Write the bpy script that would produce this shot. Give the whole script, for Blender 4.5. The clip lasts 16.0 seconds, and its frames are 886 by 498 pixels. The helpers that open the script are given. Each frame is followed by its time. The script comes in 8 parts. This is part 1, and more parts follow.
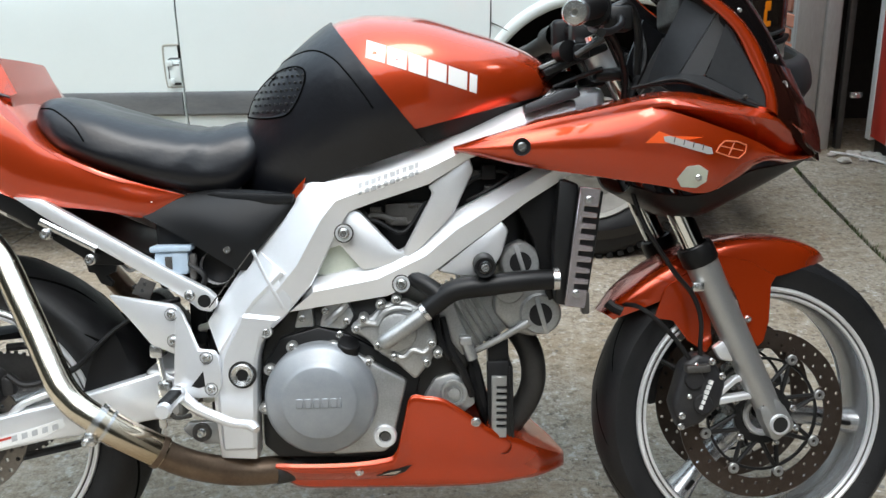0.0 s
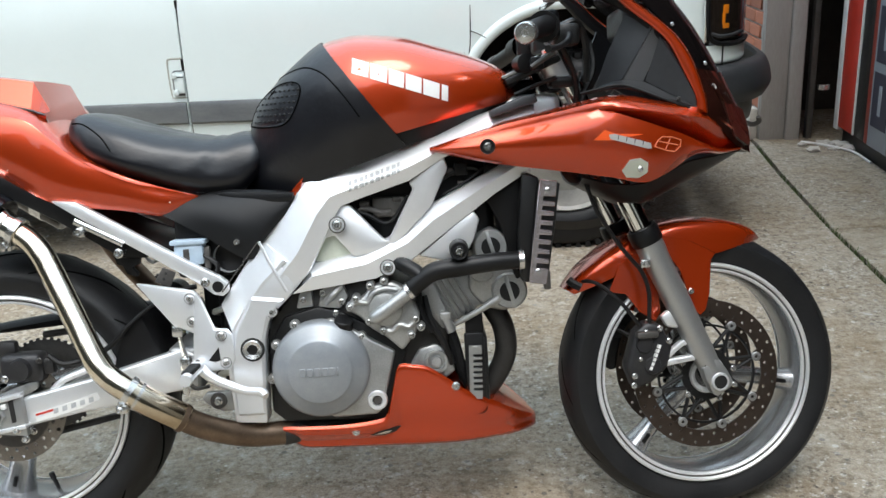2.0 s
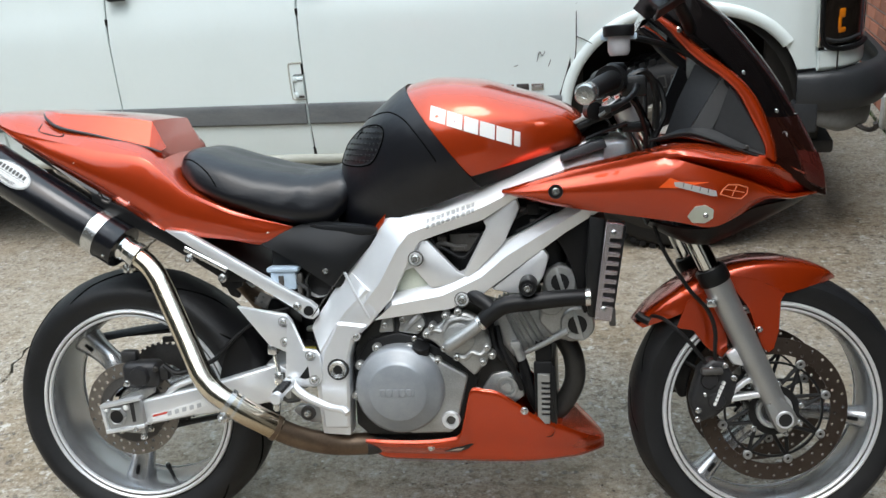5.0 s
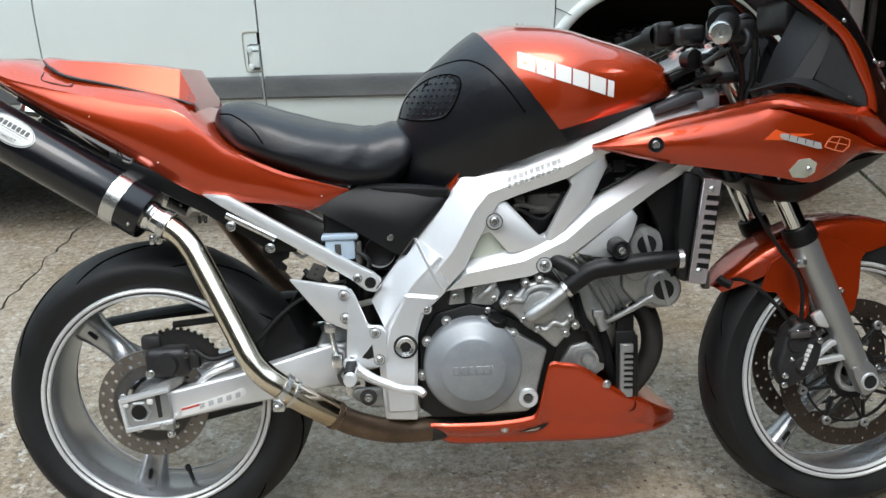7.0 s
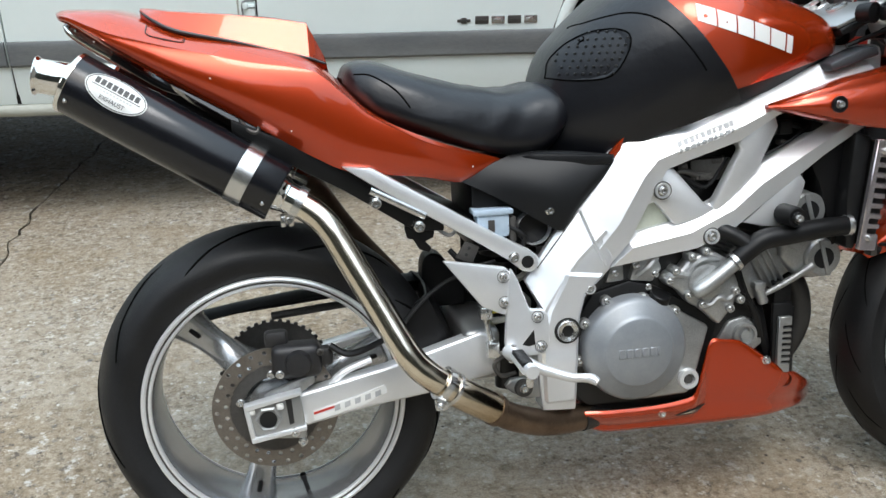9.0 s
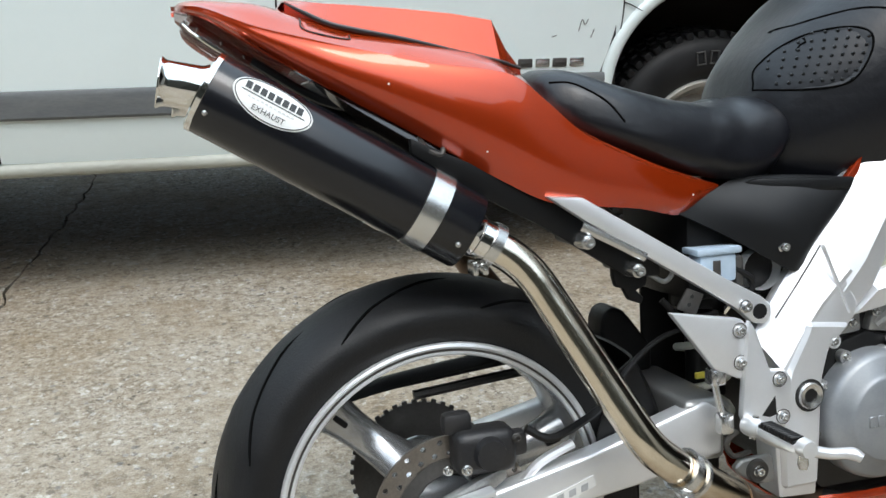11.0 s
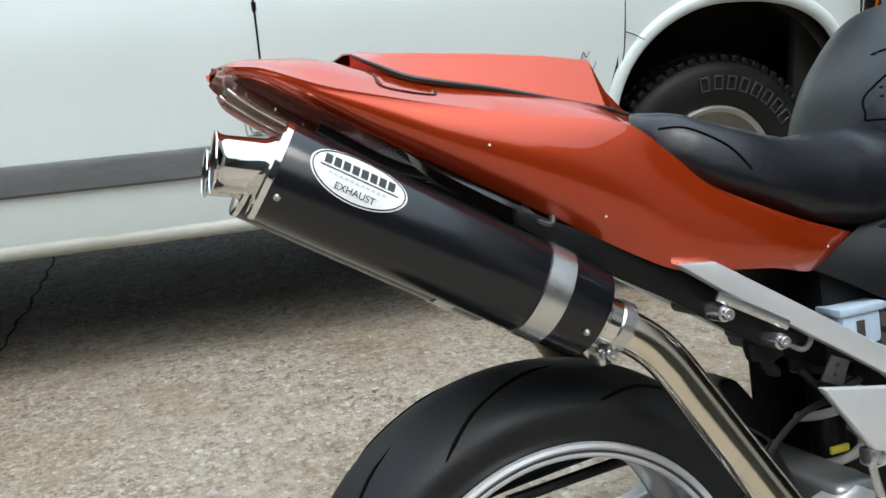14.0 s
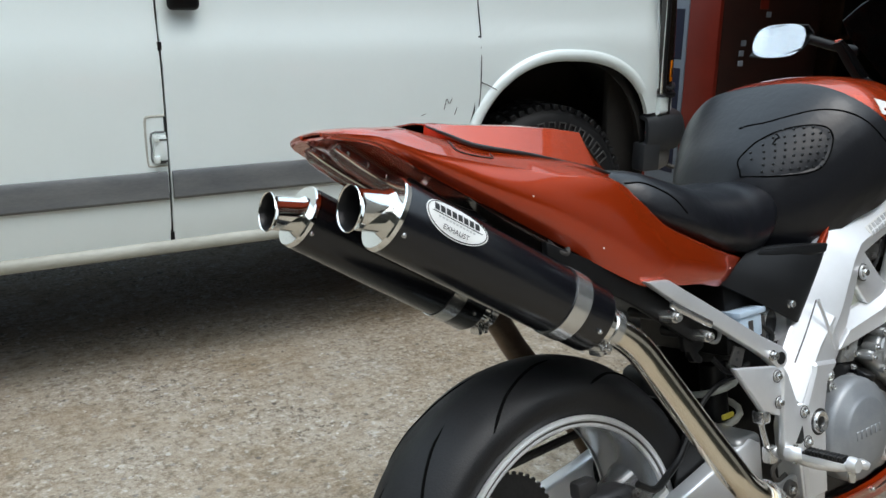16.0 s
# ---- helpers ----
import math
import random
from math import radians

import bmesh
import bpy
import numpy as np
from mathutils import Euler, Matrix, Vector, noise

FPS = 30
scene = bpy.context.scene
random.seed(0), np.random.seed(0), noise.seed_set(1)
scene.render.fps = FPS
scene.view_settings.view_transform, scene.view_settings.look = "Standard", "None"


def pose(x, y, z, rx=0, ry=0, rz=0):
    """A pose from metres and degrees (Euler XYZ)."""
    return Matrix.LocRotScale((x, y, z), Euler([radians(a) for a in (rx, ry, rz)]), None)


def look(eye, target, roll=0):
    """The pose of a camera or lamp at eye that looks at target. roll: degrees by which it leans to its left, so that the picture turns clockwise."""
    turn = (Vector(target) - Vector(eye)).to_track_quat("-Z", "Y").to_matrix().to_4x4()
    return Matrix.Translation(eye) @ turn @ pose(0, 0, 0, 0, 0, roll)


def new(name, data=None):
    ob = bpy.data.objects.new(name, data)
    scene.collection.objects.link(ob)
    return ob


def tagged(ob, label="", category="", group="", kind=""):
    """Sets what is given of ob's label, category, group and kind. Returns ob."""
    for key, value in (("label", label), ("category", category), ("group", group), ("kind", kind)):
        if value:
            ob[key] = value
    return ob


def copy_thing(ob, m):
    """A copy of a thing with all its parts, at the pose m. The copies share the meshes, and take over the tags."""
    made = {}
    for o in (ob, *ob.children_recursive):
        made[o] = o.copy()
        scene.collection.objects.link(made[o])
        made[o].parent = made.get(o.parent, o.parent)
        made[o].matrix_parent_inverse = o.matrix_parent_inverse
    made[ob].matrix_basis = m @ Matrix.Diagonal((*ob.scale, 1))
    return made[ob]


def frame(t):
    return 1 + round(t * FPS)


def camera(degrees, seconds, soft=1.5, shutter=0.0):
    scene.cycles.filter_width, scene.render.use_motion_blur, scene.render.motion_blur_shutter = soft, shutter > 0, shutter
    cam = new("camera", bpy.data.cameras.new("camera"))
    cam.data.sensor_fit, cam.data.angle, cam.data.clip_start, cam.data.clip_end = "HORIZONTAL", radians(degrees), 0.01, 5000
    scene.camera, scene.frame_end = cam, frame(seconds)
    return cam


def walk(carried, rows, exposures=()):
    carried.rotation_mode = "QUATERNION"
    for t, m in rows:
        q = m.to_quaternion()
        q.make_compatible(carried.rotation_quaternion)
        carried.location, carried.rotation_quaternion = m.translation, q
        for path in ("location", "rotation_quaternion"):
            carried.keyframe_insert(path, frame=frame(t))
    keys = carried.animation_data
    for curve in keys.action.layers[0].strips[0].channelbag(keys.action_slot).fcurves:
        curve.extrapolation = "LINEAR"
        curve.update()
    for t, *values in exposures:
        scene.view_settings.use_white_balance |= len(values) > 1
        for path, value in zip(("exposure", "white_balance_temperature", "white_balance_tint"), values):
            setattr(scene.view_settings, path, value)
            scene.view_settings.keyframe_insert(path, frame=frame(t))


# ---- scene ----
cam = camera(51.56, 16.0, soft=1.5)
# seconds, then x, y, z in metres and the three turns in degrees
PATH = [
    (0, 0.8480, -1.4505, 1.1512, 70.567, 1.643, -0.918),
    (0.5, 0.7915, -1.4824, 1.1550, 69.680, 3.094, -1.976),
    (1, 0.7510, -1.5444, 1.1694, 69.358, 4.032, -4.084),
    (1.5, 0.7953, -1.6031, 1.1857, 69.880, 3.595, -2.774),
    (2, 0.8824, -1.6867, 1.2092, 70.456, 3.021, -1.457),
    (2.5, 0.9643, -1.7440, 1.2661, 68.814, 3.548, 0.096),
    (3, 1.0201, -1.7600, 1.3235, 68.131, 4.316, 1.760),
    (3.2, 1.0415, -1.7689, 1.3466, 68.573, 4.485, 2.673),
    (5.3, 1.0184, -1.7260, 1.3885, 68.307, 4.725, 7.218),
    (5.5, 0.9639, -1.7201, 1.3831, 68.398, 4.526, 6.777),
    (6, 0.7993, -1.6954, 1.3603, 67.520, 4.725, 3.038),
    (6.5, 0.6642, -1.6748, 1.3200, 66.699, 3.656, -0.155),
    (7, 0.5638, -1.6249, 1.2797, 67.966, 2.189, -1.895),
    (7.5, 0.4476, -1.5282, 1.2640, 68.849, 2.656, -2.745),
    (8, 0.3490, -1.4639, 1.2666, 68.053, 1.066, -2.702),
    (8.5, 0.2090, -1.4276, 1.2596, 66.847, 1.326, -6.654),
    (9, 0.0536, -1.4002, 1.2403, 65.659, 0.515, -10.323),
    (9.5, -0.0591, -1.3394, 1.2031, 66.577, 1.419, -11.707),
    (10, -0.1505, -1.2040, 1.1580, 67.157, 3.225, -12.251),
    (10.2, -0.1779, -1.1579, 1.1275, 67.755, 2.156, -12.797),
    (12.3, -0.4399, -0.8786, 1.0582, 72.892, 2.188, -20.547),
    (12.5, -0.4307, -0.8626, 1.0638, 72.821, 2.344, -20.732),
    (13, -0.4221, -0.8215, 1.0552, 72.186, 2.235, -21.283),
    (13.5, -0.4109, -0.7881, 1.0524, 72.215, 2.528, -21.314),
    (14, -0.4116, -0.7652, 1.0693, 72.675, 3.294, -20.756),
    (14.5, -0.4443, -0.7749, 1.0906, 73.547, 1.675, -21.562),
    (15, -0.5628, -0.8315, 1.1170, 74.663, 1.855, -26.831),
    (15.5, -0.7114, -0.8761, 1.1487, 73.111, 1.268, -32.200),
    (16, -0.8700, -0.8536, 1.1737, 73.714, -0.831, -35.383),
]
walk(cam, [(t, pose(*row)) for t, *row in PATH], exposures=[(0.0, 0.26), (3.0, 0.22), (5.5, 0.02), (7.0, 0.0), (9.5, 0.0), (12.5, 0.02), (14.5, -0.04), (16.0, -0.22)])

# ---- world and light ----
SUN_EL, SUN_AZ = 58.0, 200.0
world = bpy.data.worlds.new("overcast_sky")
scene.world = world
world.use_nodes = True
wn = world.node_tree
wn.nodes.clear()
w_out = wn.nodes.new("ShaderNodeOutputWorld")
w_bg = wn.nodes.new("ShaderNodeBackground")
w_sky = wn.nodes.new("ShaderNodeTexSky")
w_sky.sky_type, w_sky.sun_disc = "NISHITA", False
w_sky.sun_elevation, w_sky.sun_rotation = radians(SUN_EL), radians(SUN_AZ)
w_sky.air_density, w_sky.dust_density, w_sky.ozone_density = 1.0, 6.0, 1.0
w_mix = wn.nodes.new("ShaderNodeMix")
w_mix.data_type = "RGBA"
w_mix.inputs[0].default_value = 0.72
w_mix.inputs[7].default_value = (8.1, 10.0, 11.5, 1)
wn.links.new(w_sky.outputs[0], w_mix.inputs[6])
# an overcast sky is about three times as bright overhead as at the horizon
w_tc = wn.nodes.new("ShaderNodeTexCoord")
w_sep = wn.nodes.new("ShaderNodeSeparateXYZ")
w_ramp = wn.nodes.new("ShaderNodeMapRange")
w_ramp.inputs[1].default_value, w_ramp.inputs[2].default_value = 0.0, 1.0
w_ramp.inputs[3].default_value, w_ramp.inputs[4].default_value = 0.26, 1.26
w_mul = wn.nodes.new("ShaderNodeVectorMath")
w_mul.operation = "SCALE"
wn.links.new(w_tc.outputs["Generated"], w_sep.inputs[0])
wn.links.new(w_sep.outputs[2], w_ramp.inputs[0])
wn.links.new(w_mix.outputs[2], w_mul.inputs[0])
wn.links.new(w_ramp.outputs[0], w_mul.inputs["Scale"])
wn.links.new(w_mul.outputs[0], w_bg.inputs[0])
w_bg.inputs[1].default_value = 0.235
wn.links.new(w_bg.outputs[0], w_out.inputs[0])

sun_data = bpy.data.lights.new("sun", "SUN")
sun_data.energy, sun_data.angle, sun_data.color = 1.35, radians(25), (1.0, 0.99, 0.97)
sun = new("sun", sun_data)
sun.matrix_world = look((0, 0, 0), (-0.10, 0.36, -1.0))


# ---- materials ----
def nodes_of(m):
    return m.node_tree.nodes, m.node_tree.links


def material(name, color, rough=0.5, metal=0.0, coat=0.0, grain=0.0, grain_scale=200.0, stain=0.0, stain_scale=8.0,
             stain_color=None, bump=0.0, bump_scale=300.0, spec=0.5, rough_var=0.0, stretch=(1, 1, 1), coat_rough=0.05):
    """A surface with colour varied at two scales, and fine relief."""
    m = bpy.data.materials.new(name)
    m.use_nodes = True
    n, l = nodes_of(m)
    b = n["Principled BSDF"]
    b.inputs["Roughness"].default_value, b.inputs["Metallic"].default_value = rough, metal
    b.inputs["Coat Weight"].default_value, b.inputs["Coat Roughness"].default_value = coat, coat_rough
    b.inputs["Specular IOR Level"].default_value = spec
    b.inputs["Base Color"].default_value = (*color, 1)
    tc = n.new("ShaderNodeTexCoord")
    mp = n.new("ShaderNodeMapping")
    mp.inputs["Scale"].default_value = stretch
    l.new(tc.outputs["Object"], mp.inputs[0])
    last = None
    if stain > 0:
        t = n.new("ShaderNodeTexNoise")
        t.inputs["Scale"].default_value, t.inputs["Detail"].default_value, t.inputs["Roughness"].default_value = stain_scale, 6, 0.6
        l.new(mp.outputs[0], t.inputs["Vector"])
        r = n.new("ShaderNodeValToRGB")
        r.color_ramp.elements[0].position, r.color_ramp.elements[1].position = 0.38, 0.68
        l.new(t.outputs[0], r.inputs[0])
        x = n.new("ShaderNodeMix")
        x.data_type = "RGBA"
        x.inputs[6].default_value = (*color, 1)
        x.inputs[7].default_value = (*(stain_color or [c * 0.45 for c in color]), 1)
        k = n.new("ShaderNodeMath")
        k.operation = "MULTIPLY"
        k.inputs[1].default_value = stain
        l.new(r.outputs[0], k.inputs[0])
        l.new(k.outputs[0], x.inputs[0])
        last = x.outputs[2]
        if rough_var > 0:
            q = n.new("ShaderNodeMath")
            q.operation = "MULTIPLY_ADD"
            q.inputs[1].default_value, q.inputs[2].default_value = rough_var, rough
            l.new(r.outputs[0], q.inputs[0])
            l.new(q.outputs[0], b.inputs["Roughness"])
    if grain > 0:
        t = n.new("ShaderNodeTexNoise")
        t.inputs["Scale"].default_value, t.inputs["Detail"].default_value = grain_scale, 3
        l.new(mp.outputs[0], t.inputs["Vector"])
        x = n.new("ShaderNodeMix")
        x.data_type, x.blend_type = "RGBA", "OVERLAY"
        x.inputs[0].default_value = grain
        if last:
            l.new(last, x.inputs[6])
        else:
            x.inputs[6].default_value = (*color, 1)
        g = n.new("ShaderNodeRGBToBW")
        l.new(t.outputs[1], g.inputs[0])
        l.new(g.outputs[0], x.inputs[7])
        last = x.outputs[2]
    if last:
        l.new(last, b.inputs["Base Color"])
    if bump > 0:
        t = n.new("ShaderNodeTexNoise")
        t.inputs["Scale"].default_value, t.inputs["Detail"].default_value = bump_scale, 4
        l.new(mp.outputs[0], t.inputs["Vector"])
        u = n.new("ShaderNodeBump")
        u.inputs["Strength"].default_value, u.inputs["Distance"].default_value = bump, 0.002
        l.new(t.outputs[0], u.inputs["Height"])
        l.new(u.outputs[0], b.inputs["Normal"])
    return m


ORANGE = material("copper_orange_paint", (0.515, 0.0480, 0.0060), 0.27, 0.60, coat=1.0, grain=0.16, grain_scale=900, stain=0.10, stain_scale=3, coat_rough=0.015)
ALLOY = material("silver_painted_alloy", (0.86, 0.872, 0.89), 0.35, 0.64, grain=0.16, grain_scale=500, stain=0.25, stain_scale=9, stain_color=(0.60, 0.61, 0.62))
FORK_GREY = material("grey_anodised_fork_alloy", (0.40, 0.405, 0.40), 0.34, 0.7, grain=0.15, grain_scale=500, stain=0.25, stain_scale=12, stain_color=(0.30, 0.295, 0.28))
GROOVE = material("dark_tread_groove", (0.003, 0.003, 0.003), 0.9, spec=0.05, grain=0.1)
CASE_BLACK = material("oily_black_crankcase", (0.022, 0.021, 0.020), 0.45, 0.2, grain=0.3, grain_scale=300, stain=0.5, stain_scale=14, stain_color=(0.055, 0.052, 0.048), bump=0.2, bump_scale=400)
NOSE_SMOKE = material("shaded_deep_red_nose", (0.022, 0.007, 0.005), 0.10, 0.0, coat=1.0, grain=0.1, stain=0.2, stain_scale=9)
LAMP_SMOKE = material("dark_smoked_lamp_plastic", (0.016, 0.012, 0.010), 0.14, 0.0, coat=1.0, grain=0.1, stain=0.3, stain_scale=12, stain_color=(0.03, 0.022, 0.016))
CLOUDY = material("cloudy_grey_reservoir", (0.42, 0.41, 0.43), 0.35, grain=0.1, stain=0.3, stain_scale=25, stain_color=(0.30, 0.29, 0.30))
DUCT_GREY = material("grey_duct_plastic", (0.045, 0.048, 0.054), 0.4, 0.0, grain=0.2, grain_scale=300, stain=0.2, stain_scale=20)
CAST = material("cast_engine_alloy", (0.47, 0.48, 0.48), 0.38, 0.75, grain=0.35, grain_scale=350, stain=0.45, stain_scale=18, stain_color=(0.24, 0.235, 0.225), bump=0.2, bump_scale=500)
COVER_GREY = material("worn_grey_engine_paint", (0.25, 0.268, 0.288), 0.36, 0.35, grain=0.08, grain_scale=300, stain=0.55, stain_scale=13, stain_color=(0.40, 0.41, 0.42), rough_var=0.12)
WHEEL_ALLOY = material("silver_wheel_paint", (0.47, 0.48, 0.495), 0.27, 0.8, grain=0.15, grain_scale=500, stain=0.3, stain_scale=10, stain_color=(0.33, 0.325, 0.31))
RIM_LIP = material("bright_machined_rim_lip", (0.84, 0.85, 0.86), 0.28, 0.5, grain=0.1, grain_scale=500, stain=0.2, stain_scale=12)
TYRE_MARK = material("faint_tyre_lettering", (0.055, 0.055, 0.054), 0.6, grain=0.3, stain=0.4, stain_scale=20)
CHROME = material("polished_steel", (0.86, 0.85, 0.82), 0.09, 1.0, stain=0.15, stain_scale=20)
ZINC = material("zinc_plated_steel", (0.70, 0.70, 0.69), 0.24, 0.92, grain=0.2, grain_scale=600, stain=0.2, stain_scale=60)
DARK_STEEL = material("sooty_dark_steel", (0.10, 0.095, 0.09), 0.5, 0.6, grain=0.3, stain=0.4, stain_scale=20, stain_color=(0.05, 0.045, 0.04))
BRONZED = material("heat_browned_steel", (0.19, 0.135, 0.095), 0.3, 0.85, grain=0.25, stain=0.6, stain_scale=14, stain_color=(0.085, 0.055, 0.038), rough_var=0.25)
RUST = material("brown_brake_disc_steel", (0.090, 0.070, 0.058), 0.34, 0.75, grain=0.3, grain_scale=300, stain=0.5, stain_scale=25, stain_color=(0.055, 0.036, 0.026))
DISC = material("grey_brake_disc_steel", (0.25, 0.225, 0.20), 0.36, 0.8, grain=0.3, grain_scale=300, stain=0.45, stain_scale=25, stain_color=(0.15, 0.125, 0.105))
CALIPER = material("dusty_black_caliper_paint", (0.016, 0.016, 0.018), 0.45, 0.1, grain=0.35, grain_scale=200, stain=0.5, stain_scale=30, stain_color=(0.038, 0.036, 0.034), bump=0.25, bump_scale=300)
BLACK_METAL = material("satin_black_metal", (0.008, 0.008, 0.0085), 0.36, 0.0, spec=0.4, grain=0.2, stain=0.3, stain_scale=30, stain_color=(0.02, 0.02, 0.02))
MUFFLER_BLACK = material("black_anodised_aluminium", (0.007, 0.0075, 0.010), 0.22, 0.0, spec=0.5, stain=0.15, stain_scale=8, coat=0.15, coat_rough=0.15)
BLACK_PLASTIC = material("black_moulded_plastic", (0.006, 0.006, 0.0065), 0.4, 0.0, spec=0.25, grain=0.25, grain_scale=700, stain=0.25, stain_scale=12, stain_color=(0.012, 0.012, 0.0125), bump=0.2, bump_scale=900)
GREY_PLASTIC = material("dark_grey_plastic", (0.010, 0.0105, 0.0115), 0.36, 0.0, spec=0.27, grain=0.2, grain_scale=700, stain=0.2, stain_scale=10, bump=0.15, bump_scale=1200)
LEATHER = material("black_vinyl_leather", (0.0056, 0.0060, 0.0085), 0.34, 0.0, spec=0.46, grain=0.3, grain_scale=400, stain=0.35, stain_scale=7, stain_color=(0.009, 0.0095, 0.012), bump=0.34, bump_scale=70)
RUBBER = material("tyre_rubber", (0.0085, 0.0088, 0.0098), 0.44, 0.0, spec=0.34, grain=0.4, grain_scale=260, stain=0.55, stain_scale=14, stain_color=(0.020, 0.020, 0.021), bump=0.3, bump_scale=350, rough_var=0.18)
HOSE = material("black_rubber_hose", (0.007, 0.007, 0.0075), 0.42, 0.0, spec=0.3, grain=0.2, stain=0.3, stain_scale=20, stain_color=(0.016, 0.016, 0.016))
FIN_GUARD = material("polished_mauve_guard", (0.74, 0.66, 0.69), 0.22, 0.85, stain=0.3, stain_scale=14, grain=0.1, stain_color=(0.55, 0.55, 0.54))
STICKER_GREY = material("printed_grey_bars", (0.46, 0.47, 0.48), 0.45, grain=0.2, stain=0.3, stain_scale=60)
WHITE_DECAL = material("white_decal", (0.78, 0.78, 0.76), 0.4, grain=0.1, stain=0.1)
SILVER_DECAL = material("silver_grey_decal", (0.50, 0.50, 0.49), 0.4, 0.3, grain=0.1)
RED_DECAL = material("bright_red_orange_decal", (0.85, 0.10, 0.01), 0.3, coat=0.6, grain=0.05)
PALE_RED = material("pale_orange_outline", (0.78, 0.22, 0.10), 0.35, coat=0.5, grain=0.05)
BLACK_INK = material("black_ink", (0.015, 0.015, 0.015), 0.4, grain=0.1)
NAVY = material("dark_navy_ink", (0.012, 0.014, 0.035), 0.4, grain=0.2)
PALE_TANK = material("pale_green_translucent_plastic", (0.62, 0.66, 0.56), 0.4, grain=0.15, stain=0.15, stain_scale=15)
BLUE_WHITE = material("pale_blue_plastic", (0.42, 0.52, 0.62), 0.4, grain=0.1, stain=0.2, stain_scale=40)
SPRING = material("cream_painted_spring", (0.62, 0.62, 0.56), 0.35, grain=0.15, stain=0.2, stain_scale=30)
YELLOW = material("yellow_sticker", (0.7, 0.6, 0.08), 0.4, grain=0.1)
AMBER = material("amber_lens", (0.75, 0.22, 0.01), 0.15, coat=1.0, grain=0.1)
RED_SMOKE = material("smoked_red_lens", (0.10, 0.02, 0.015), 0.12, coat=1.0, grain=0.1, stain=0.2)
VAN_WHITE = material("white_van_paint", (0.76, 0.835, 0.825), 0.28, 0.0, coat=0.6, grain=0.04, grain_scale=60, stain=0.16, stain_scale=2.2, stain_color=(0.60, 0.655, 0.625), coat_rough=0.12)
# van white with road dirt, and shade worked into the same darker tone
VAN_SILL = material("dirty_and_shaded_white", (0.44, 0.45, 0.40), 0.45, 0.0, grain=0.2, grain_scale=60, stain=0.6, stain_scale=5, stain_color=(0.27, 0.265, 0.22), stretch=(0.6, 1, 2))
VAN_TRIM = material("faded_grey_rub_strip", (0.10, 0.107, 0.112), 0.45, 0.0, grain=0.25, grain_scale=120, stain=0.6, stain_scale=5, stain_color=(0.20, 0.205, 0.20), stretch=(0.5, 1, 2))
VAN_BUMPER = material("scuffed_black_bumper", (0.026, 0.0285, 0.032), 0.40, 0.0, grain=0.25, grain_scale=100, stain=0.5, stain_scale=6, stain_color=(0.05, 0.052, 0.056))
VALANCE = material("dirty_grey_valance", (0.24, 0.24, 0.235), 0.6, 0.0, grain=0.3, grain_scale=60, stain=0.6, stain_scale=8, stain_color=(0.13, 0.125, 0.12))
STEEL_RIM = material("dusty_steel_rim", (0.46, 0.45, 0.42), 0.45, 0.5, grain=0.2, stain=0.4, stain_scale=14, stain_color=(0.26, 0.24, 0.21))
UNDERBODY = material("dark_underbody", (0.030, 0.027, 0.024), 0.8, grain=0.3, stain=0.4, stain_scale=10)
POST_GREY = material("weathered_grey_trim_paint", (0.36, 0.345, 0.325), 0.6, grain=0.2, grain_scale=90, stain=0.4, stain_scale=6, stain_color=(0.28, 0.265, 0.25), stretch=(2, 2, 0.3))
MACHINE_RED = material("red_sheet_metal", (0.55, 0.035, 0.018), 0.4, grain=0.15, stain=0.3, stain_scale=5)
# the machine's red again, with the garage's shade put into the colour
MACHINE_SHADED = material("shaded_red_panel", (0.24, 0.024, 0.011), 0.4, grain=0.15, stain=0.3, stain_scale=5)
MACHINE_GREY = material("grey_blue_printed_panel", (0.27, 0.30, 0.34), 0.4, grain=0.15, stain=0.2, stain_scale=6)
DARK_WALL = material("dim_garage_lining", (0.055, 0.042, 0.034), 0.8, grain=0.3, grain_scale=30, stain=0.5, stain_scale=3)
WOOD = material("brown_shelf_wood", (0.20, 0.11, 0.06), 0.7, grain=0.4, grain_scale=60, stain=0.4, stain_scale=5)
SOIL = material("dark_joint_soil", (0.06, 0.055, 0.04), 0.9, grain=0.5, grain_scale=80, stain=0.5, stain_scale=20)
MOSS = material("green_joint_weeds", (0.09, 0.13, 0.04), 0.8, grain=0.5, grain_scale=200, stain=0.5, stain_scale=40)
HEDGE = material("dark_winter_trees", (0.05, 0.047, 0.035), 0.9, grain=0.5, grain_scale=3, stain=0.5, stain_scale=0.8, stain_color=(0.09, 0.085, 0.07))
RUBBLE = material("pale_rubble", (0.55, 0.52, 0.47), 0.85, grain=0.4, grain_scale=60, stain=0.4, stain_scale=30, bump=0.5, bump_scale=80)


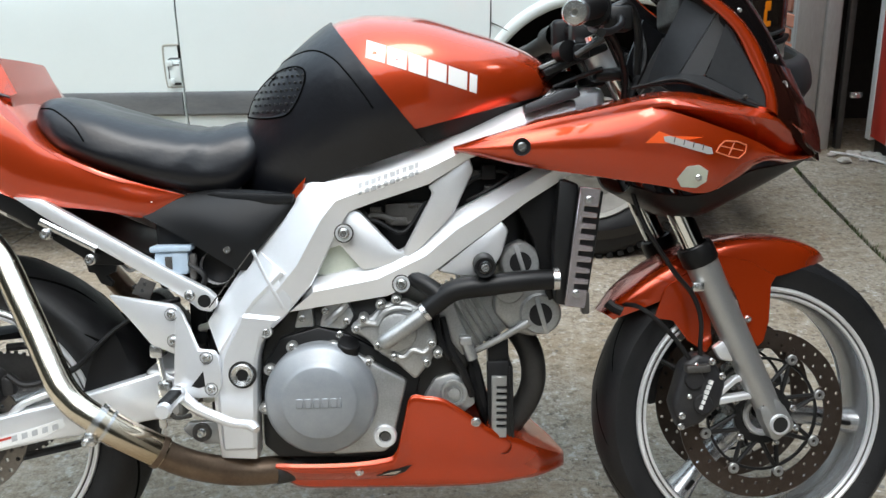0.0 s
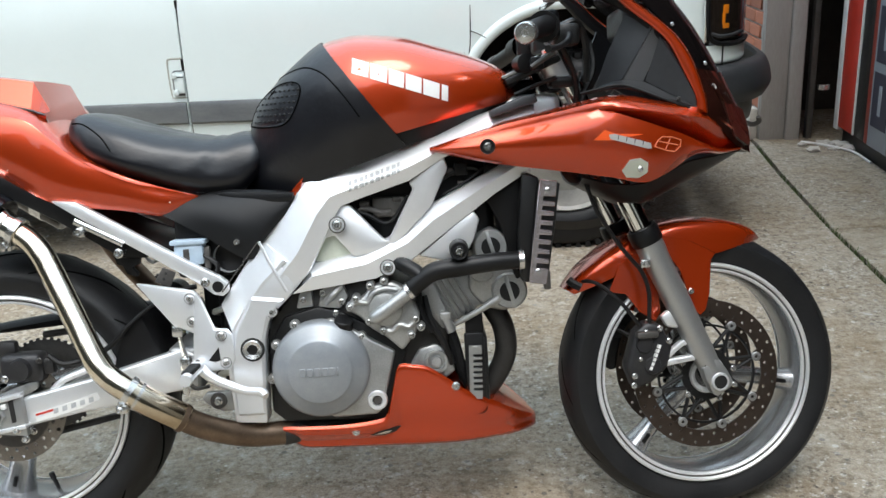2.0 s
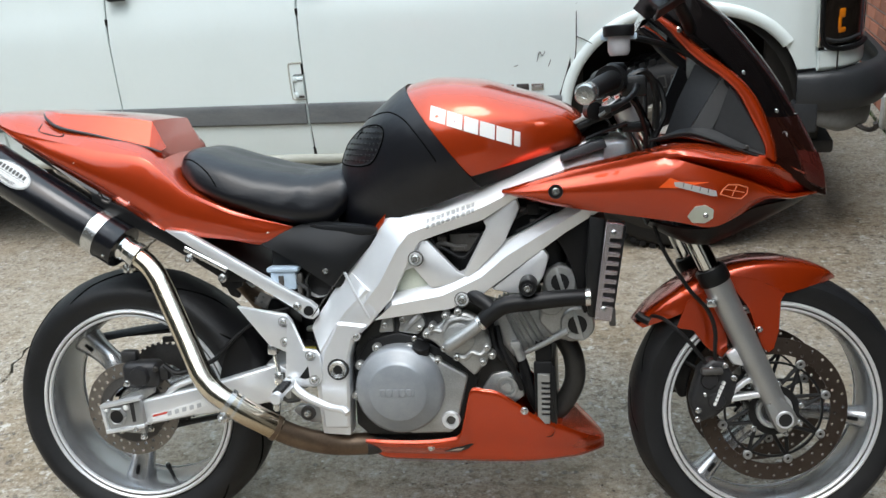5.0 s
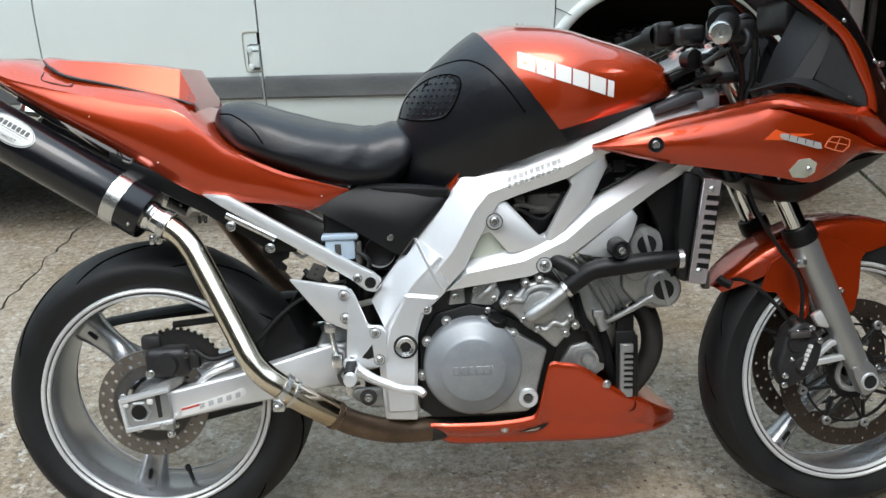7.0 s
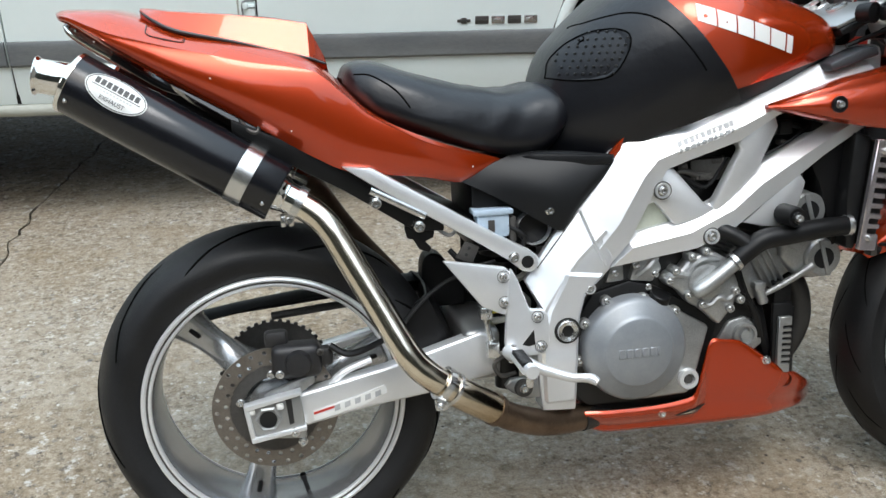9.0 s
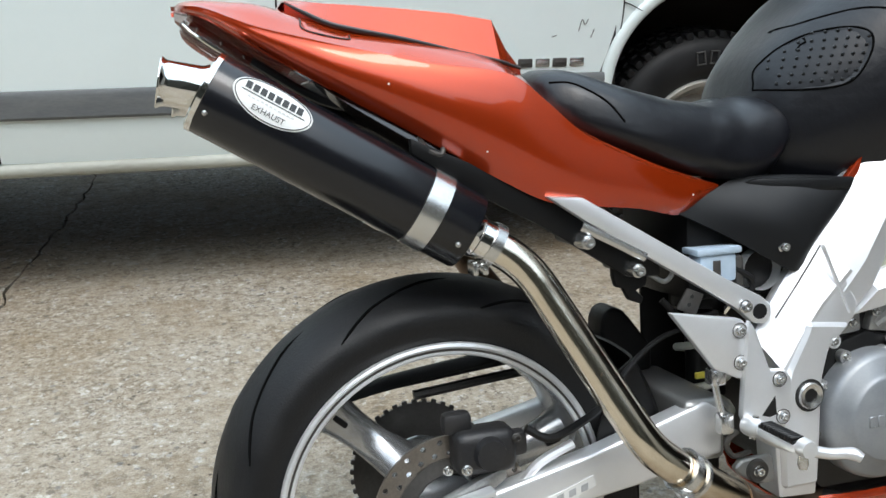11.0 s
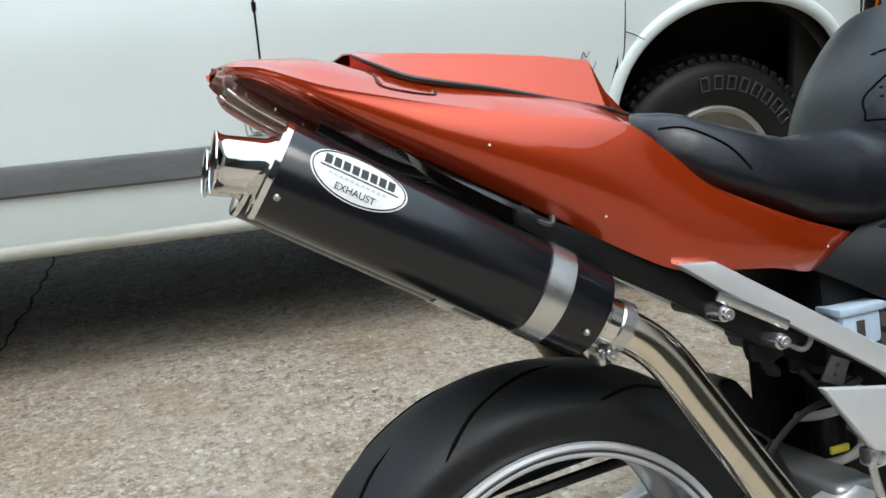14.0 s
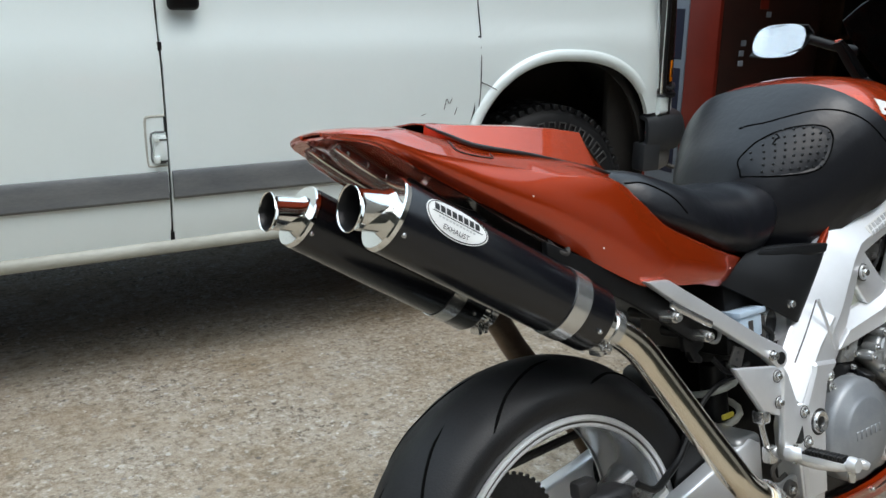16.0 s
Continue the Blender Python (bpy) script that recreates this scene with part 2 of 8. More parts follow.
def pipe_material():
    """Stainless pipe with straw and brown heat tint that deepens towards the engine."""
    m = material("heat_tinted_stainless", (0.84, 0.77, 0.65), 0.16, 1.0, grain=0.1, grain_scale=300, stain=0.3, stain_scale=7, stain_color=(0.62, 0.50, 0.34))
    n, l = nodes_of(m)
    b = n["Principled BSDF"]
    src = b.inputs["Base Color"].links[0].from_socket
    tc = n.new("ShaderNodeTexCoord")
    sp = n.new("ShaderNodeSeparateXYZ")
    l.new(tc.outputs["Object"], sp.inputs[0])
    r = n.new("ShaderNodeMapRange")
    r.inputs[1].default_value, r.inputs[2].default_value = 0.30, 0.40
    l.new(sp.outputs[2], r.inputs[0])
    x = n.new("ShaderNodeMix")
    x.data_type = "RGBA"
    x.inputs[6].default_value = (0.42, 0.33, 0.22, 1)
    l.new(r.outputs[0], x.inputs[0])
    l.new(src, x.inputs[7])
    l.new(x.outputs[2], b.inputs["Base Color"])
    return m


PIPE = pipe_material()


def smoked_screen():
    m = bpy.data.materials.new("smoked_screen_acrylic")
    m.use_nodes = True
    n, l = nodes_of(m)
    b = n["Principled BSDF"]
    b.inputs["Base Color"].default_value = (0.035, 0.028, 0.028, 1)
    b.inputs["Roughness"].default_value = 0.03
    b.inputs["Transmission Weight"].default_value = 0.85
    b.inputs["IOR"].default_value = 1.35
    return m


SMOKE = smoked_screen()


MIRROR_SILVER = material("silvered_mirror_glass", (0.96, 0.965, 0.97), 0.015, 1.0, stain=0.06, stain_scale=40)
# the inner panel's plastic made paler, reflected light put into its colour
PANEL_SHEEN = material("facet_sheen_plastic", (0.085, 0.087, 0.092), 0.30, 0.0, spec=0.5, grain=0.2, grain_scale=700, stain=0.2, stain_scale=12)
# cabinet sheet, its colour darkened for the dim of the garage
GARAGE_DARK = material("garage_shade_sheet", (0.035, 0.015, 0.011), 0.45, grain=0.2, stain=0.5, stain_scale=4, stain_color=(0.075, 0.020, 0.012))


def clear_lens():
    m = bpy.data.materials.new("clear_lens_plastic")
    m.use_nodes = True
    n, l = nodes_of(m)
    b = n["Principled BSDF"]
    b.inputs["Base Color"].default_value = (0.75, 0.72, 0.70, 1)
    b.inputs["Roughness"].default_value = 0.04
    b.inputs["Transmission Weight"].default_value = 0.9
    b.inputs["IOR"].default_value = 1.3
    return m


LENS = clear_lens()


def concrete():
    m = bpy.data.materials.new("weathered_exposed_concrete")
    m.use_nodes = True
    n, l = nodes_of(m)
    b = n["Principled BSDF"]
    geo = n.new("ShaderNodeNewGeometry")
    pos = geo.outputs["Position"]

    def noise_at(scale, detail=4, rough=0.55):
        t = n.new("ShaderNodeTexNoise")
        t.inputs["Scale"].default_value, t.inputs["Detail"].default_value, t.inputs["Roughness"].default_value = scale, detail, rough
        l.new(pos, t.inputs["Vector"])
        return t.outputs[0]

    def ramp(src, stops):
        r = n.new("ShaderNodeValToRGB")
        e = r.color_ramp.elements
        for i, (p, c) in enumerate(stops):
            q = e[i] if i < 2 else e.new(p)
            q.position, q.color = p, (*c, 1)
        l.new(src, r.inputs[0])
        return r.outputs[0]

    def mix(f, a, c, kind="MIX"):
        x = n.new("ShaderNodeMix")
        x.data_type, x.blend_type = "RGBA", kind
        if isinstance(f, float):
            x.inputs[0].default_value = f
        else:
            l.new(f, x.inputs[0])
        l.new(a, x.inputs[6])
        l.new(c, x.inputs[7])
        return x.outputs[2]

    def cells(scale):
        v = n.new("ShaderNodeTexVoronoi")
        v.inputs["Scale"].default_value = scale
        l.new(pos, v.inputs["Vector"])
        tone = n.new("ShaderNodeSeparateColor")
        l.new(v.outputs["Color"], tone.inputs[0])
        return v.outputs["Distance"], tone.outputs[0], tone.outputs[1]

    grey = lambda v: (v, v, v)
    base = ramp(noise_at(0.8, 5, 0.6), [(0.36, (0.245, 0.200, 0.140)), (0.64, (0.350, 0.312, 0.245))])
    blotch = ramp(noise_at(4.5, 6, 0.66), [(0.34, (0.215, 0.170, 0.112)), (0.47, (0.290, 0.250, 0.182)), (0.66, (0.360, 0.328, 0.258))])
    col = mix(0.65, base, blotch)
    clump = ramp(noise_at(17.0, 6, 0.74), [(0.38, (0.120, 0.088, 0.060)), (0.47, (0.300, 0.246, 0.184)), (0.58, (0.390, 0.340, 0.275)), (0.68, (0.54, 0.51, 0.46))])
    col = mix(0.62, col, clump)
    # worn cement between the exposed stones, sharp at the size of sand
    fine = ramp(noise_at(58.0, 6, 0.72), [(0.38, (0.085, 0.064, 0.046)), (0.47, (0.260, 0.225, 0.178)), (0.56, (0.355, 0.322, 0.272)), (0.66, (0.60, 0.58, 0.54))])
    where = ramp(noise_at(2.2, 5, 0.65), [(0.38, grey(0.15)), (0.60, grey(0.62))])
    col = mix(where, col, fine)
    # small stones of mixed colours, about a centimetre across
    d1, pick1, keep1 = cells(88.0)
    stone = ramp(pick1, [(0.0, (0.105, 0.082, 0.062)), (0.25, (0.270, 0.225, 0.170)), (0.55, (0.340, 0.305, 0.250)), (0.80, (0.40, 0.38, 0.345)), (1.0, (0.62, 0.60, 0.56))])
    inside = ramp(d1, [(0.30, grey(1.0)), (0.42, grey(0.0))])
    shown = ramp(keep1, [(0.62, grey(0.0)), (0.66, grey(0.80))])
    some = ramp(noise_at(5.0, 5, 0.65), [(0.40, grey(0.15)), (0.56, grey(1.0))])
    col = mix(mix(1.0, mix(1.0, inside, shown, "MULTIPLY"), some, "MULTIPLY"), col, stone)
    # a few larger grey pebbles
    d2, pick2, keep2 = cells(34.0)
    pebble = ramp(pick2, [(0.0, (0.115, 0.105, 0.095)), (0.5, (0.24, 0.23, 0.215)), (1.0, (0.50, 0.48, 0.44))])
    spot = mix(1.0, ramp(d2, [(0.20, grey(0.85)), (0.30, grey(0.0))]), ramp(keep2, [(0.78, grey(0.0)), (0.82, grey(1.0))]), "MULTIPLY")
    col = mix(spot, col, pebble)
    sand = ramp(noise_at(240.0, 3, 0.6), [(0.36, grey(0.30)), (0.64, grey(0.70))])
    col = mix(0.38, col, sand, "OVERLAY")
    brown = ramp(noise_at(1.7, 5, 0.6), [(0.44, grey(1.0)), (0.66, (0.72, 0.62, 0.48))])
    col = mix(0.7, col, brown, "MULTIPLY")
    # dark and pale flecks, thick in some places and few in others
    patch = ramp(noise_at(1.1, 4, 0.6), [(0.40, grey(0.25)), (0.58, grey(1.0))])
    fleck = ramp(noise_at(31.0, 7, 0.76), [(0.545, grey(0.0)), (0.595, grey(0.95))])
    ink = ramp(noise_at(9.0, 2), [(0.35, (0.060, 0.050, 0.042)), (0.65, (0.150, 0.125, 0.100))])
    col = mix(mix(1.0, fleck, patch, "MULTIPLY"), col, ink)
    chalk = ramp(noise_at(23.0, 7, 0.74), [(0.38, grey(0.85)), (0.43, grey(0.0))])
    lime = ramp(noise_at(7.0, 2), [(0.35, (0.46, 0.44, 0.41)), (0.65, (0.58, 0.55, 0.49))])
    col = mix(mix(1.0, chalk, patch, "MULTIPLY"), col, lime)
    # pits left where stones have come out
    d3, pick3, keep3 = cells(46.0)
    pit = mix(1.0, ramp(d3, [(0.13, grey(1.0)), (0.22, grey(0.0))]), ramp(keep3, [(0.80, grey(0.0)), (0.84, grey(1.0))]), "MULTIPLY")
    dark = ramp(pick3, [(0.0, (0.045, 0.036, 0.028)), (1.0, (0.12, 0.098, 0.078))])
    col = mix(mix(1.0, pit, some, "MULTIPLY"), col, dark)
    l.new(col, b.inputs["Base Color"])
    b.inputs["Roughness"].default_value = 0.85
    b.inputs["Specular IOR Level"].default_value = 0.3
    add = n.new("ShaderNodeMath")
    add.operation = "SUBTRACT"
    l.new(noise_at(120.0, 5, 0.7), add.inputs[0])
    l.new(d1, add.inputs[1])
    u = n.new("ShaderNodeBump")
    u.inputs["Strength"].default_value, u.inputs["Distance"].default_value = 0.3, 0.003
    l.new(add.outputs[0], u.inputs["Height"])
    l.new(u.outputs[0], b.inputs["Normal"])
    return m


CONCRETE = concrete()


def brick_clay():
    m = material("red_brown_brick", (0.34, 0.12, 0.065), 0.85, grain=0.4, grain_scale=120, stain=0.4, stain_scale=9, bump=0.5, bump_scale=120)
    n, l = nodes_of(m)
    b = n["Principled BSDF"]
    src = b.inputs["Base Color"].links[0].from_socket
    oi = n.new("ShaderNodeObjectInfo")
    hsv = n.new("ShaderNodeHueSaturation")
    r = n.new("ShaderNodeMapRange")
    r.inputs[3].default_value, r.inputs[4].default_value = 0.7, 1.35
    l.new(oi.outputs["Random"], r.inputs[0])
    l.new(r.outputs[0], hsv.inputs["Value"])
    l.new(src, hsv.inputs["Color"])
    l.new(hsv.outputs[0], b.inputs["Base Color"])
    return m


BRICK = brick_clay()
MORTAR = material("grey_mortar", (0.34, 0.32, 0.29), 0.9, grain=0.4, grain_scale=100, bump=0.4, bump_scale=150)


# ---- shape helpers ----
from mathutils.bvhtree import BVHTree


def spline(points, steps):
    """A Catmull-Rom curve through points (tuples of any length)."""
    p = [np.array(q, float) for q in points]
    p = [2 * p[0] - p[1]] + p + [2 * p[-1] - p[-2]]
    out = []
    for i in range(1, len(p) - 2):
        for k in range(steps):
            t = k / steps
            a, b, c, d = p[i - 1], p[i], p[i + 1], p[i + 2]
            out.append(0.5 * (2 * b + (c - a) * t + (2 * a - 5 * b + 4 * c - d) * t * t + (3 * b - a - 3 * c + d) * t ** 3))
    out.append(p[-2])
    return out


def part(name, bm, mat, parent, label="", sharp=38):
    me = bpy.data.meshes.new(name)
    bmesh.ops.recalc_face_normals(bm, faces=bm.faces)
    bm.to_mesh(me)
    bm.free()
    me.materials.append(mat)
    me.polygons.foreach_set("use_smooth", [True] * len(me.polygons))
    me.set_sharp_from_angle(angle=radians(sharp))
    ob = new(name, me)
    ob.parent = parent
    if label:
        ob["label"] = label
    return ob


def thing(name, m, label, category, group="", kind=""):
    ob = new(name)
    ob.empty_display_size = 0.1
    ob.matrix_world = m
    return tagged(ob, label, category, group, kind)


def merge(*bms):
    out = bmesh.new()
    for b in bms:
        me = bpy.data.meshes.new("tmp")
        b.to_mesh(me)
        b.free()
        out.from_mesh(me)
        bpy.data.meshes.remove(me)
    return out


def box(x0, x1, y0, y1, z0, z1, bevel=0.004, seg=2):
    bm = bmesh.new()
    bmesh.ops.create_cube(bm, size=1)
    bmesh.ops.scale(bm, vec=(x1 - x0, y1 - y0, z1 - z0), verts=bm.verts)
    bmesh.ops.translate(bm, vec=((x0 + x1) / 2, (y0 + y1) / 2, (z0 + z1) / 2), verts=bm.verts)
    if bevel > 0:
        bmesh.ops.bevel(bm, geom=bm.edges[:], offset=bevel, segments=seg, profile=0.5, affect="EDGES", clamp_overlap=True)
    return bm


def prism(poly, y0, y1, bevel=0.004, seg=2):
    """A polygon of (x, z) drawn out from y0 to y1, with softened edges."""
    bm = bmesh.new()
    a = [bm.verts.new((x, y0, z)) for x, z in poly]
    b = [bm.verts.new((x, y1, z)) for x, z in poly]
    bm.faces.new(a)
    bm.faces.new(b[::-1])
    for i in range(len(poly)):
        j = (i + 1) % len(poly)
        bm.faces.new((a[j], a[i], b[i], b[j]))
    bmesh.ops.recalc_face_normals(bm, faces=bm.faces)
    if bevel > 0:
        e = [x for x in bm.edges if x.calc_face_angle(0) > 0.2]
        bmesh.ops.bevel(bm, geom=e, offset=bevel, segments=seg, profile=0.5, affect="EDGES", clamp_overlap=True)
    return bm


def lathe(profile, centre=(0, 0, 0), axis=(0, 1, 0), n=48, close=False):
    """Turns (radius, along) pairs about an axis through centre."""
    ax = Vector(axis).normalized()
    q = ax.to_track_quat("Y", "Z").to_matrix()
    bm = bmesh.new()
    rings = []
    for r, a in profile:
        if r < 1e-6:
            rings.append([bm.verts.new(Vector(centre) + q @ Vector((0, a, 0)))])
        else:
            rings.append([bm.verts.new(Vector(centre) + q @ Vector((r * math.cos(2 * math.pi * k / n), a, r * math.sin(2 * math.pi * k / n)))) for k in range(n)])
    pairs = list(zip(rings, rings[1:])) + ([(rings[-1], rings[0])] if close else [])
    for u, v in pairs:
        for k in range(n):
            j = (k + 1) % n
            f = [u[k % len(u)], u[j % len(u)], v[j % len(v)], v[k % len(v)]]
            f = list(dict.fromkeys(f))
            if len(f) > 2:
                bm.faces.new(f)
    return bm


def tube(points, r, n=14, steps=7, caps=True, squash=1.0):
    """A round bar along a smooth curve; r is one radius or one for each point."""
    rs = r if isinstance(r, (list, tuple)) else [r] * len(points)
    c = spline([(*p, q) for p, q in zip(points, rs)], steps)
    bm = bmesh.new()
    up = Vector((0, 1, 0))
    rings = []
    for i, s in enumerate(c):
        a, b = Vector(c[max(i - 1, 0)][:3]), Vector(c[min(i + 1, len(c) - 1)][:3])
        d = (b - a).normalized()
        side = d.cross(up)
        if side.length < 1e-3:
            side = d.cross(Vector((1, 0, 0)))
        side.normalize()
        up = side.cross(d).normalized()
        rings.append([bm.verts.new(Vector(s[:3]) + (side * math.cos(2 * math.pi * k / n) + up * squash * math.sin(2 * math.pi * k / n)) * s[3]) for k in range(n)])
    for u, v in zip(rings, rings[1:]):
        for k in range(n):
            bm.faces.new((u[k], u[(k + 1) % n], v[(k + 1) % n], v[k]))
    if caps:
        bm.faces.new(rings[0][::-1])
        bm.faces.new(rings[-1])
    return bm


def shell(bm, thick):
    """Gives a sheet thickness on the side away from its normals."""
    bm.normal_update()
    old = list(bm.verts)
    twin = {v: bm.verts.new(v.co - v.normal * thick) for v in old}
    rim = [e for e in bm.edges if e.is_boundary]
    for f in list(bm.faces):
        bm.faces.new([twin[v] for v in reversed(f.verts)])
    for e in rim:
        a, b = e.verts
        bm.faces.new((a, b, twin[b], twin[a]))


def surface(grid, su=5, sv=5, thick=0.0):
    """A smooth sheet through a grid of points (rows of equal length), with thickness."""
    rows = [spline(row, sv) for row in grid]
    cols = [spline([row[j] for row in rows], su) for j in range(len(rows[0]))]
    bm = bmesh.new()
    v = [[bm.verts.new(p) for p in col] for col in cols]
    for a, b in zip(v, v[1:]):
        for i in range(len(a) - 1):
            bm.faces.new((a[i], a[i + 1], b[i + 1], b[i]))
    bmesh.ops.remove_doubles(bm, verts=bm.verts, dist=1e-5)
    bmesh.ops.recalc_face_normals(bm, faces=bm.faces)
    if thick:
        shell(bm, thick)
    return bm


def tree_of(ob):
    bm = bmesh.new()
    bm.from_mesh(ob.data)
    t = BVHTree.FromBMesh(bm)
    bm.free()
    return t


def right_point(tree, x, z):
    """Where a line from the right meets a body at x and z, or the nearest place on it."""
    hit = tree.ray_cast(Vector((x, -2, z)), Vector((0, 1, 0)))[0]
    return hit if hit else tree.find_nearest(Vector((x, -0.08, z)))[0]


def right_side(tree, x, z):
    return right_point(tree, x, z).y


def laid(tree, poly, lift, thick=0.003, cuts=3):
    """A flat shape of (x, z) laid on a body's right side."""
    bm = bmesh.new()
    bm.faces.new([bm.verts.new((x, 0, z)) for x, z in poly])
    bmesh.ops.subdivide_edges(bm, edges=bm.edges[:], cuts=cuts)
    bmesh.ops.triangulate(bm, faces=bm.faces[:])
    for v in bm.verts:
        v.co = right_point(tree, v.co.x, v.co.z) - Vector((0, lift, 0))
    ret = bmesh.ops.extrude_face_region(bm, geom=bm.faces[:])
    for g in ret["geom"]:
        if isinstance(g, bmesh.types.BMVert):
            g.co.y += thick
    return bm


def line_on(tree, pts, r, lift=0.0, steps=4):
    pts = [q[:2] for q in spline(pts, 3)]
    return tube([tuple(right_point(tree, x, z) - Vector((0, lift, 0))) for x, z in pts], r, 6, 2)


def mirrored(row, middle=0.0):
    """A half row of (x, y, z) from the right edge to the middle, carried on to the left edge."""
    return row + [(x, 2 * middle - y, z) for x, y, z in row[::-1] if abs(y - middle) > 1e-6]


# the bodywork's middle line, up where the tank and tail are
BODY_Y = 0.034


def flip(bm):
    """The same shape on the other side of the middle plane."""
    bmesh.ops.scale(bm, vec=(1, -1, 1), verts=bm.verts)
    bmesh.ops.reverse_faces(bm, faces=bm.faces)
    return bm


def bolt_shape(r=0.008, h=0.008, socket=True):
    """A cap screw whose head looks along -y; its seat is at y = 0."""
    r = r * 0.78
    p = [(r * 1.35, 0.001), (r * 1.35, -0.0012), (r, -0.002), (r, -h * 0.85), (r * 0.88, -h)]
    p += [(r * 0.52, -h), (r * 0.5, -h * 0.45), (0, -h * 0.45)] if socket else [(r * 0.4, -h * 1.12), (0, -h * 1.15)]
    return lathe(p, n=16)


BOLT_MESHES = {}


def bolt(parent, x, y, z, r=0.008, mat=None, side=-1, name="bolt", axis=None):
    mat = mat or ZINC
    key = (round(r, 4), mat.name)
    if key not in BOLT_MESHES:
        ob = part(name, bolt_shape(r, r * 1.1), mat, parent)
        BOLT_MESHES[key] = ob.data
    else:
        ob = new(name, BOLT_MESHES[key])
        ob.parent = parent
    ob.location = (x, y, z)
    if axis is not None:
        ob.rotation_euler = Vector(axis).to_track_quat("-Y", "Z").to_euler()
    elif side > 0:
        ob.rotation_euler = (0, 0, math.pi)
    return ob


# ---- ground ----
def ground_sheet():
    bm = bmesh.new()
    bmesh.ops.create_grid(bm, x_segments=8, y_segments=8, size=150)
    ob = part("ground", bm, SOIL, None)
    ob.location = (0, 0, -0.022)
    return tagged(ob, "dark soil under and beyond the concrete driveway", "ground", kind="structure")


ground_sheet()
driveway = thing("driveway", pose(0, 0, 0), "weathered grey-tan concrete driveway with cracks and joints", "driveway", kind="structure")


def slab(outline, drop=0.10):
    """One slab of concrete with softened upper edges; outline of (x, y)."""
    bm = bmesh.new()
    top = [bm.verts.new((x, y, 0)) for x, y in outline]
    low = [bm.verts.new((x, y, -drop)) for x, y in outline]
    f = bm.faces.new(top)
    for i in range(len(top)):
        j = (i + 1) % len(top)
        bm.faces.new((top[j], top[i], low[i], low[j]))
    bmesh.ops.bevel(bm, geom=list(f.edges), offset=0.004, segments=1, affect="EDGES")
    return part("slab", bm, CONCRETE, driveway)


def crack_line(knots, rough, seed):
    """A wandering line through knots, as a crack breaks."""
    rng = random.Random(seed)
    out = []
    for (x0, y0), (x1, y1) in zip(knots, knots[1:]):
        n = max(2, int(math.hypot(x1 - x0, y1 - y0) / 0.05))
        for k in range(n):
            t = k / n
            out.append((x0 + (x1 - x0) * t + rng.uniform(-rough, rough), y0 + (y1 - y0) * t))
    return out + [knots[-1]]


BREAK = crack_line([(-0.82, -3.0), (-0.87, 0.1), (-0.852, 0.63), (-0.872, 0.80), (-0.90, 1.0), (-0.885, 1.2), (-0.862, 1.45), (-0.88, 1.65), (-0.875, 1.9), (-0.85, 2.1), (-0.80, 2.4), (-0.735, 2.76), (-0.70, 3.12), (-0.66, 4.6)], 0.019, 3)
JOINT = [(2.20, -3.0), (2.32, 0.2), (2.38, 1.14), (2.43, 1.66), (2.535, 2.51), (2.63, 3.12), (2.78, 4.6)]
gap = random.Random(8)
slab([(-9, 4.6), (-9, -3.0)] + [(x - gap.uniform(0.0015, 0.007), y) for x, y in BREAK])
slab([(x + gap.uniform(0.0015, 0.007), y) for x, y in BREAK[::-1]] + [(x - 0.012, y) for x, y in JOINT])
slab([(2.43 + 0.012, 1.70), (2.535 + 0.012, 2.51), (2.63 + 0.012, 3.12), (2.78 + 0.012, 4.6), (9.5, 4.6), (9.5, 1.86)][::-1])
slab([(2.20 + 0.012, -3.0), (2.32 + 0.012, 0.2), (2.38 + 0.012, 1.14), (2.43 + 0.012, 1.688), (9.5, 1.85), (9.5, -3.0)][::-1])
slab([(-9, -3.006), (7, -3.006), (7, -9), (-9, -9)])


def weeds():
    """Short tufts that grow along the joint between the slabs."""
    rng = random.Random(5)
    bm = bmesh.new()
    for _ in range(900):
        i = rng.randrange(1, len(JOINT) - 1)
        t = rng.random()
        x = JOINT[i][0] + (JOINT[i + 1][0] - JOINT[i][0]) * t + rng.uniform(-0.014, 0.014)
        y = JOINT[i][1] + (JOINT[i + 1][1] - JOINT[i][1]) * t
        if noise.noise((0, y * 4, 2.2)) < -0.25:
            continue
        h, a, w = rng.uniform(0.012, 0.03), rng.uniform(0, 6.3), rng.uniform(0.002, 0.005)
        dx, dy = math.cos(a), math.sin(a)
        v = [bm.verts.new(p) for p in ((x - dy * w, y + dx * w, -0.02), (x + dy * w, y - dx * w, -0.02), (x + dx * h * 0.5, y + dy * h * 0.5, h - 0.014))]
        bm.faces.new(v)
    return tagged(part("joint_weeds", bm, MOSS, None), "short green weeds growing in the driveway joint", "weeds", kind="stuff")


weeds()


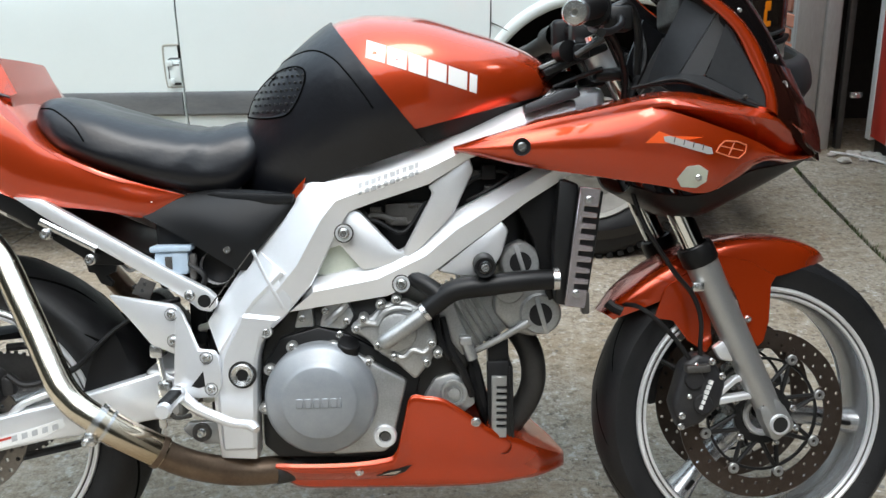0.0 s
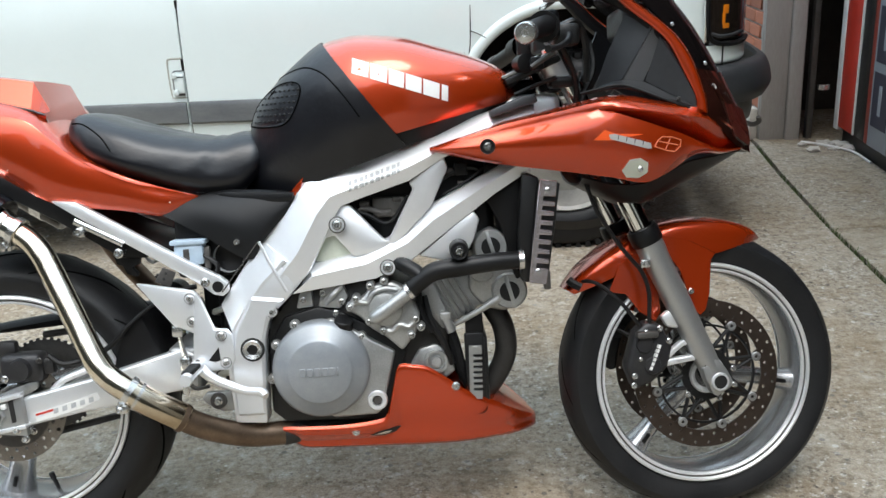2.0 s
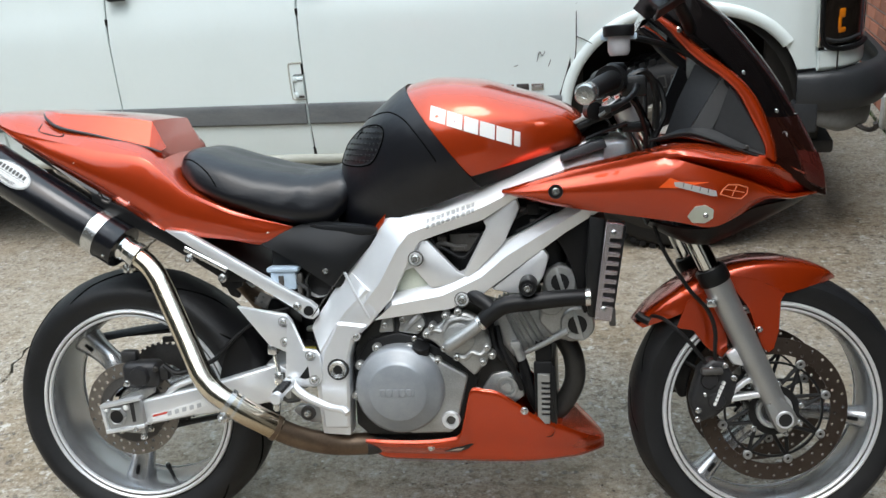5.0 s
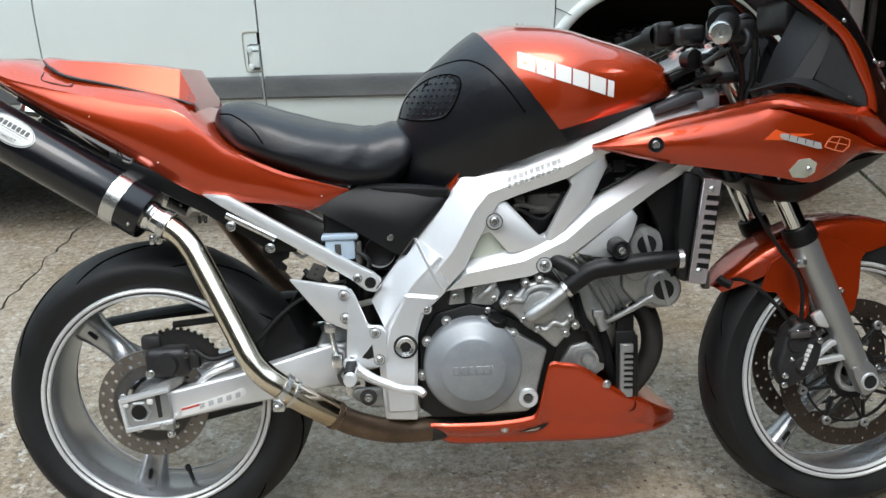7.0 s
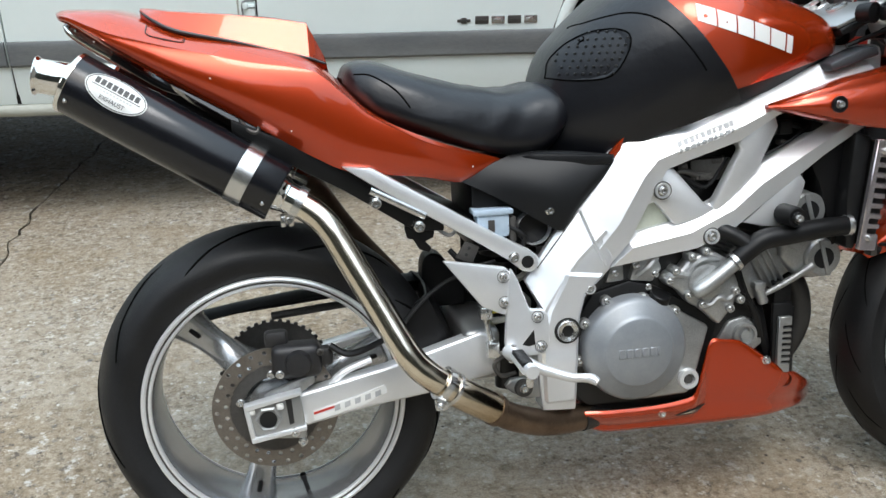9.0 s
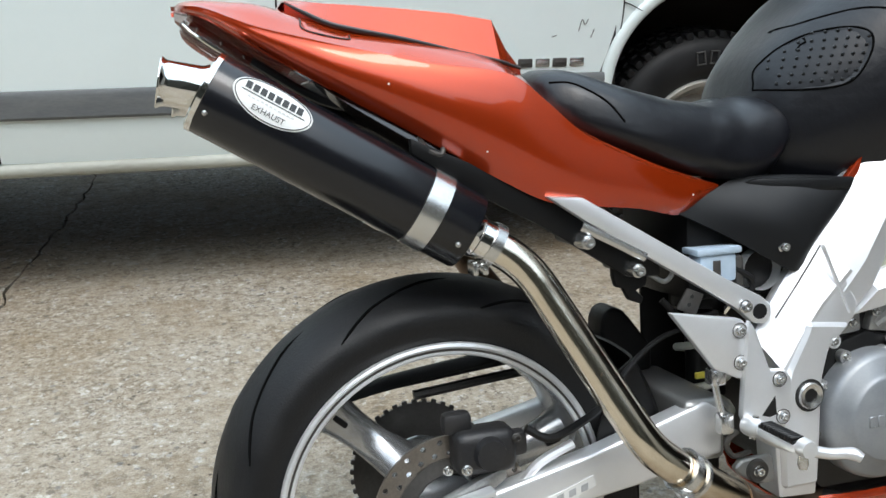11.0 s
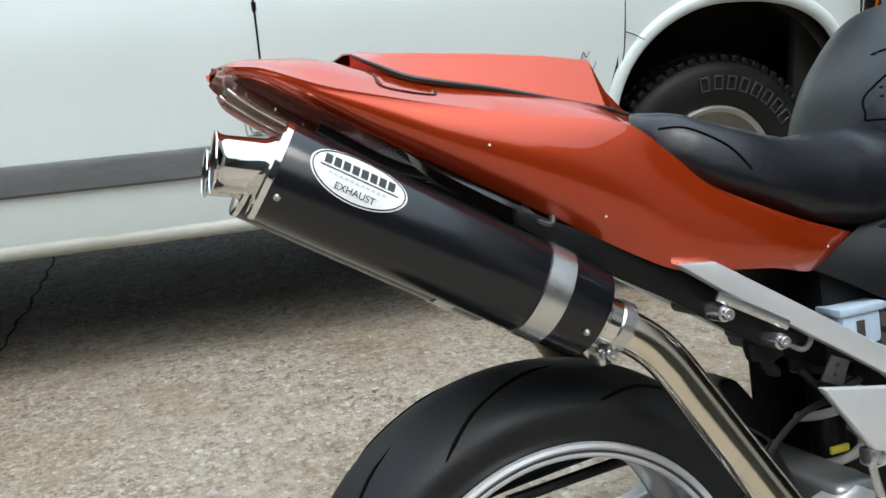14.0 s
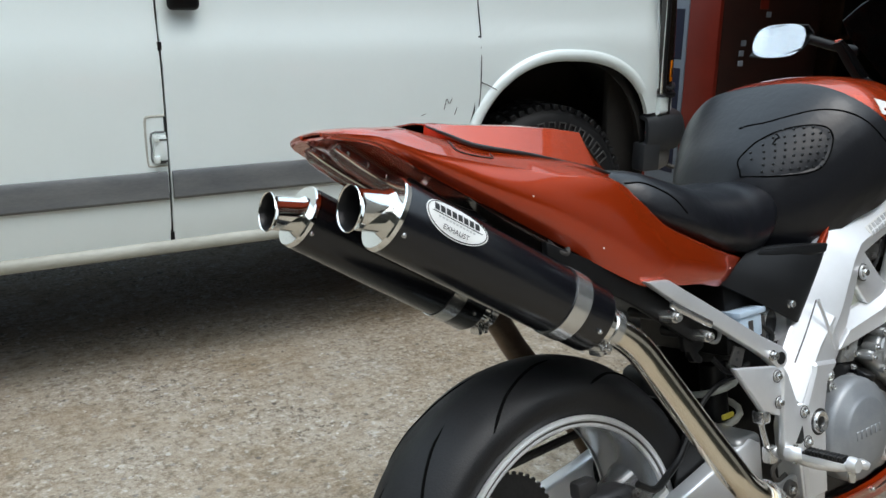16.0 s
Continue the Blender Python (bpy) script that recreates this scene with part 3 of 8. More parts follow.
def hedge():
    """A far, unseen dark line of trees and fences, added to close the place behind the camera and block low sky light.
    """
    rng = random.Random(21)
    bm = bmesh.new()
    ring = []
    n = 90
    for k in range(n + 1):
        a = radians(150 + 255 * k / n)
        r = 13 + 1.5 * math.sin(k * 0.7) + rng.uniform(-0.6, 0.6)
        h = 8.0 + 1.8 * noise.noise((k * 0.21, 0, 0)) + rng.uniform(-0.7, 0.7)
        ring.append([bm.verts.new((r * math.cos(a), r * math.sin(a), z)) for z in (-0.02, h * 0.5, h)])
    for u, v in zip(ring, ring[1:]):
        for j in range(2):
            bm.faces.new((u[j], v[j], v[j + 1], u[j + 1]))
    shell(bm, 0.8)
    return tagged(part("backdrop", bm, HEDGE, None), "unseen dark line of winter trees and fences far off, added to block low sky light", "backdrop", kind="structure")


# added occluder, out of view: darkens side light and reflections
hedge()


# ---- garage: its door opens towards the van's nose ----
GARAGE = pose(2.69, 3.22, 0, 0, 0, -5.57)
garage = thing("wall_garage", GARAGE, "red brick garage front with a grey trimmed opening", "wall", kind="structure")
part("mortar_bed", box(0.012, 0.20, 0.012, 3.2, -0.02, 2.9, 0), MORTAR, garage)
part("lintel", box(0.0, 0.20, -5.2, 0.01, 2.25, 2.9, 0.004), POST_GREY, garage)
part("far_pier", box(0.0, 0.20, -7.2, -5.2, -0.02, 2.9, 0.004), MORTAR, garage)
# grey boards that line the opening, and the door track
trim_post = thing("trim_post", GARAGE, "weathered grey painted lining of the garage opening", "trim", kind="structure")
part("board", box(-0.012, 0.120, -0.012, 0.010, -0.01, 2.25, 0.004), POST_GREY, trim_post)
part("stop", box(0.122, 0.198, -0.030, 0.010, -0.01, 2.25, 0.010, 3), POST_GREY, trim_post)
part("face_board", box(-0.014, 0.012, 0.012, 0.05, -0.01, 2.25, 0.004), POST_GREY, trim_post)
part("track", box(0.235, 0.265, -0.02, 0.03, -0.01, 2.25, 0.003), DARK_STEEL, trim_post)
part("foot_block", box(-0.06, -0.015, 0.02, 0.10, -0.01, 0.17, 0.01), RUBBLE, trim_post)
part("latch", merge(box(0.27, 0.33, -0.06, -0.03, 0.27, 0.30, 0.004), lathe([(0, -0.02), (0.012, -0.02), (0.012, 0.02), (0, 0.02)], (0.30, -0.06, 0.285), (0, 1, 0), 14)), ZINC, trim_post)
room = thing("garage_interior", GARAGE, "dim garage interior behind the opening", "room", kind="structure")
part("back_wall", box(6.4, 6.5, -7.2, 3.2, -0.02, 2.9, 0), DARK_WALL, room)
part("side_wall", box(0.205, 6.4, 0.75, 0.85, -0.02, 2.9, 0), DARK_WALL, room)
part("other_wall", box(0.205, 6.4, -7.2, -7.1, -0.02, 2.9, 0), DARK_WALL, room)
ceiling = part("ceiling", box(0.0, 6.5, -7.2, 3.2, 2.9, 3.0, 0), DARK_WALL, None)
ceiling.matrix_world = GARAGE
tagged(ceiling, "dark garage ceiling", "ceiling", kind="structure")

# shelves of stored things in the garage
shelf_unit = thing("shelf_unit", GARAGE @ pose(1.5, 0.15, 0), "dark wooden shelf unit in the garage", "shelf")
for z in (0.35, 0.8, 1.25, 1.7):
    part("shelf_board", box(0, 2.6, 0, 0.45, z, z + 0.03, 0.003), WOOD, shelf_unit)
for x in (0, 1.3, 2.56):
    part("upright", box(x, x + 0.04, 0, 0.45, 0, 1.9, 0.003), WOOD, shelf_unit)

# vending machine beside the opening, its front towards the van
vend = thing("vending_machine", pose(2.975, 2.615, 0, 0, 0, -5.57), "red and grey drinks vending machine with a printed front", "vending machine")
# the cabinet's near-black brown carries the shade inside the garage
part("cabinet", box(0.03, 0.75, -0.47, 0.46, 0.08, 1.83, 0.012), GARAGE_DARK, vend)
for x, z in ((0.16, 0.78), (0.16, 0.83), (0.17, 0.88), (0.15, 0.64), (0.30, 0.92), (0.33, 1.02)):
    part("side_label", box(x, x + 0.035, -0.4735, -0.468, z, z + 0.028, 0.002, 1), MACHINE_GREY, vend)
part("side_strip", box(0.28, 0.34, -0.474, -0.468, 1.06, 1.80, 0.002, 1), MACHINE_SHADED, vend)
part("plinth", box(0.05, 0.74, -0.46, 0.45, 0.0, 0.078, 0.004), BLACK_PLASTIC, vend)
part("edge_trim", box(0.0, 0.03, 0.40, 0.46, 0.08, 1.83, 0.004), WHITE_DECAL, vend, "white edge trim")
part("red_panel", box(0.002, 0.028, 0.19, 0.396, 0.10, 1.81, 0.004), MACHINE_RED, vend)
part("white_line", box(0.0, 0.026, 0.176, 0.188, 0.10, 1.81, 0.002), WHITE_DECAL, vend)
part("dispense_panel", box(0.006, 0.028, 0.03, 0.172, 0.10, 1.81, 0.004), BLACK_PLASTIC, vend, "black panel")
# panels deeper in the opening take the red darkened for shade
part("red_band", box(0.002, 0.028, -0.02, 0.026, 0.10, 1.81, 0.003), MACHINE_SHADED, vend)
printed = part("printed_panel", box(0.0, 0.026, -0.26, -0.022, 0.10, 1.81, 0.004), MACHINE_GREY, vend, "grey panel with dark block shapes")
part("right_panel", box(0.002, 0.028, -0.47, -0.263, 0.10, 1.81, 0.004), MACHINE_SHADED, vend)


def block(y0, y1, z0, z1):
    return box(-0.003, 0.002, y0, y1, z0, z1, 0.002, 1)


# large dark blocks on the printed panel
for z in (0.20, 0.50, 0.80, 1.10, 1.40):
    part("print_block", block(-0.235, -0.05, z, z + 0.255), NAVY, printed, "plain dark block")
    part("print_gap", box(-0.0045, -0.002, -0.16, -0.125, z + 0.06, z + 0.2, 0.002, 1), MACHINE_GREY, printed)

# broken mortar lying at the foot of the opening
rng = random.Random(12)
for i in range(16):
    bm = bmesh.new()
    bmesh.ops.create_icosphere(bm, subdivisions=2, radius=1)
    s = rng.uniform(0.012, 0.045)
    for v in bm.verts:
        v.co *= s * (1 + 0.5 * noise.noise(v.co * 1.7 + Vector((i * 7.3, 0, 0))))
        v.co.z *= 0.45
    ob = part("rubble_piece", bm, RUBBLE, None, sharp=25)
    ob.location = (rng.uniform(2.84, 3.12), rng.uniform(2.86, 3.10), s * 0.3)
    ob.rotation_euler = (0, 0, rng.uniform(0, 6))
    tagged(ob, "pale broken piece of mortar on the concrete", "rubble", "rubble at the garage opening")

# cable lying across the rubble
tagged(part("cable", tube([(2.86, 3.08, 0.01), (2.90, 2.98, 0.02), (2.98, 2.90, 0.012), (3.02, 2.80, 0.008), (3.01, 2.6, 0.006)], 0.006, 8), WHITE_DECAL, None), "white cable lying on the concrete", "cable")


# ---- van ----
VAN_TURN = -5.57
van = thing("van", pose(0, 1.715, 0, 0, 0, VAN_TURN), "white cargo van with a grey rub strip, parked", "van")
# outline of the side, as (inset, height)
SIDE = [(0.035, 0.40), (0.012, 0.43), (0.0, 0.50), (-0.004, 0.60), (-0.004, 0.74), (0.0, 0.90), (0.008, 0.99), (0.022, 1.03), (0.032, 1.10), (0.05, 1.25)]
SIDE_CURVE = spline(SIDE, 4)


def inset_at(z):
    for a, b in zip(SIDE_CURVE, SIDE_CURVE[1:]):
        if a[1] <= z <= b[1]:
            return a[0] + (b[0] - a[0]) * (z - a[1]) / max(1e-6, b[1] - a[1])
    return SIDE_CURVE[-1][0] if z > 1 else SIDE_CURVE[0][0]


def side_panel(x_low, x_high, z0, z1, n=14, nx=6):
    """A pressed panel of the side; its two upright edges are functions of height."""
    rows = []
    for k in range(n + 1):
        z = z0 + (z1 - z0) * k / n
        a, b = x_low(z), x_high(z)
        rows.append([(a + (b - a) * j / nx, inset_at(z), z) for j in range(nx + 1)])
    bm = bmesh.new()
    v = [[bm.verts.new(p) for p in r] for r in rows]
    for r, s in zip(v, v[1:]):
        for j in range(nx):
            bm.faces.new((r[j], r[j + 1], s[j + 1], s[j]))
    rim = [e for e in bm.edges if e.is_boundary]
    ret = bmesh.ops.extrude_edge_only(bm, edges=rim)
    for w in [g for g in ret["geom"] if isinstance(g, bmesh.types.BMVert)]:
        w.co.y += 0.02
    bmesh.ops.bevel(bm, geom=[e for e in bm.edges if len(e.link_faces) == 2 and e.calc_face_angle(0) > 1.0], offset=0.003, segments=2, affect="EDGES")
    return bm


def at(v):
    return lambda z: v


def door_front(z):
    return 1.046 - 0.055 * max(0.0, (0.86 - z) / 0.16) ** 1.3 * 0.75 if z < 0.86 else 1.046


G = 0.003
part("quarter_panel", side_panel(at(-3.4), at(-1.408 - G), 0.425, 1.25, 14, 3), VAN_WHITE, van)
part("cargo_door", side_panel(at(-1.408 + G), at(-0.815 - G), 0.425, 1.25), VAN_WHITE, van)
cargo = part("cargo_door", side_panel(at(-0.815 + G), at(-0.003 - G), 0.425, 1.25), VAN_WHITE, van)
front_door = part("front_door", side_panel(at(-0.003 + G), lambda z: door_front(z) - G, 0.425, 1.25, 20, 10), VAN_WHITE, van)
for x, z0, z1 in ((-1.408, 0.43, 1.24), (-0.815, 0.43, 1.24), (-0.003, 0.43, 1.24), (1.046, 0.86, 1.24)):
    part("door_seal", box(x - 0.006, x + 0.006, 0.010, 0.016, z0, 1.0, 0), BLACK_PLASTIC, van, "black seal in the door gap")
    part("door_seal", box(x - 0.006, x + 0.006, 0.036, 0.042, 1.0, z1, 0), BLACK_PLASTIC, van)
part("door_seal", tube([(door_front(z), 0.006, z) for z in (0.87, 0.84, 0.80, 0.76, 0.72, 0.68)], 0.0035, 6, 3), BLACK_PLASTIC, van)
part("arch_line", tube([(1.047, -0.003, 0.849), (1.075, -0.008, 0.838), (1.105, -0.014, 0.822)], 0.0016, 6, 3), BLACK_INK, van, "thin joint line at the wheel arch")
part("door_gap", box(-3.3, 1.06, 0.07, 0.09, 0.42, 1.24, 0), UNDERBODY, van, "dark gaps behind the doors")

# wheel arch and front wing
AX, AZ, AA, AB = 1.385, 0.575, 0.372, 0.346
AF, AN = 0.425, 2.5


def arch_at(a, grow=0.0):
    """The arch's edge at an angle from its rear foot; its front half is squarer than its rear half."""
    c, sn = math.cos(a), max(0.0, math.sin(a))
    if c >= 0:
        return AX - (AA + grow) * c, AZ + (AB + grow * 0.7) * sn
    return AX + (AF + grow) * (-c) ** (2 / AN), AZ + (AB + grow * 0.7) * sn ** (2 / AN)


def arch_height(x):
    u = (AX - x) / AA if x < AX else (x - AX) / AF
    k = 2.0 if x < AX else AN
    return AZ + AB * (1 - u ** k) ** (1 / k) if 0 <= u < 1 else 0.70


def wing():
    bm = bmesh.new()
    xs = [1.046 + G] + [arch_at(math.pi * k / 24)[0] for k in range(2, 24)] + [1.815, 1.84, 1.866]
    cols = []
    for x in xs:
        low = max(0.70, arch_height(x)) if x > AX else arch_height(x)
        bend = 0.0 if x < 1.78 else 1.4 * (x - 1.78) ** 1.6
        col = []
        for k in range(13):
            z = low + (1.25 - low) * k / 12
            col.append(bm.verts.new((x, inset_at(z) + bend, z)))
        cols.append(col)
    for a, b in zip(cols, cols[1:]):
        for k in range(12):
            bm.faces.new((a[k], b[k], b[k + 1], a[k + 1]))
    ret = bmesh.ops.extrude_edge_only(bm, edges=[e for e in bm.edges if e.is_boundary])
    for w in [g for g in ret["geom"] if isinstance(g, bmesh.types.BMVert)]:
        w.co.y += 0.02
    return bm


part("front_wing", wing(), VAN_WHITE, van)
part("wing_seam", tube([(x, inset_at(z) + 0.0008, z) for x, z in ((1.050, 1.24), (1.050, 1.116), (1.052, 1.008), (1.050, 0.90), (1.046, 0.80), (1.034, 0.735))], 0.0024, 6, 4), BLACK_INK, van, "dark gap between door and wing")
flare = [(x, 0.0, z) for x, z in (arch_at(math.pi * k / 22, 0.011) for k in range(0, 22))]
flare = [(AX - 0.37, 0.01, 0.44)] + [f for f in flare if f[2] > 0.5 and (f[0] < AX or f[2] > 0.77)]
part("arch_flare", tube(flare, 0.021, 12, 3, squash=0.75), VAN_WHITE, van, "rounded white lip round the wheel arch")
part("wing_edge", tube([(1.868, inset_at(z) + 0.026, z) for z in (0.79, 0.86, 0.95, 1.05, 1.15, 1.24)], 0.0065, 8, 3), VAN_WHITE, van, "rolled white edge of the wing")
part("arch_liner", lathe([(0.40, 0.03), (0.44, 0.05), (0.45, 0.35), (0, 0.36)], (AX + 0.02, 0, 0.52), (0, 1, 0), 40), UNDERBODY, van)
part("sill", merge(tube([(-3.4, 0.02, 0.405), (-1, 0.02, 0.405), (1.0, 0.02, 0.415)], 0.022, 10, 3)), VAN_SILL, van, "rounded dirty white sill under the doors, darkened for its shade")
part("underbody", box(-3.3, 1.95, 0.10, 1.85, 0.37, 0.42, 0.01), UNDERBODY, van)
part("inner_wing", box(1.70, 1.90, 0.11, 0.15, 0.42, 1.20, 0.01), UNDERBODY, van)

# rub strips, one on each panel
for a, b in ((-3.4, -1.413), (-1.403, -0.820), (-0.810, -0.010), (0.004, 0.992)):
    strip = bmesh.new()
    prof = [(0.004, 0.555), (-0.010, 0.557), (-0.016, 0.565), (-0.013, 0.595), (-0.016, 0.625), (-0.010, 0.638), (0.004, 0.640)]
    e0 = [strip.verts.new((a, y - 0.003, z)) for y, z in prof]
    e1 = [strip.verts.new((b, y - 0.003, z)) for y, z in prof]
    for i in range(len(prof) - 1):
        strip.faces.new((e0[i], e0[i + 1], e1[i + 1], e1[i]))
    strip.faces.new(e0)
    strip.faces.new(e1[::-1])
    part("rub_strip", strip, VAN_TRIM, van, "faded dark grey rub strip")

# hinge in its pressed recess
hinge = part("hinge", box(-0.044, -0.006, -0.016, 0.0, 0.672, 0.742, 0.004), VAN_WHITE, van, "white door hinge")
for z in (0.738, 0.676):
    part("hinge_pin", lathe([(0, -0.010), (0.008, -0.010), (0.0095, -0.006), (0.0095, 0.006), (0.008, 0.010), (0, 0.010)], (-0.037, -0.017, z), (0, 0, 1), 14), VAN_WHITE, hinge)
    part("pin_gap", box(-0.028, -0.006, -0.0175, -0.014, z - 0.008, z - 0.0045, 0), BLACK_INK, hinge)
# grey lines round the hinge stand in for shade in its pressing
part("hinge_gap", tube([(-0.010, -0.004, 0.752), (-0.046, -0.004, 0.748), (-0.048, -0.004, 0.705), (-0.046, -0.004, 0.667), (-0.010, -0.004, 0.664)], 0.0028, 6, 3), VAN_TRIM, van)
part("hinge_recess", tube([(-0.006, -0.001, 0.797), (-0.050, -0.001, 0.796), (-0.061, -0.001, 0.785), (-0.062, -0.001, 0.72), (-0.060, -0.001, 0.664), (-0.050, -0.001, 0.655), (-0.006, -0.001, 0.655)], 0.0045, 8, 4), VAN_SILL, van, "rounded grey line for the shade of the pressing round the hinge")
part("hinge_shade", box(-0.010, -0.003, -0.006, 0.0, 0.752, 0.795, 0.001), BLACK_PLASTIC, van, "black gap at the hinge")


def pull(x, z):
    """A recessed door pull with a rounded lower edge."""
    h = part("door_handle", box(x - 0.045, x + 0.045, -0.012, 0.02, z, z + 0.11, 0.02, 4), BLACK_PLASTIC, van, "black door handle")
    part("handle_flap", box(x - 0.036, x + 0.036, -0.020, -0.008, z + 0.03, z + 0.09, 0.006, 3), BLACK_PLASTIC, h)


pull(0.068, 1.085)
pull(-0.745, 1.068)

# model badge: a bow-tie shape and four figures as plain raised bars
part("badge", merge(box(0.655, 0.70, -0.008, -0.002, 0.666, 0.676, 0.002), box(0.668, 0.687, -0.008, -0.002, 0.661, 0.681, 0.002)), DARK_STEEL, van, "small dark emblem")
for i in range(4):
    x = 0.715 + i * 0.055
    part("badge_bar", merge(box(x, x + 0.046, -0.008, -0.002, 0.659, 0.686, 0.003), box(x + 0.008, x + 0.038, -0.0095, -0.007, 0.669, 0.676, 0.001)), ZINC if i % 2 else DARK_STEEL, van, "raised model figure as a plain bar")

# scratches in the paint of the front door
for pts in ([(0.905, 0.765), (0.915, 0.80), (0.925, 0.785), (0.935, 0.80)], [(0.945, 0.745), (0.955, 0.77)], [(0.82, 0.75), (0.835, 0.754)]):
    part("scratch", tube([(x, -0.0045, z) for x, z in pts], 0.0012, 5, 3), DARK_STEEL, van, "thin dark scratch")


def van_wheel(x, y, side):
    w = part("wheel", lathe([(0.212, 0.02), (0.222, 0.0), (0.214, -0.012), (0.200, -0.006), (0.196, 0.03), (0.185, 0.055), (0.16, 0.075), (0.11, 0.058), (0.085, 0.03), (0.075, 0.0), (0.06, -0.01), (0, -0.012)], (0, 0, 0), (0, 1, 0), 48), STEEL_RIM, van, "dusty steel rim")
    w.location = (x, y, 0.37)
    if side > 0:
        w.rotation_euler = (0, 0, math.pi)
    prof = [(0.218, 0.005), (0.235, -0.012), (0.28, -0.022), (0.33, -0.016), (0.352, 0.0), (0.362, 0.018), (0.3705, 0.03), (0.3705, 0.20), (0.352, 0.23), (0.28, 0.25), (0.22, 0.23)]
    part("tyre", lathe(prof, (0, 0, 0), (0, 1, 0), 72), RUBBER, w)
    tread = bmesh.new()
    for k in range(60):
        a = 2 * math.pi * k / 60
        for y0, y1, da in ((0.004, 0.05, 0.0), (0.075, 0.115, 0.05), (0.14, 0.19, 0.0)):
            b = box(-0.012, 0.012, y0, y1, 0.355, 0.3775, 0.003, 1)
            b.transform(Matrix.Rotation(a + da, 4, "Y"))
            me = bpy.data.meshes.new("t")
            b.to_mesh(me)
            b.free()
            tread.from_mesh(me)
            bpy.data.meshes.remove(me)
    tagged(part("tread_block", tread, RUBBER, w), kind="stuff")
    mark = None
    for k in range(8):
        if mark is None:
            o = part("sidewall_mark", merge(box(-0.016, 0.016, -0.0245, -0.020, 0.272, 0.277, 0.001, 1), box(-0.016, 0.016, -0.0245, -0.018, 0.312, 0.317, 0.001, 1), box(-0.016, -0.011, -0.0245, -0.019, 0.277, 0.312, 0.001, 1), box(0.011, 0.016, -0.0245, -0.019, 0.277, 0.312, 0.001, 1)), TYRE_MARK, w, "faint raised outline on the tyre wall")
            mark = o.data
        else:
            o = new("sidewall_mark", mark)
            o.parent = w
        o.rotation_euler = (0, -0.15 + 0.16 * k, 0)
    part("hub_cap", lathe([(0.06, -0.008), (0.058, -0.03), (0.045, -0.045), (0, -0.05)], (0, 0, 0), (0, 1, 0), 24), DARK_STEEL, w)
    return w


front = van_wheel(1.39, 0.075, -1)
for x, y, s in ((-2.35, 0.075, -1), (1.39, 1.90, 1), (-2.35, 1.90, 1)):
    o = copy_thing(front, pose(x, y, 0.37, 0, 0, 180 if s > 0 else 0))

# front corner: lamp, bumper, valance
CORNER = [(1.868, 0.004), (1.91, 0.016), (1.96, 0.045), (2.005, 0.095), (2.035, 0.165), (2.055, 0.26)]


def corner(z, inset=0.0, last=6):
    return [(x - inset * 0.5, y + inset, z) for x, y in CORNER[:last]]


part("corner_panel", surface([corner(0.688, 0.012), corner(0.70), corner(0.72), corner(0.757)], 3, 4, 0.02), VAN_WHITE, van, "white body corner below the lamp")
part("panel_seam", box(1.926, 1.930, 0.016, 0.03, 0.69, 0.757, 0), BLACK_INK, van)
lamp = part("corner_lamp", surface([corner(0.768, 0.006), corner(0.80, 0.003), corner(0.95, 0.004), corner(1.20, 0.012)], 4, 4, 0.02), LAMP_SMOKE, van, "dark smoked corner lamp with an amber bulb")
part("lamp_rim", tube([(corner(z)[0][0] - 0.004, corner(z)[0][1] - 0.003, z) for z in (0.772, 0.85, 0.95, 1.10, 1.20)], 0.006, 10, 4), CHROME, lamp, "bright rim of the lamp")
amber = merge(box(1.925, 1.948, 0.0, 0.03, 0.862, 0.895, 0.005), box(1.923, 1.936, 0.0, 0.03, 0.825, 0.870, 0.004), box(1.925, 1.952, 0.0, 0.03, 0.812, 0.832, 0.005))
for v in amber.verts:
    v.co.y += 0.0225 + (v.co.x - 1.925) * 0.62
part("amber_bulb", amber, AMBER, lamp, "amber reflector")
part("lamp_frame", tube([(1.866, -0.002, 1.20), (1.867, -0.003, 1.0), (1.870, -0.002, 0.83), (1.882, 0.003, 0.782), (1.915, 0.012, 0.764), (1.962, 0.040, 0.760), (2.008, 0.092, 0.762), (2.038, 0.165, 0.768)], 0.009, 8, 5), BLACK_PLASTIC, lamp, "black lamp surround")
part("lamp_rib", tube([(1.885, 0.004, 0.80), (1.915, 0.012, 0.790), (1.962, 0.040, 0.790), (2.006, 0.090, 0.796)], 0.006, 8, 5), VAN_BUMPER, lamp)
part("nose_upper", surface([[(2.0, 0.22, 0.745), (2.06, 0.32, 0.745), (2.09, 0.95, 0.745), (2.05, 1.65, 0.745)], [(1.97, 0.22, 1.20), (2.03, 0.32, 1.20), (2.06, 0.95, 1.20), (2.02, 1.65, 1.20)]], 4, 4, 0.02), BLACK_PLASTIC, van)
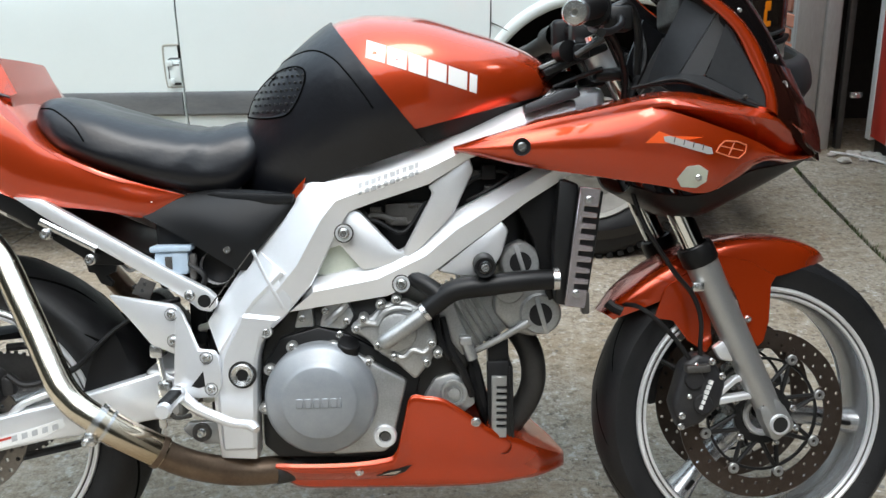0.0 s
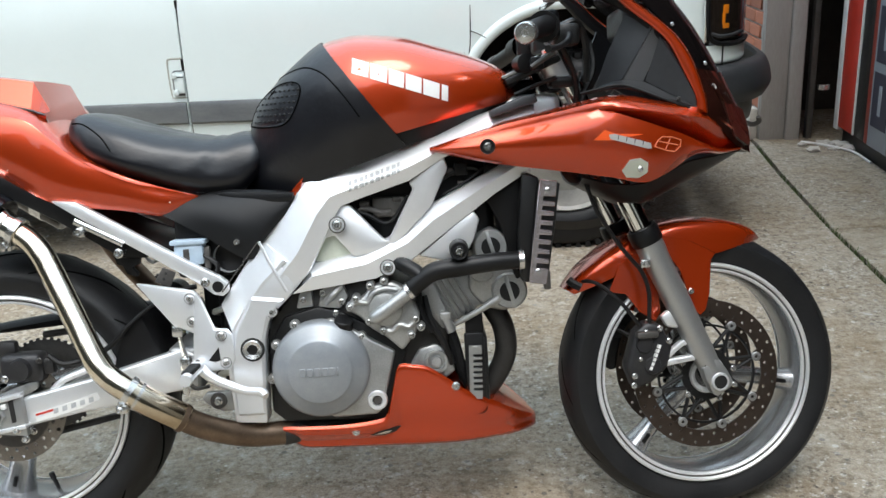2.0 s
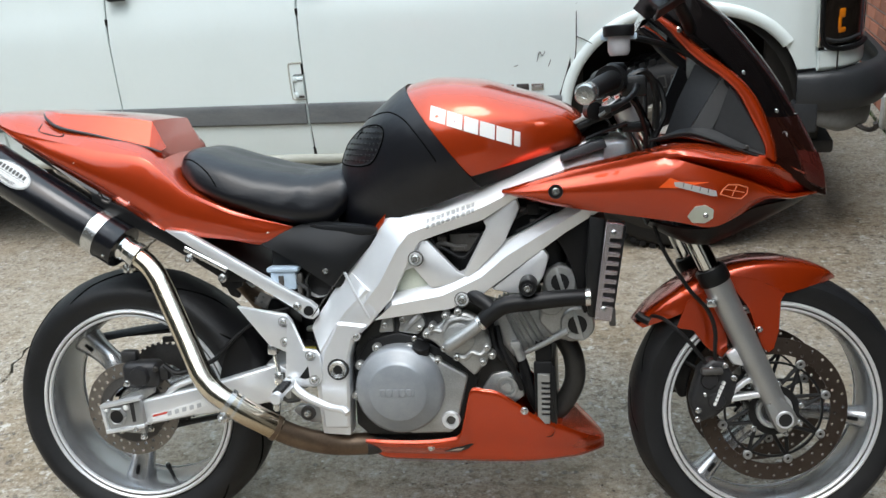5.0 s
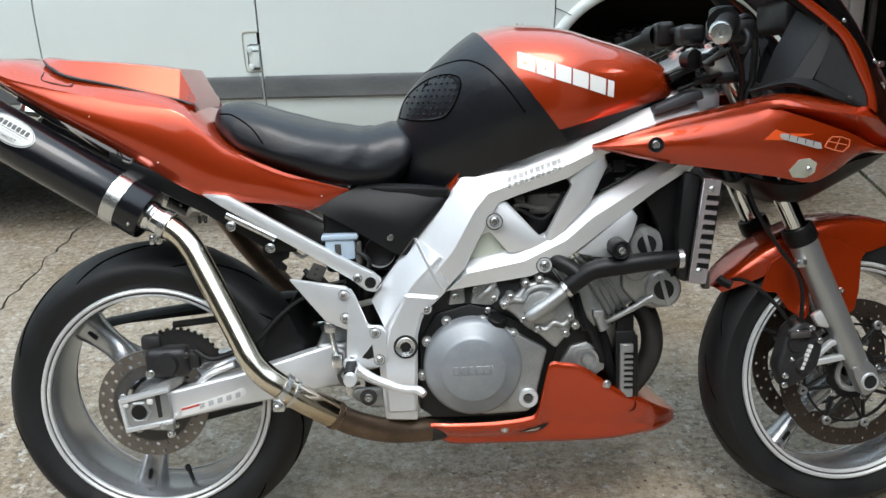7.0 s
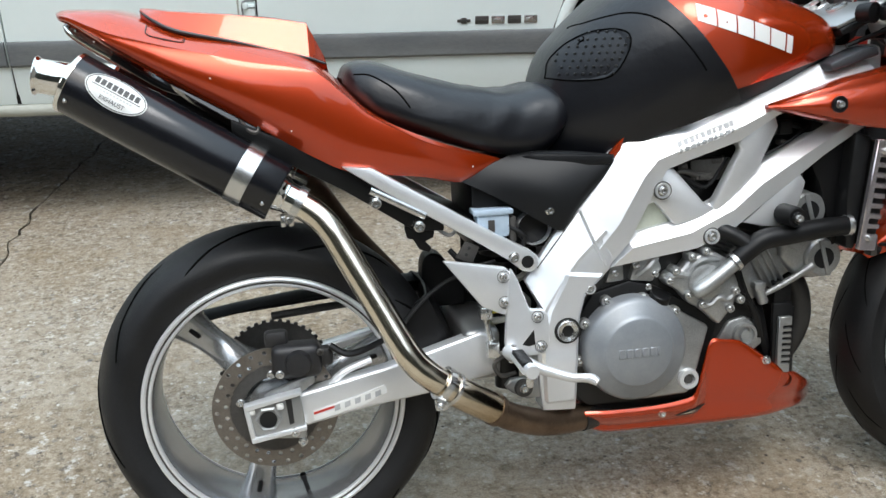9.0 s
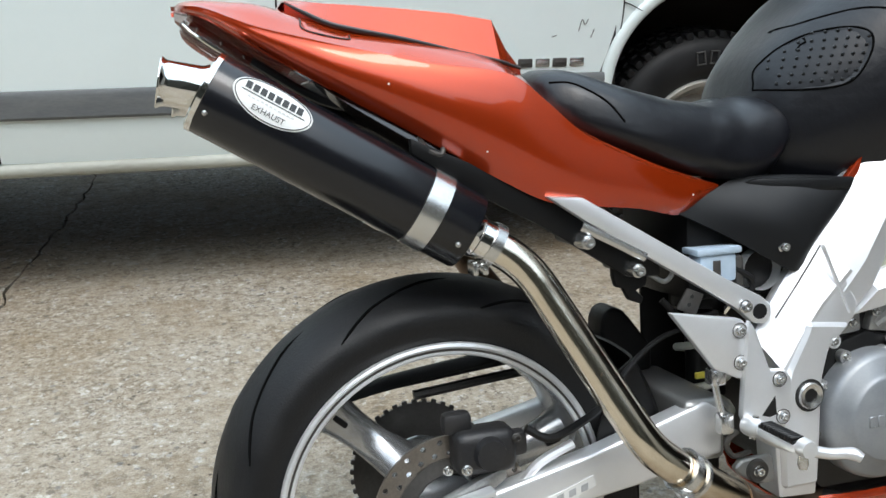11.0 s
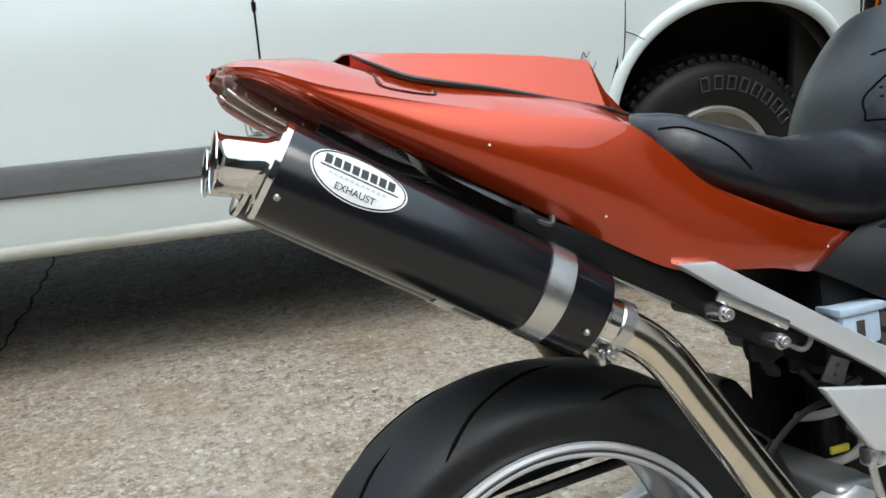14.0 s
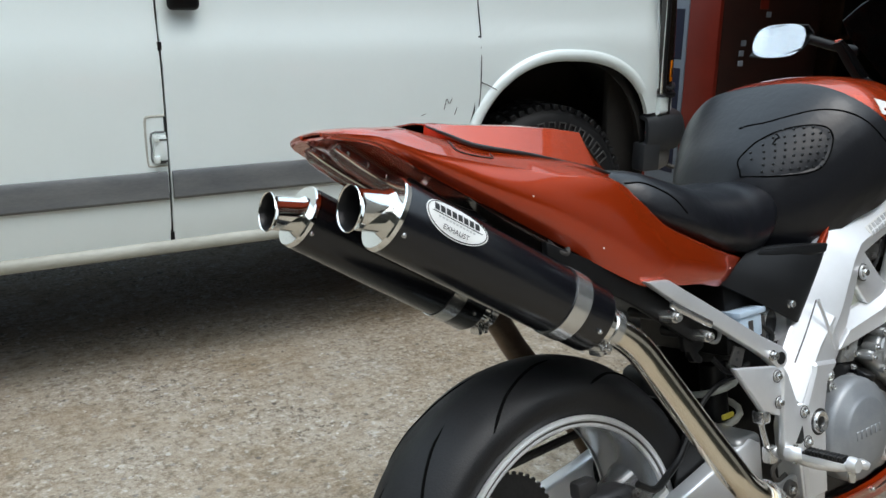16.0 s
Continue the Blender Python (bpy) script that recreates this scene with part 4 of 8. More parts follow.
part("bumper", surface([[(1.80, 0.0, 0.555), (1.90, 0.005, 0.55), (2.02, 0.05, 0.55), (2.11, 0.17, 0.55), (2.155, 0.36, 0.55), (2.17, 0.95, 0.55), (2.14, 1.7, 0.55)],
                        [(1.80, -0.014, 0.60), (1.90, -0.012, 0.60), (2.035, 0.035, 0.60), (2.13, 0.16, 0.60), (2.175, 0.36, 0.60), (2.19, 0.95, 0.60), (2.15, 1.7, 0.60)],
                        [(1.80, -0.006, 0.675), (1.90, -0.003, 0.675), (2.02, 0.045, 0.675), (2.11, 0.17, 0.675), (2.155, 0.36, 0.675), (2.17, 0.95, 0.675), (2.14, 1.7, 0.675)],
                        [(1.80, 0.04, 0.692), (1.90, 0.05, 0.692), (2.0, 0.10, 0.692), (2.08, 0.20, 0.692), (2.12, 0.37, 0.692), (2.13, 0.95, 0.692), (2.1, 1.7, 0.692)]], 5, 5, 0.015), VAN_BUMPER, van, "scuffed black wrap-round bumper")
part("bumper_end", box(1.79, 1.872, -0.012, 0.06, 0.478, 0.585, 0.008), VAN_BUMPER, van)
part("valance", surface([[(1.872, 0.02, 0.56), (1.95, 0.045, 0.56), (2.03, 0.11, 0.56), (2.09, 0.25, 0.56), (2.10, 0.95, 0.56)],
                         [(1.875, 0.02, 0.50), (1.95, 0.045, 0.485), (2.03, 0.11, 0.48), (2.085, 0.25, 0.48), (2.10, 0.95, 0.48)],
                         [(1.90, 0.07, 0.475), (1.96, 0.085, 0.455), (2.02, 0.15, 0.45), (2.06, 0.27, 0.45), (2.07, 0.95, 0.45)]], 4, 5, 0.012), VALANCE, van, "dirty grey valance below the bumper")
part("tow_hook", tube([(2.02, 0.13, 0.47), (2.06, 0.10, 0.455), (2.08, 0.07, 0.47), (2.075, 0.06, 0.49)], 0.009, 8, 5), DARK_STEEL, van, "dark hook")

# upper body and the far side, above what the camera reaches
part("upper_side", surface([[(x, 0.05, 1.25), (x, 0.08, 1.45), (x, 0.16, 1.85), (x, 0.30, 2.05), (x, 0.95, 2.1)] for x in (-3.4, -1.5, 0.2, 0.9)], 2, 4, 0.02), VAN_WHITE, van)
part("windscreen", surface([[(0.9, 0.25, 2.02), (0.9, 0.95, 2.06), (0.9, 1.65, 2.02)], [(1.75, 0.12, 1.3), (1.82, 0.95, 1.3), (1.75, 1.8, 1.3)]], 3, 4, 0.01), BLACK_PLASTIC, van, "dark glass")
part("side_window", surface([[(-0.05, 0.075, 1.30), (0.9, 0.07, 1.30), (1.6, 0.08, 1.28)], [(-0.05, 0.17, 1.85), (0.7, 0.18, 1.85), (0.95, 0.20, 1.84)]], 3, 4, 0.01), BLACK_PLASTIC, van, "dark glass")
part("bonnet", surface([[(1.70, 0.05, 1.25), (1.75, 0.95, 1.33), (1.70, 1.85, 1.25)], [(2.0, 0.22, 1.20), (2.05, 0.95, 1.21), (2.0, 1.65, 1.20)]], 4, 4, 0.01), VAN_WHITE, van)
part("far_side", box(-3.4, 1.9, 1.88, 1.93, 0.42, 1.30, 0.01), VAN_WHITE, van)
part("far_upper", surface([[(x, 1.91, 1.25), (x, 1.80, 1.85), (x, 1.65, 2.05), (x, 0.95, 2.1)] for x in (-3.4, -1.5, 0.2, 0.9)], 2, 4, 0.02), VAN_WHITE, van)
part("rear_wall", box(-3.42, -3.38, 0.02, 1.93, 0.42, 2.05, 0.01), VAN_WHITE, van)


# ---- motorcycle ----
# built upright in its own axes (x ahead, right side at minus y), then leant to its left on the side stand
LEAN_ANGLE = 12.0
bike = thing("motorcycle", pose(0, 0.015, 0, -LEAN_ANGLE, 0, 0), "copper-orange sport motorcycle with a silver frame, leaning on its side stand", "motorcycle")
FX, FZ, FR = 1.430, 0.293, 0.296
RX, RZ, RR = 0.0, 0.312, 0.314


def both(name, make, mat, label="", parent=None, sharp=38):
    """The same part on the right side and, mirrored, on the left."""
    a = part(name, make(), mat, parent or bike, label, sharp)
    b = part(name, flip(make()), mat, parent or bike, label, sharp)
    return a, b


# -- wheels
def wheel(name, x, z, tyre, half, spokes, spoke_w, hub_r, hub_h, phase):
    w = part(name, lathe([(0.228, -half), (0.231, -half - 0.003), (0.229, -half - 0.006), (0.220, -half - 0.006), (0.216, -half + 0.002), (0.211, -half + 0.012), (0.207, -half * 0.35),
                          (0.207, half * 0.35), (0.211, half - 0.012), (0.216, half - 0.002), (0.220, half + 0.006), (0.229, half + 0.006), (0.228, half),
                          (0.222, half - 0.008), (0.214, half * 0.4), (0.214, -half * 0.4), (0.222, -half + 0.008)], (0, 0, 0), (0, 1, 0), 96, True), WHEEL_ALLOY, bike, "silver cast wheel")
    w.location = (x, 0, z)
    for e in (-1, 1):
        part("rim_lip", lathe([(0.2222, e * (half + 0.004)), (0.2235, e * (half + 0.0085)), (0.2265, e * (half + 0.0105)), (0.2305, e * (half + 0.0090)), (0.2320, e * (half + 0.004))], (0, 0, 0), (0, 1, 0), 96, True), RIM_LIP, w, "bright rim lip")
        part("rim_lip", lathe([(0.2130, e * (half + 0.001)), (0.2140, e * (half + 0.0060)), (0.2165, e * (half + 0.0075)), (0.2190, e * (half + 0.0070)), (0.2198, e * (half + 0.004))], (0, 0, 0), (0, 1, 0), 96, True), RIM_LIP, w, "bright inner ring of the rim")
        part("rim_groove", lathe([(0.2196, e * (half + 0.0062)), (0.2208, e * (half + 0.0066)), (0.2224, e * (half + 0.0062)), (0.2208, e * (half + 0.005))], (0, 0, 0), (0, 1, 0), 96, True), DARK_STEEL, w)
    part("tyre", lathe(tyre + [(r, -y) for r, y in tyre[::-1] if abs(y) > 1e-6], (0, 0, 0), (0, 1, 0), 112), RUBBER, w, "black road tyre")
    part("hub", lathe([(0.012, -hub_h), (hub_r * 0.7, -hub_h), (hub_r * 0.8, -hub_h + 0.006), (hub_r, -hub_h * 0.5), (hub_r, hub_h * 0.5), (hub_r * 0.8, hub_h - 0.006), (hub_r * 0.7, hub_h), (0.012, hub_h)], (0, 0, 0), (0, 1, 0), 40), WHEEL_ALLOY, w)
    for k in range(spokes):
        a = radians(phase + 360 * k / spokes)
        s = surface([[(hub_r * 0.8, yy * hub_h * 1.1, ww * spoke_w * 0.95), (0.12, yy * 0.024, ww * spoke_w * 0.8), (0.17, yy * 0.022, ww * spoke_w * 0.85), (0.212, yy * 0.03, ww * spoke_w * 1.15)]
                     for yy, ww in ((-1, -0.6), (-1.1, 0), (-1, 0.6), (-0.5, 1.0), (0.5, 1.0), (1, 0.6), (1.1, 0), (1, -0.6), (0.5, -1.0), (-0.5, -1.0), (-1, -0.6))], 2, 4)
        slot = box(0.172, 0.196, -0.030, -0.0245, -0.0045, 0.0045, 0.003, 2)
        m = Matrix.Rotation(-a, 4, "Y")
        s.transform(m)
        slot.transform(m)
        sp = part("spoke", s, WHEEL_ALLOY, w)
        part("spoke_slot", slot, BLACK_PLASTIC, sp, "dark slot in the spoke")
    return w


front_wheel = wheel("front_wheel", FX, FZ, [(0.222, -0.045), (0.234, -0.051), (0.256, -0.060), (0.272, -0.060), (0.284, -0.049), (0.292, -0.029), (0.2955, -0.010), (0.296, 0)], 0.049, 3, 0.021, 0.045, 0.045, -12)
rear_wheel = wheel("rear_wheel", RX, RZ, [(0.222, -0.068), (0.234, -0.076), (0.254, -0.087), (0.268, -0.090), (0.282, -0.084), (0.297, -0.062), (0.308, -0.034), (0.3135, -0.012), (0.314, 0)], 0.072, 3, 0.030, 0.065, 0.075, 136)


def grooves(w, r_at, count, sweep, y0, y1, wide=0.0018):
    """Slanting tread grooves that follow the tyre's crown, one shape for each side, turned round the wheel."""
    for s in (-1, 1):
        me = None
        for k in range(count):
            if me is None:
                pts = []
                for i in range(9):
                    t = i / 8
                    y = s * (y0 + (y1 - y0) * t)
                    a = (0 if s < 0 else math.pi / count) + sweep * t ** 0.7
                    r = r_at(abs(y)) - 0.0011
                    pts.append((r * math.cos(a), y, r * math.sin(a)))
                ob = part("tread_groove", tube(pts, [0.0008] + [wide] * 7 + [0.0008], 6, 2), GROOVE, w)
                me = ob.data
            else:
                ob = new("tread_groove", me)
                ob.parent = w
            ob.rotation_euler = (0, -2 * math.pi * k / count, 0)


def crown(table):
    t = sorted((abs(y), r) for r, y in table)
    return lambda y: float(np.interp(y, [q[0] for q in t], [q[1] for q in t]))


grooves(rear_wheel, crown([(0.314, 0), (0.3135, 0.012), (0.308, 0.034), (0.297, 0.062), (0.282, 0.084)]), 9, 0.66, 0.020, 0.086, 0.0030)
grooves(front_wheel, crown([(0.296, 0), (0.2955, 0.010), (0.292, 0.029), (0.284, 0.049)]), 13, 0.42, 0.006, 0.046)


def drilled_ring(r0, r1, rows, n, hole, y, thick):
    """A brake disc's band with real drilled holes, in staggered rows."""
    bm = bmesh.new()
    dr = (r1 - r0) / rows
    for i in range(rows):
        for k in range(n):
            off = 0.5 * (i % 2)
            a0, a1 = 2 * math.pi * (k + off) / n, 2 * math.pi * (k + 1 + off) / n
            am, rm = (a0 + a1) / 2, r0 + dr * (i + 0.5)
            ra, rb = r0 + dr * i, r0 + dr * (i + 1)
            outer = [(ra, a0), (ra, am), (ra, a1), (rm, a1), (rb, a1), (rb, am), (rb, a0), (rm, a0)]
            vo = [bm.verts.new((r * math.cos(a), y, r * math.sin(a))) for r, a in outer]
            vi = []
            for j in range(8):
                b = -0.75 * math.pi + j * math.pi / 4
                rr, aa = rm + hole * math.sin(b), am + hole * math.cos(b) / rm
                vi.append(bm.verts.new((rr * math.cos(aa), y, rr * math.sin(aa))))
            for j in range(8):
                bm.faces.new((vo[j], vo[(j + 1) % 8], vi[(j + 1) % 8], vi[j]))
    bmesh.ops.remove_doubles(bm, verts=bm.verts, dist=1e-5)
    bmesh.ops.recalc_face_normals(bm, faces=bm.faces)
    bmesh.ops.solidify(bm, geom=bm.faces[:], thickness=thick)
    return bm


for s in (-1, 1):
    d = part("brake_disc", drilled_ring(0.120, 0.155, 2, 32, 0.0034, s * 0.064, 0.005), RUST, front_wheel, "drilled brown-grey brake disc")
    part("disc_carrier", lathe([(0.040, s * 0.060), (0.054, s * 0.060), (0.054, s * 0.067), (0.040, s * 0.067)], (0, 0, 0), (0, 1, 0), 36, True), BLACK_METAL, front_wheel, "black disc carrier")
    part("carrier_ring", lathe([(0.100, s * 0.0610), (0.1045, s * 0.0610), (0.1045, s * 0.0660), (0.100, s * 0.0660)], (0, 0, 0), (0, 1, 0), 48, True), BLACK_METAL, front_wheel)
    for k in range(8):
        a = 2 * math.pi * (k + 0.33) / 8
        p1 = (0.1110 * math.cos(a), 0.1110 * math.sin(a))
        for lean in (-0.30, 0.30):
            p0 = (0.050 * math.cos(a + lean), 0.050 * math.sin(a + lean))
            part("carrier_arm", tube([(p0[0], s * 0.0635, p0[1]), ((p0[0] + p1[0]) / 2, s * 0.0635, (p0[1] + p1[1]) / 2), (p1[0], s * 0.0635, p1[1])], 0.0042, 8, 2), BLACK_METAL, front_wheel)
        tab = prism([(-0.009, 0.108), (0.009, 0.108), (0.014, 0.1205), (-0.014, 0.1205)], -0.0023, 0.0023, 0.0005, 1)
        tab.transform(Matrix.Translation((0, s * 0.064, 0)) @ Matrix.Rotation(math.pi / 2 - a, 4, "Y"))
        part("disc_tab", tab, RUST, d)
        part("disc_button", lathe([(0.0036, -0.002), (0.0040, -0.0060), (0.0084, -0.0060), (0.0098, -0.0045), (0.0098, 0.004), (0.0036, 0.004)], (0.1115 * math.cos(a), s * 0.065, 0.1115 * math.sin(a)), (0, 1, 0), 14), FORK_GREY, d)
    part("hub_collar", lathe([(0.027, s * 0.070), (0.033, s * 0.076), (0.037, s * 0.076), (0.039, s * 0.070)], (0, 0, 0), (0, 1, 0), 32), ALLOY, front_wheel, "bright hub collar")
    for k in range(5):
        a = 2 * math.pi * (k + 0.1) / 5
        bolt(d, 0.058 * math.cos(a), s * 0.067, 0.058 * math.sin(a), 0.006, ZINC, s)
rd = part("brake_disc", drilled_ring(0.078, 0.110, 2, 26, 0.0042, -0.098, 0.005), DISC, rear_wheel, "drilled grey brake disc")
part("disc_carrier", merge(lathe([(0.056, -0.096), (0.058, -0.098), (0.080, -0.098), (0.080, -0.093), (0.056, -0.090)], (0, 0, 0), (0, 1, 0), 40, True)), DARK_STEEL, rd)
for k in range(5):
    a = 2 * math.pi * (k + 0.3) / 5
    bolt(rd, 0.062 * math.cos(a), -0.098, 0.062 * math.sin(a), 0.007)
for w, r, a in ((rear_wheel, 0.205, radians(-78)), (front_wheel, 0.205, radians(150))):
    part("valve", merge(tube([(r * math.cos(a), -0.02, r * math.sin(a)), ((r - 0.03) * math.cos(a), -0.028, (r - 0.03) * math.sin(a))], 0.0045, 8, 2), tube([((r - 0.026) * math.cos(a), -0.027, (r - 0.026) * math.sin(a)), ((r - 0.038) * math.cos(a), -0.03, (r - 0.038) * math.sin(a))], 0.006, 8, 2)), BLACK_PLASTIC, w, "black tyre valve")

# -- chain side, behind the rear wheel
sprocket = bmesh.new()
for k in range(42):
    b = box(-0.004, 0.004, 0.088, 0.094, 0.098, 0.107, 0.0015, 1)
    b.transform(Matrix.Rotation(2 * math.pi * k / 42, 4, "Y"))
    me = bpy.data.meshes.new("t")
    b.to_mesh(me)
    b.free()
    sprocket.from_mesh(me)
    bpy.data.meshes.remove(me)
part("sprocket", merge(sprocket, lathe([(0.05, 0.088), (0.102, 0.088), (0.102, 0.094), (0.05, 0.094)], (0, 0, 0), (0, 1, 0), 48, True)), DARK_STEEL, rear_wheel, "dark toothed sprocket")
part("chain", merge(tube([(0.0, 0.091, 0.425), (0.2, 0.091, 0.44), (0.42, 0.091, 0.445)], 0.008, 8, 4), tube([(0.0, 0.091, 0.20), (0.2, 0.091, 0.245), (0.42, 0.091, 0.33)], 0.008, 8, 4)), DARK_STEEL, bike, "oily drive chain")
part("chain_guard", surface([[(-0.17, 0.055, 0.430), (-0.17, 0.08, 0.445), (-0.17, 0.10, 0.43)], [(-0.02, 0.055, 0.455), (-0.02, 0.08, 0.468), (-0.02, 0.10, 0.44)], [(0.2, 0.06, 0.475), (0.2, 0.085, 0.487), (0.2, 0.105, 0.455)], [(0.36, 0.06, 0.48), (0.36, 0.085, 0.49), (0.36, 0.105, 0.46)]], 4, 3, 0.004), BLACK_PLASTIC, bike, "black chain guard")

# -- swingarm
def arm():
    return prism([(-0.035, 0.327), (0.06, 0.348), (0.20, 0.378), (0.366, 0.425), (0.392, 0.412), (0.392, 0.345), (0.33, 0.335), (0.264, 0.320), (0.155, 0.306), (0.05, 0.285), (-0.02, 0.277)], -0.132, -0.098, 0.006, 3)


both("swingarm", arm, ALLOY, "silver box-section swingarm")
# grey cast bridge, in a darker alloy that includes the shade it sits in
part("swingarm_bridge", box(0.335, 0.40, -0.13, 0.13, 0.335, 0.428, 0.012, 3), FORK_GREY, bike)


def axle_block():
    return merge(prism([(-0.049, 0.334), (0.043, 0.356), (0.050, 0.268), (-0.036, 0.276)], -0.146, -0.128, 0.005), lathe([(0.014, -0.150), (0.020, -0.153), (0.023, -0.150), (0.023, -0.14)], (-0.013, 0, 0.313), (0, 1, 0), 6))


both("axle_block", axle_block, FORK_GREY)
part("block_edge", merge(prism([(-0.053, 0.339), (0.045, 0.358), (0.046, 0.350), (-0.050, 0.330)], -0.152, -0.130, 0.002), prism([(-0.044, 0.280), (0.05, 0.294), (0.051, 0.286), (-0.043, 0.271)], -0.152, -0.130, 0.002), prism([(-0.053, 0.338), (-0.045, 0.339), (-0.036, 0.274), (-0.044, 0.272)], -0.150, -0.130, 0.002)), ALLOY, bike, "bright edges of the axle slot")
part("adjuster_plate", box(-0.044, -0.034, -0.150, -0.140, 0.322, 0.332, 0.003), WHITE_DECAL, bike)
part("adjuster_plate", box(0.002, 0.014, -0.150, -0.140, 0.326, 0.338, 0.003), WHITE_DECAL, bike)
part("slot_gap", prism([(0.018, 0.343), (0.028, 0.345), (0.030, 0.300), (0.022, 0.298)], -0.1475, -0.145, 0), BLACK_INK, bike)
part("axle_bore", lathe([(0, -0.1495), (0.0150, -0.1525), (0.0150, -0.14)], (-0.013, 0, 0.313), (0, 1, 0), 20), BLACK_METAL, bike, "dark hollow axle end")
bolt(bike, 0.030, -0.147, 0.283, 0.008)
bolt(bike, 0.042, -0.140, 0.262, 0.008)
part("swingarm_label", prism([(0.062, 0.312), (0.105, 0.322), (0.150, 0.334), (0.190, 0.347), (0.195, 0.333), (0.160, 0.317), (0.10, 0.302), (0.065, 0.294)], -0.1335, -0.1325, 0), WHITE_DECAL, bike, "worn white warning label with grey bars")
part("label_bar", prism([(0.064, 0.310), (0.100, 0.3185), (0.100, 0.3145), (0.064, 0.306)], -0.1342, -0.1336, 0), MACHINE_RED, bike)
for k in range(5):
    x = 0.10 + k * 0.018
    part("label_bar", prism([(x, 0.308 + k * 0.0045), (x + 0.010, 0.311 + k * 0.0045), (x + 0.010, 0.321 + k * 0.0045), (x, 0.318 + k * 0.0045)], -0.1342, -0.1336, 0), STICKER_GREY, bike)

# -- rear caliper
cal = part("rear_caliper", merge(box(0.0, 0.085, -0.135, -0.085, 0.372, 0.432, 0.014, 3), lathe([(0, -0.148), (0.020, -0.146), (0.024, -0.13)], (0.045, 0, 0.402), (0, 1, 0), 22), box(-0.01, 0.03, -0.115, -0.09, 0.425, 0.455, 0.008), box(0.07, 0.105, -0.12, -0.095, 0.385, 0.42, 0.008)), CALIPER, bike, "dusty black rear brake caliper")
bolt(cal, 0.012, -0.135, 0.385, 0.007)
bolt(cal, 0.083, -0.134, 0.418, 0.006, DARK_STEEL)
part("brake_hose", tube([(0.10, -0.125, 0.425), (0.13, -0.13, 0.408), (0.17, -0.12, 0.414), (0.215, -0.11, 0.432), (0.250, -0.105, 0.466), (0.285, -0.10, 0.496), (0.330, -0.10, 0.520), (0.39, -0.11, 0.530)], [0.006, 0.006, 0.006, 0.0055, 0.0045, 0.004, 0.004, 0.004], 8, 6), HOSE, bike, "black brake hose")
part("caliper_bracket", prism([(-0.02, 0.345), (0.03, 0.365), (0.07, 0.378), (0.07, 0.36), (0.04, 0.342), (0.0, 0.33)], -0.127, -0.112, 0.004), CAST, bike)
part("stay_arm", tube([(0.09, -0.12, 0.345), (0.12, -0.118, 0.372), (0.17, -0.115, 0.39)], 0.007, 8, 3), ALLOY, bike)

# -- frame
def ringed(x, y, z, r):
    """A bolt sunk in a turned boss with a dark gap round it."""
    seat_ring = part("bolt_boss", lathe([(r * 0.72, 0.004), (r * 0.72, -0.002), (r * 0.8, -0.004), (r, -0.004), (r * 1.05, -0.001), (r * 1.05, 0.006)], (x, y, z), (0, 1, 0), 28), ALLOY, bike)
    part("boss_gap", lathe([(0, -0.0005), (r * 0.74, -0.0005), (r * 0.74, 0.004)], (x, y, z), (0, 1, 0), 24), BLACK_INK, seat_ring)
    part("boss_rim", lathe([(r * 1.05, -0.0005), (r * 1.2, -0.0012), (r * 1.2, 0.004)], (x, y, z), (0, 1, 0), 28), DARK_STEEL, seat_ring)
    bolt(seat_ring, x, y, z, r * 0.62)


def faceted(top, low, share, y_top, y_ridge, y_low, y_back):
    """A beam with a ridge along its outer face: a facet that looks up and one that looks out."""
    ridge = [(t[0] + (u[0] - t[0]) * share, t[1] + (u[1] - t[1]) * share) for t, u in zip(top, low)]
    lines = [(top, y_back), (top, y_top + 0.004), ([(t[0] * 0.93 + r[0] * 0.07, t[1] * 0.93 + r[1] * 0.07) for t, r in zip(top, ridge)], y_top), (ridge, y_ridge),
             ([(u[0] * 0.96 + r[0] * 0.04, u[1] * 0.96 + r[1] * 0.04) for u, r in zip(low, ridge)], y_low), (low, y_low + 0.005), (low, y_back)]
    bm = bmesh.new()
    v = [[bm.verts.new((x, y, z)) for x, z in pts] for pts, y in lines]
    for p, q in zip(v, v[1:] + v[:1]):
        for i in range(len(p) - 1):
            bm.faces.new((p[i], p[i + 1], q[i + 1], q[i]))
    for i in (0, -1):
        bm.faces.new([c[i] for c in v])
    bmesh.ops.recalc_face_normals(bm, faces=bm.faces)
    return bm


def f_spar():
    return faceted([(0.536, 0.627), (0.572, 0.677), (0.609, 0.727), (0.640, 0.747), (0.723, 0.776), (0.84, 0.812), (0.955, 0.845), (1.06, 0.872), (1.085, 0.862)],
                   [(0.594, 0.526), (0.632, 0.566), (0.680, 0.655), (0.702, 0.690), (0.740, 0.703), (0.835, 0.731), (0.905, 0.772), (1.0, 0.803), (1.08, 0.835)], 0.66, -0.126, -0.158, -0.151, -0.105)


def f_plate():
    return prism([(0.575, 0.590), (0.600, 0.545), (0.594, 0.524), (0.582, 0.512), (0.556, 0.490), (0.545, 0.470), (0.536, 0.440), (0.528, 0.270), (0.466, 0.274), (0.460, 0.36), (0.458, 0.42), (0.472, 0.456), (0.503, 0.505), (0.535, 0.545)], -0.157, -0.108, 0.004, 2)


def f_flank():
    return faceted([(0.540, 0.632), (0.500, 0.580), (0.470, 0.538), (0.449, 0.507)], [(0.590, 0.590), (0.541, 0.545), (0.508, 0.503), (0.476, 0.455)], 0.90, -0.126, -0.1585, -0.158, -0.108)


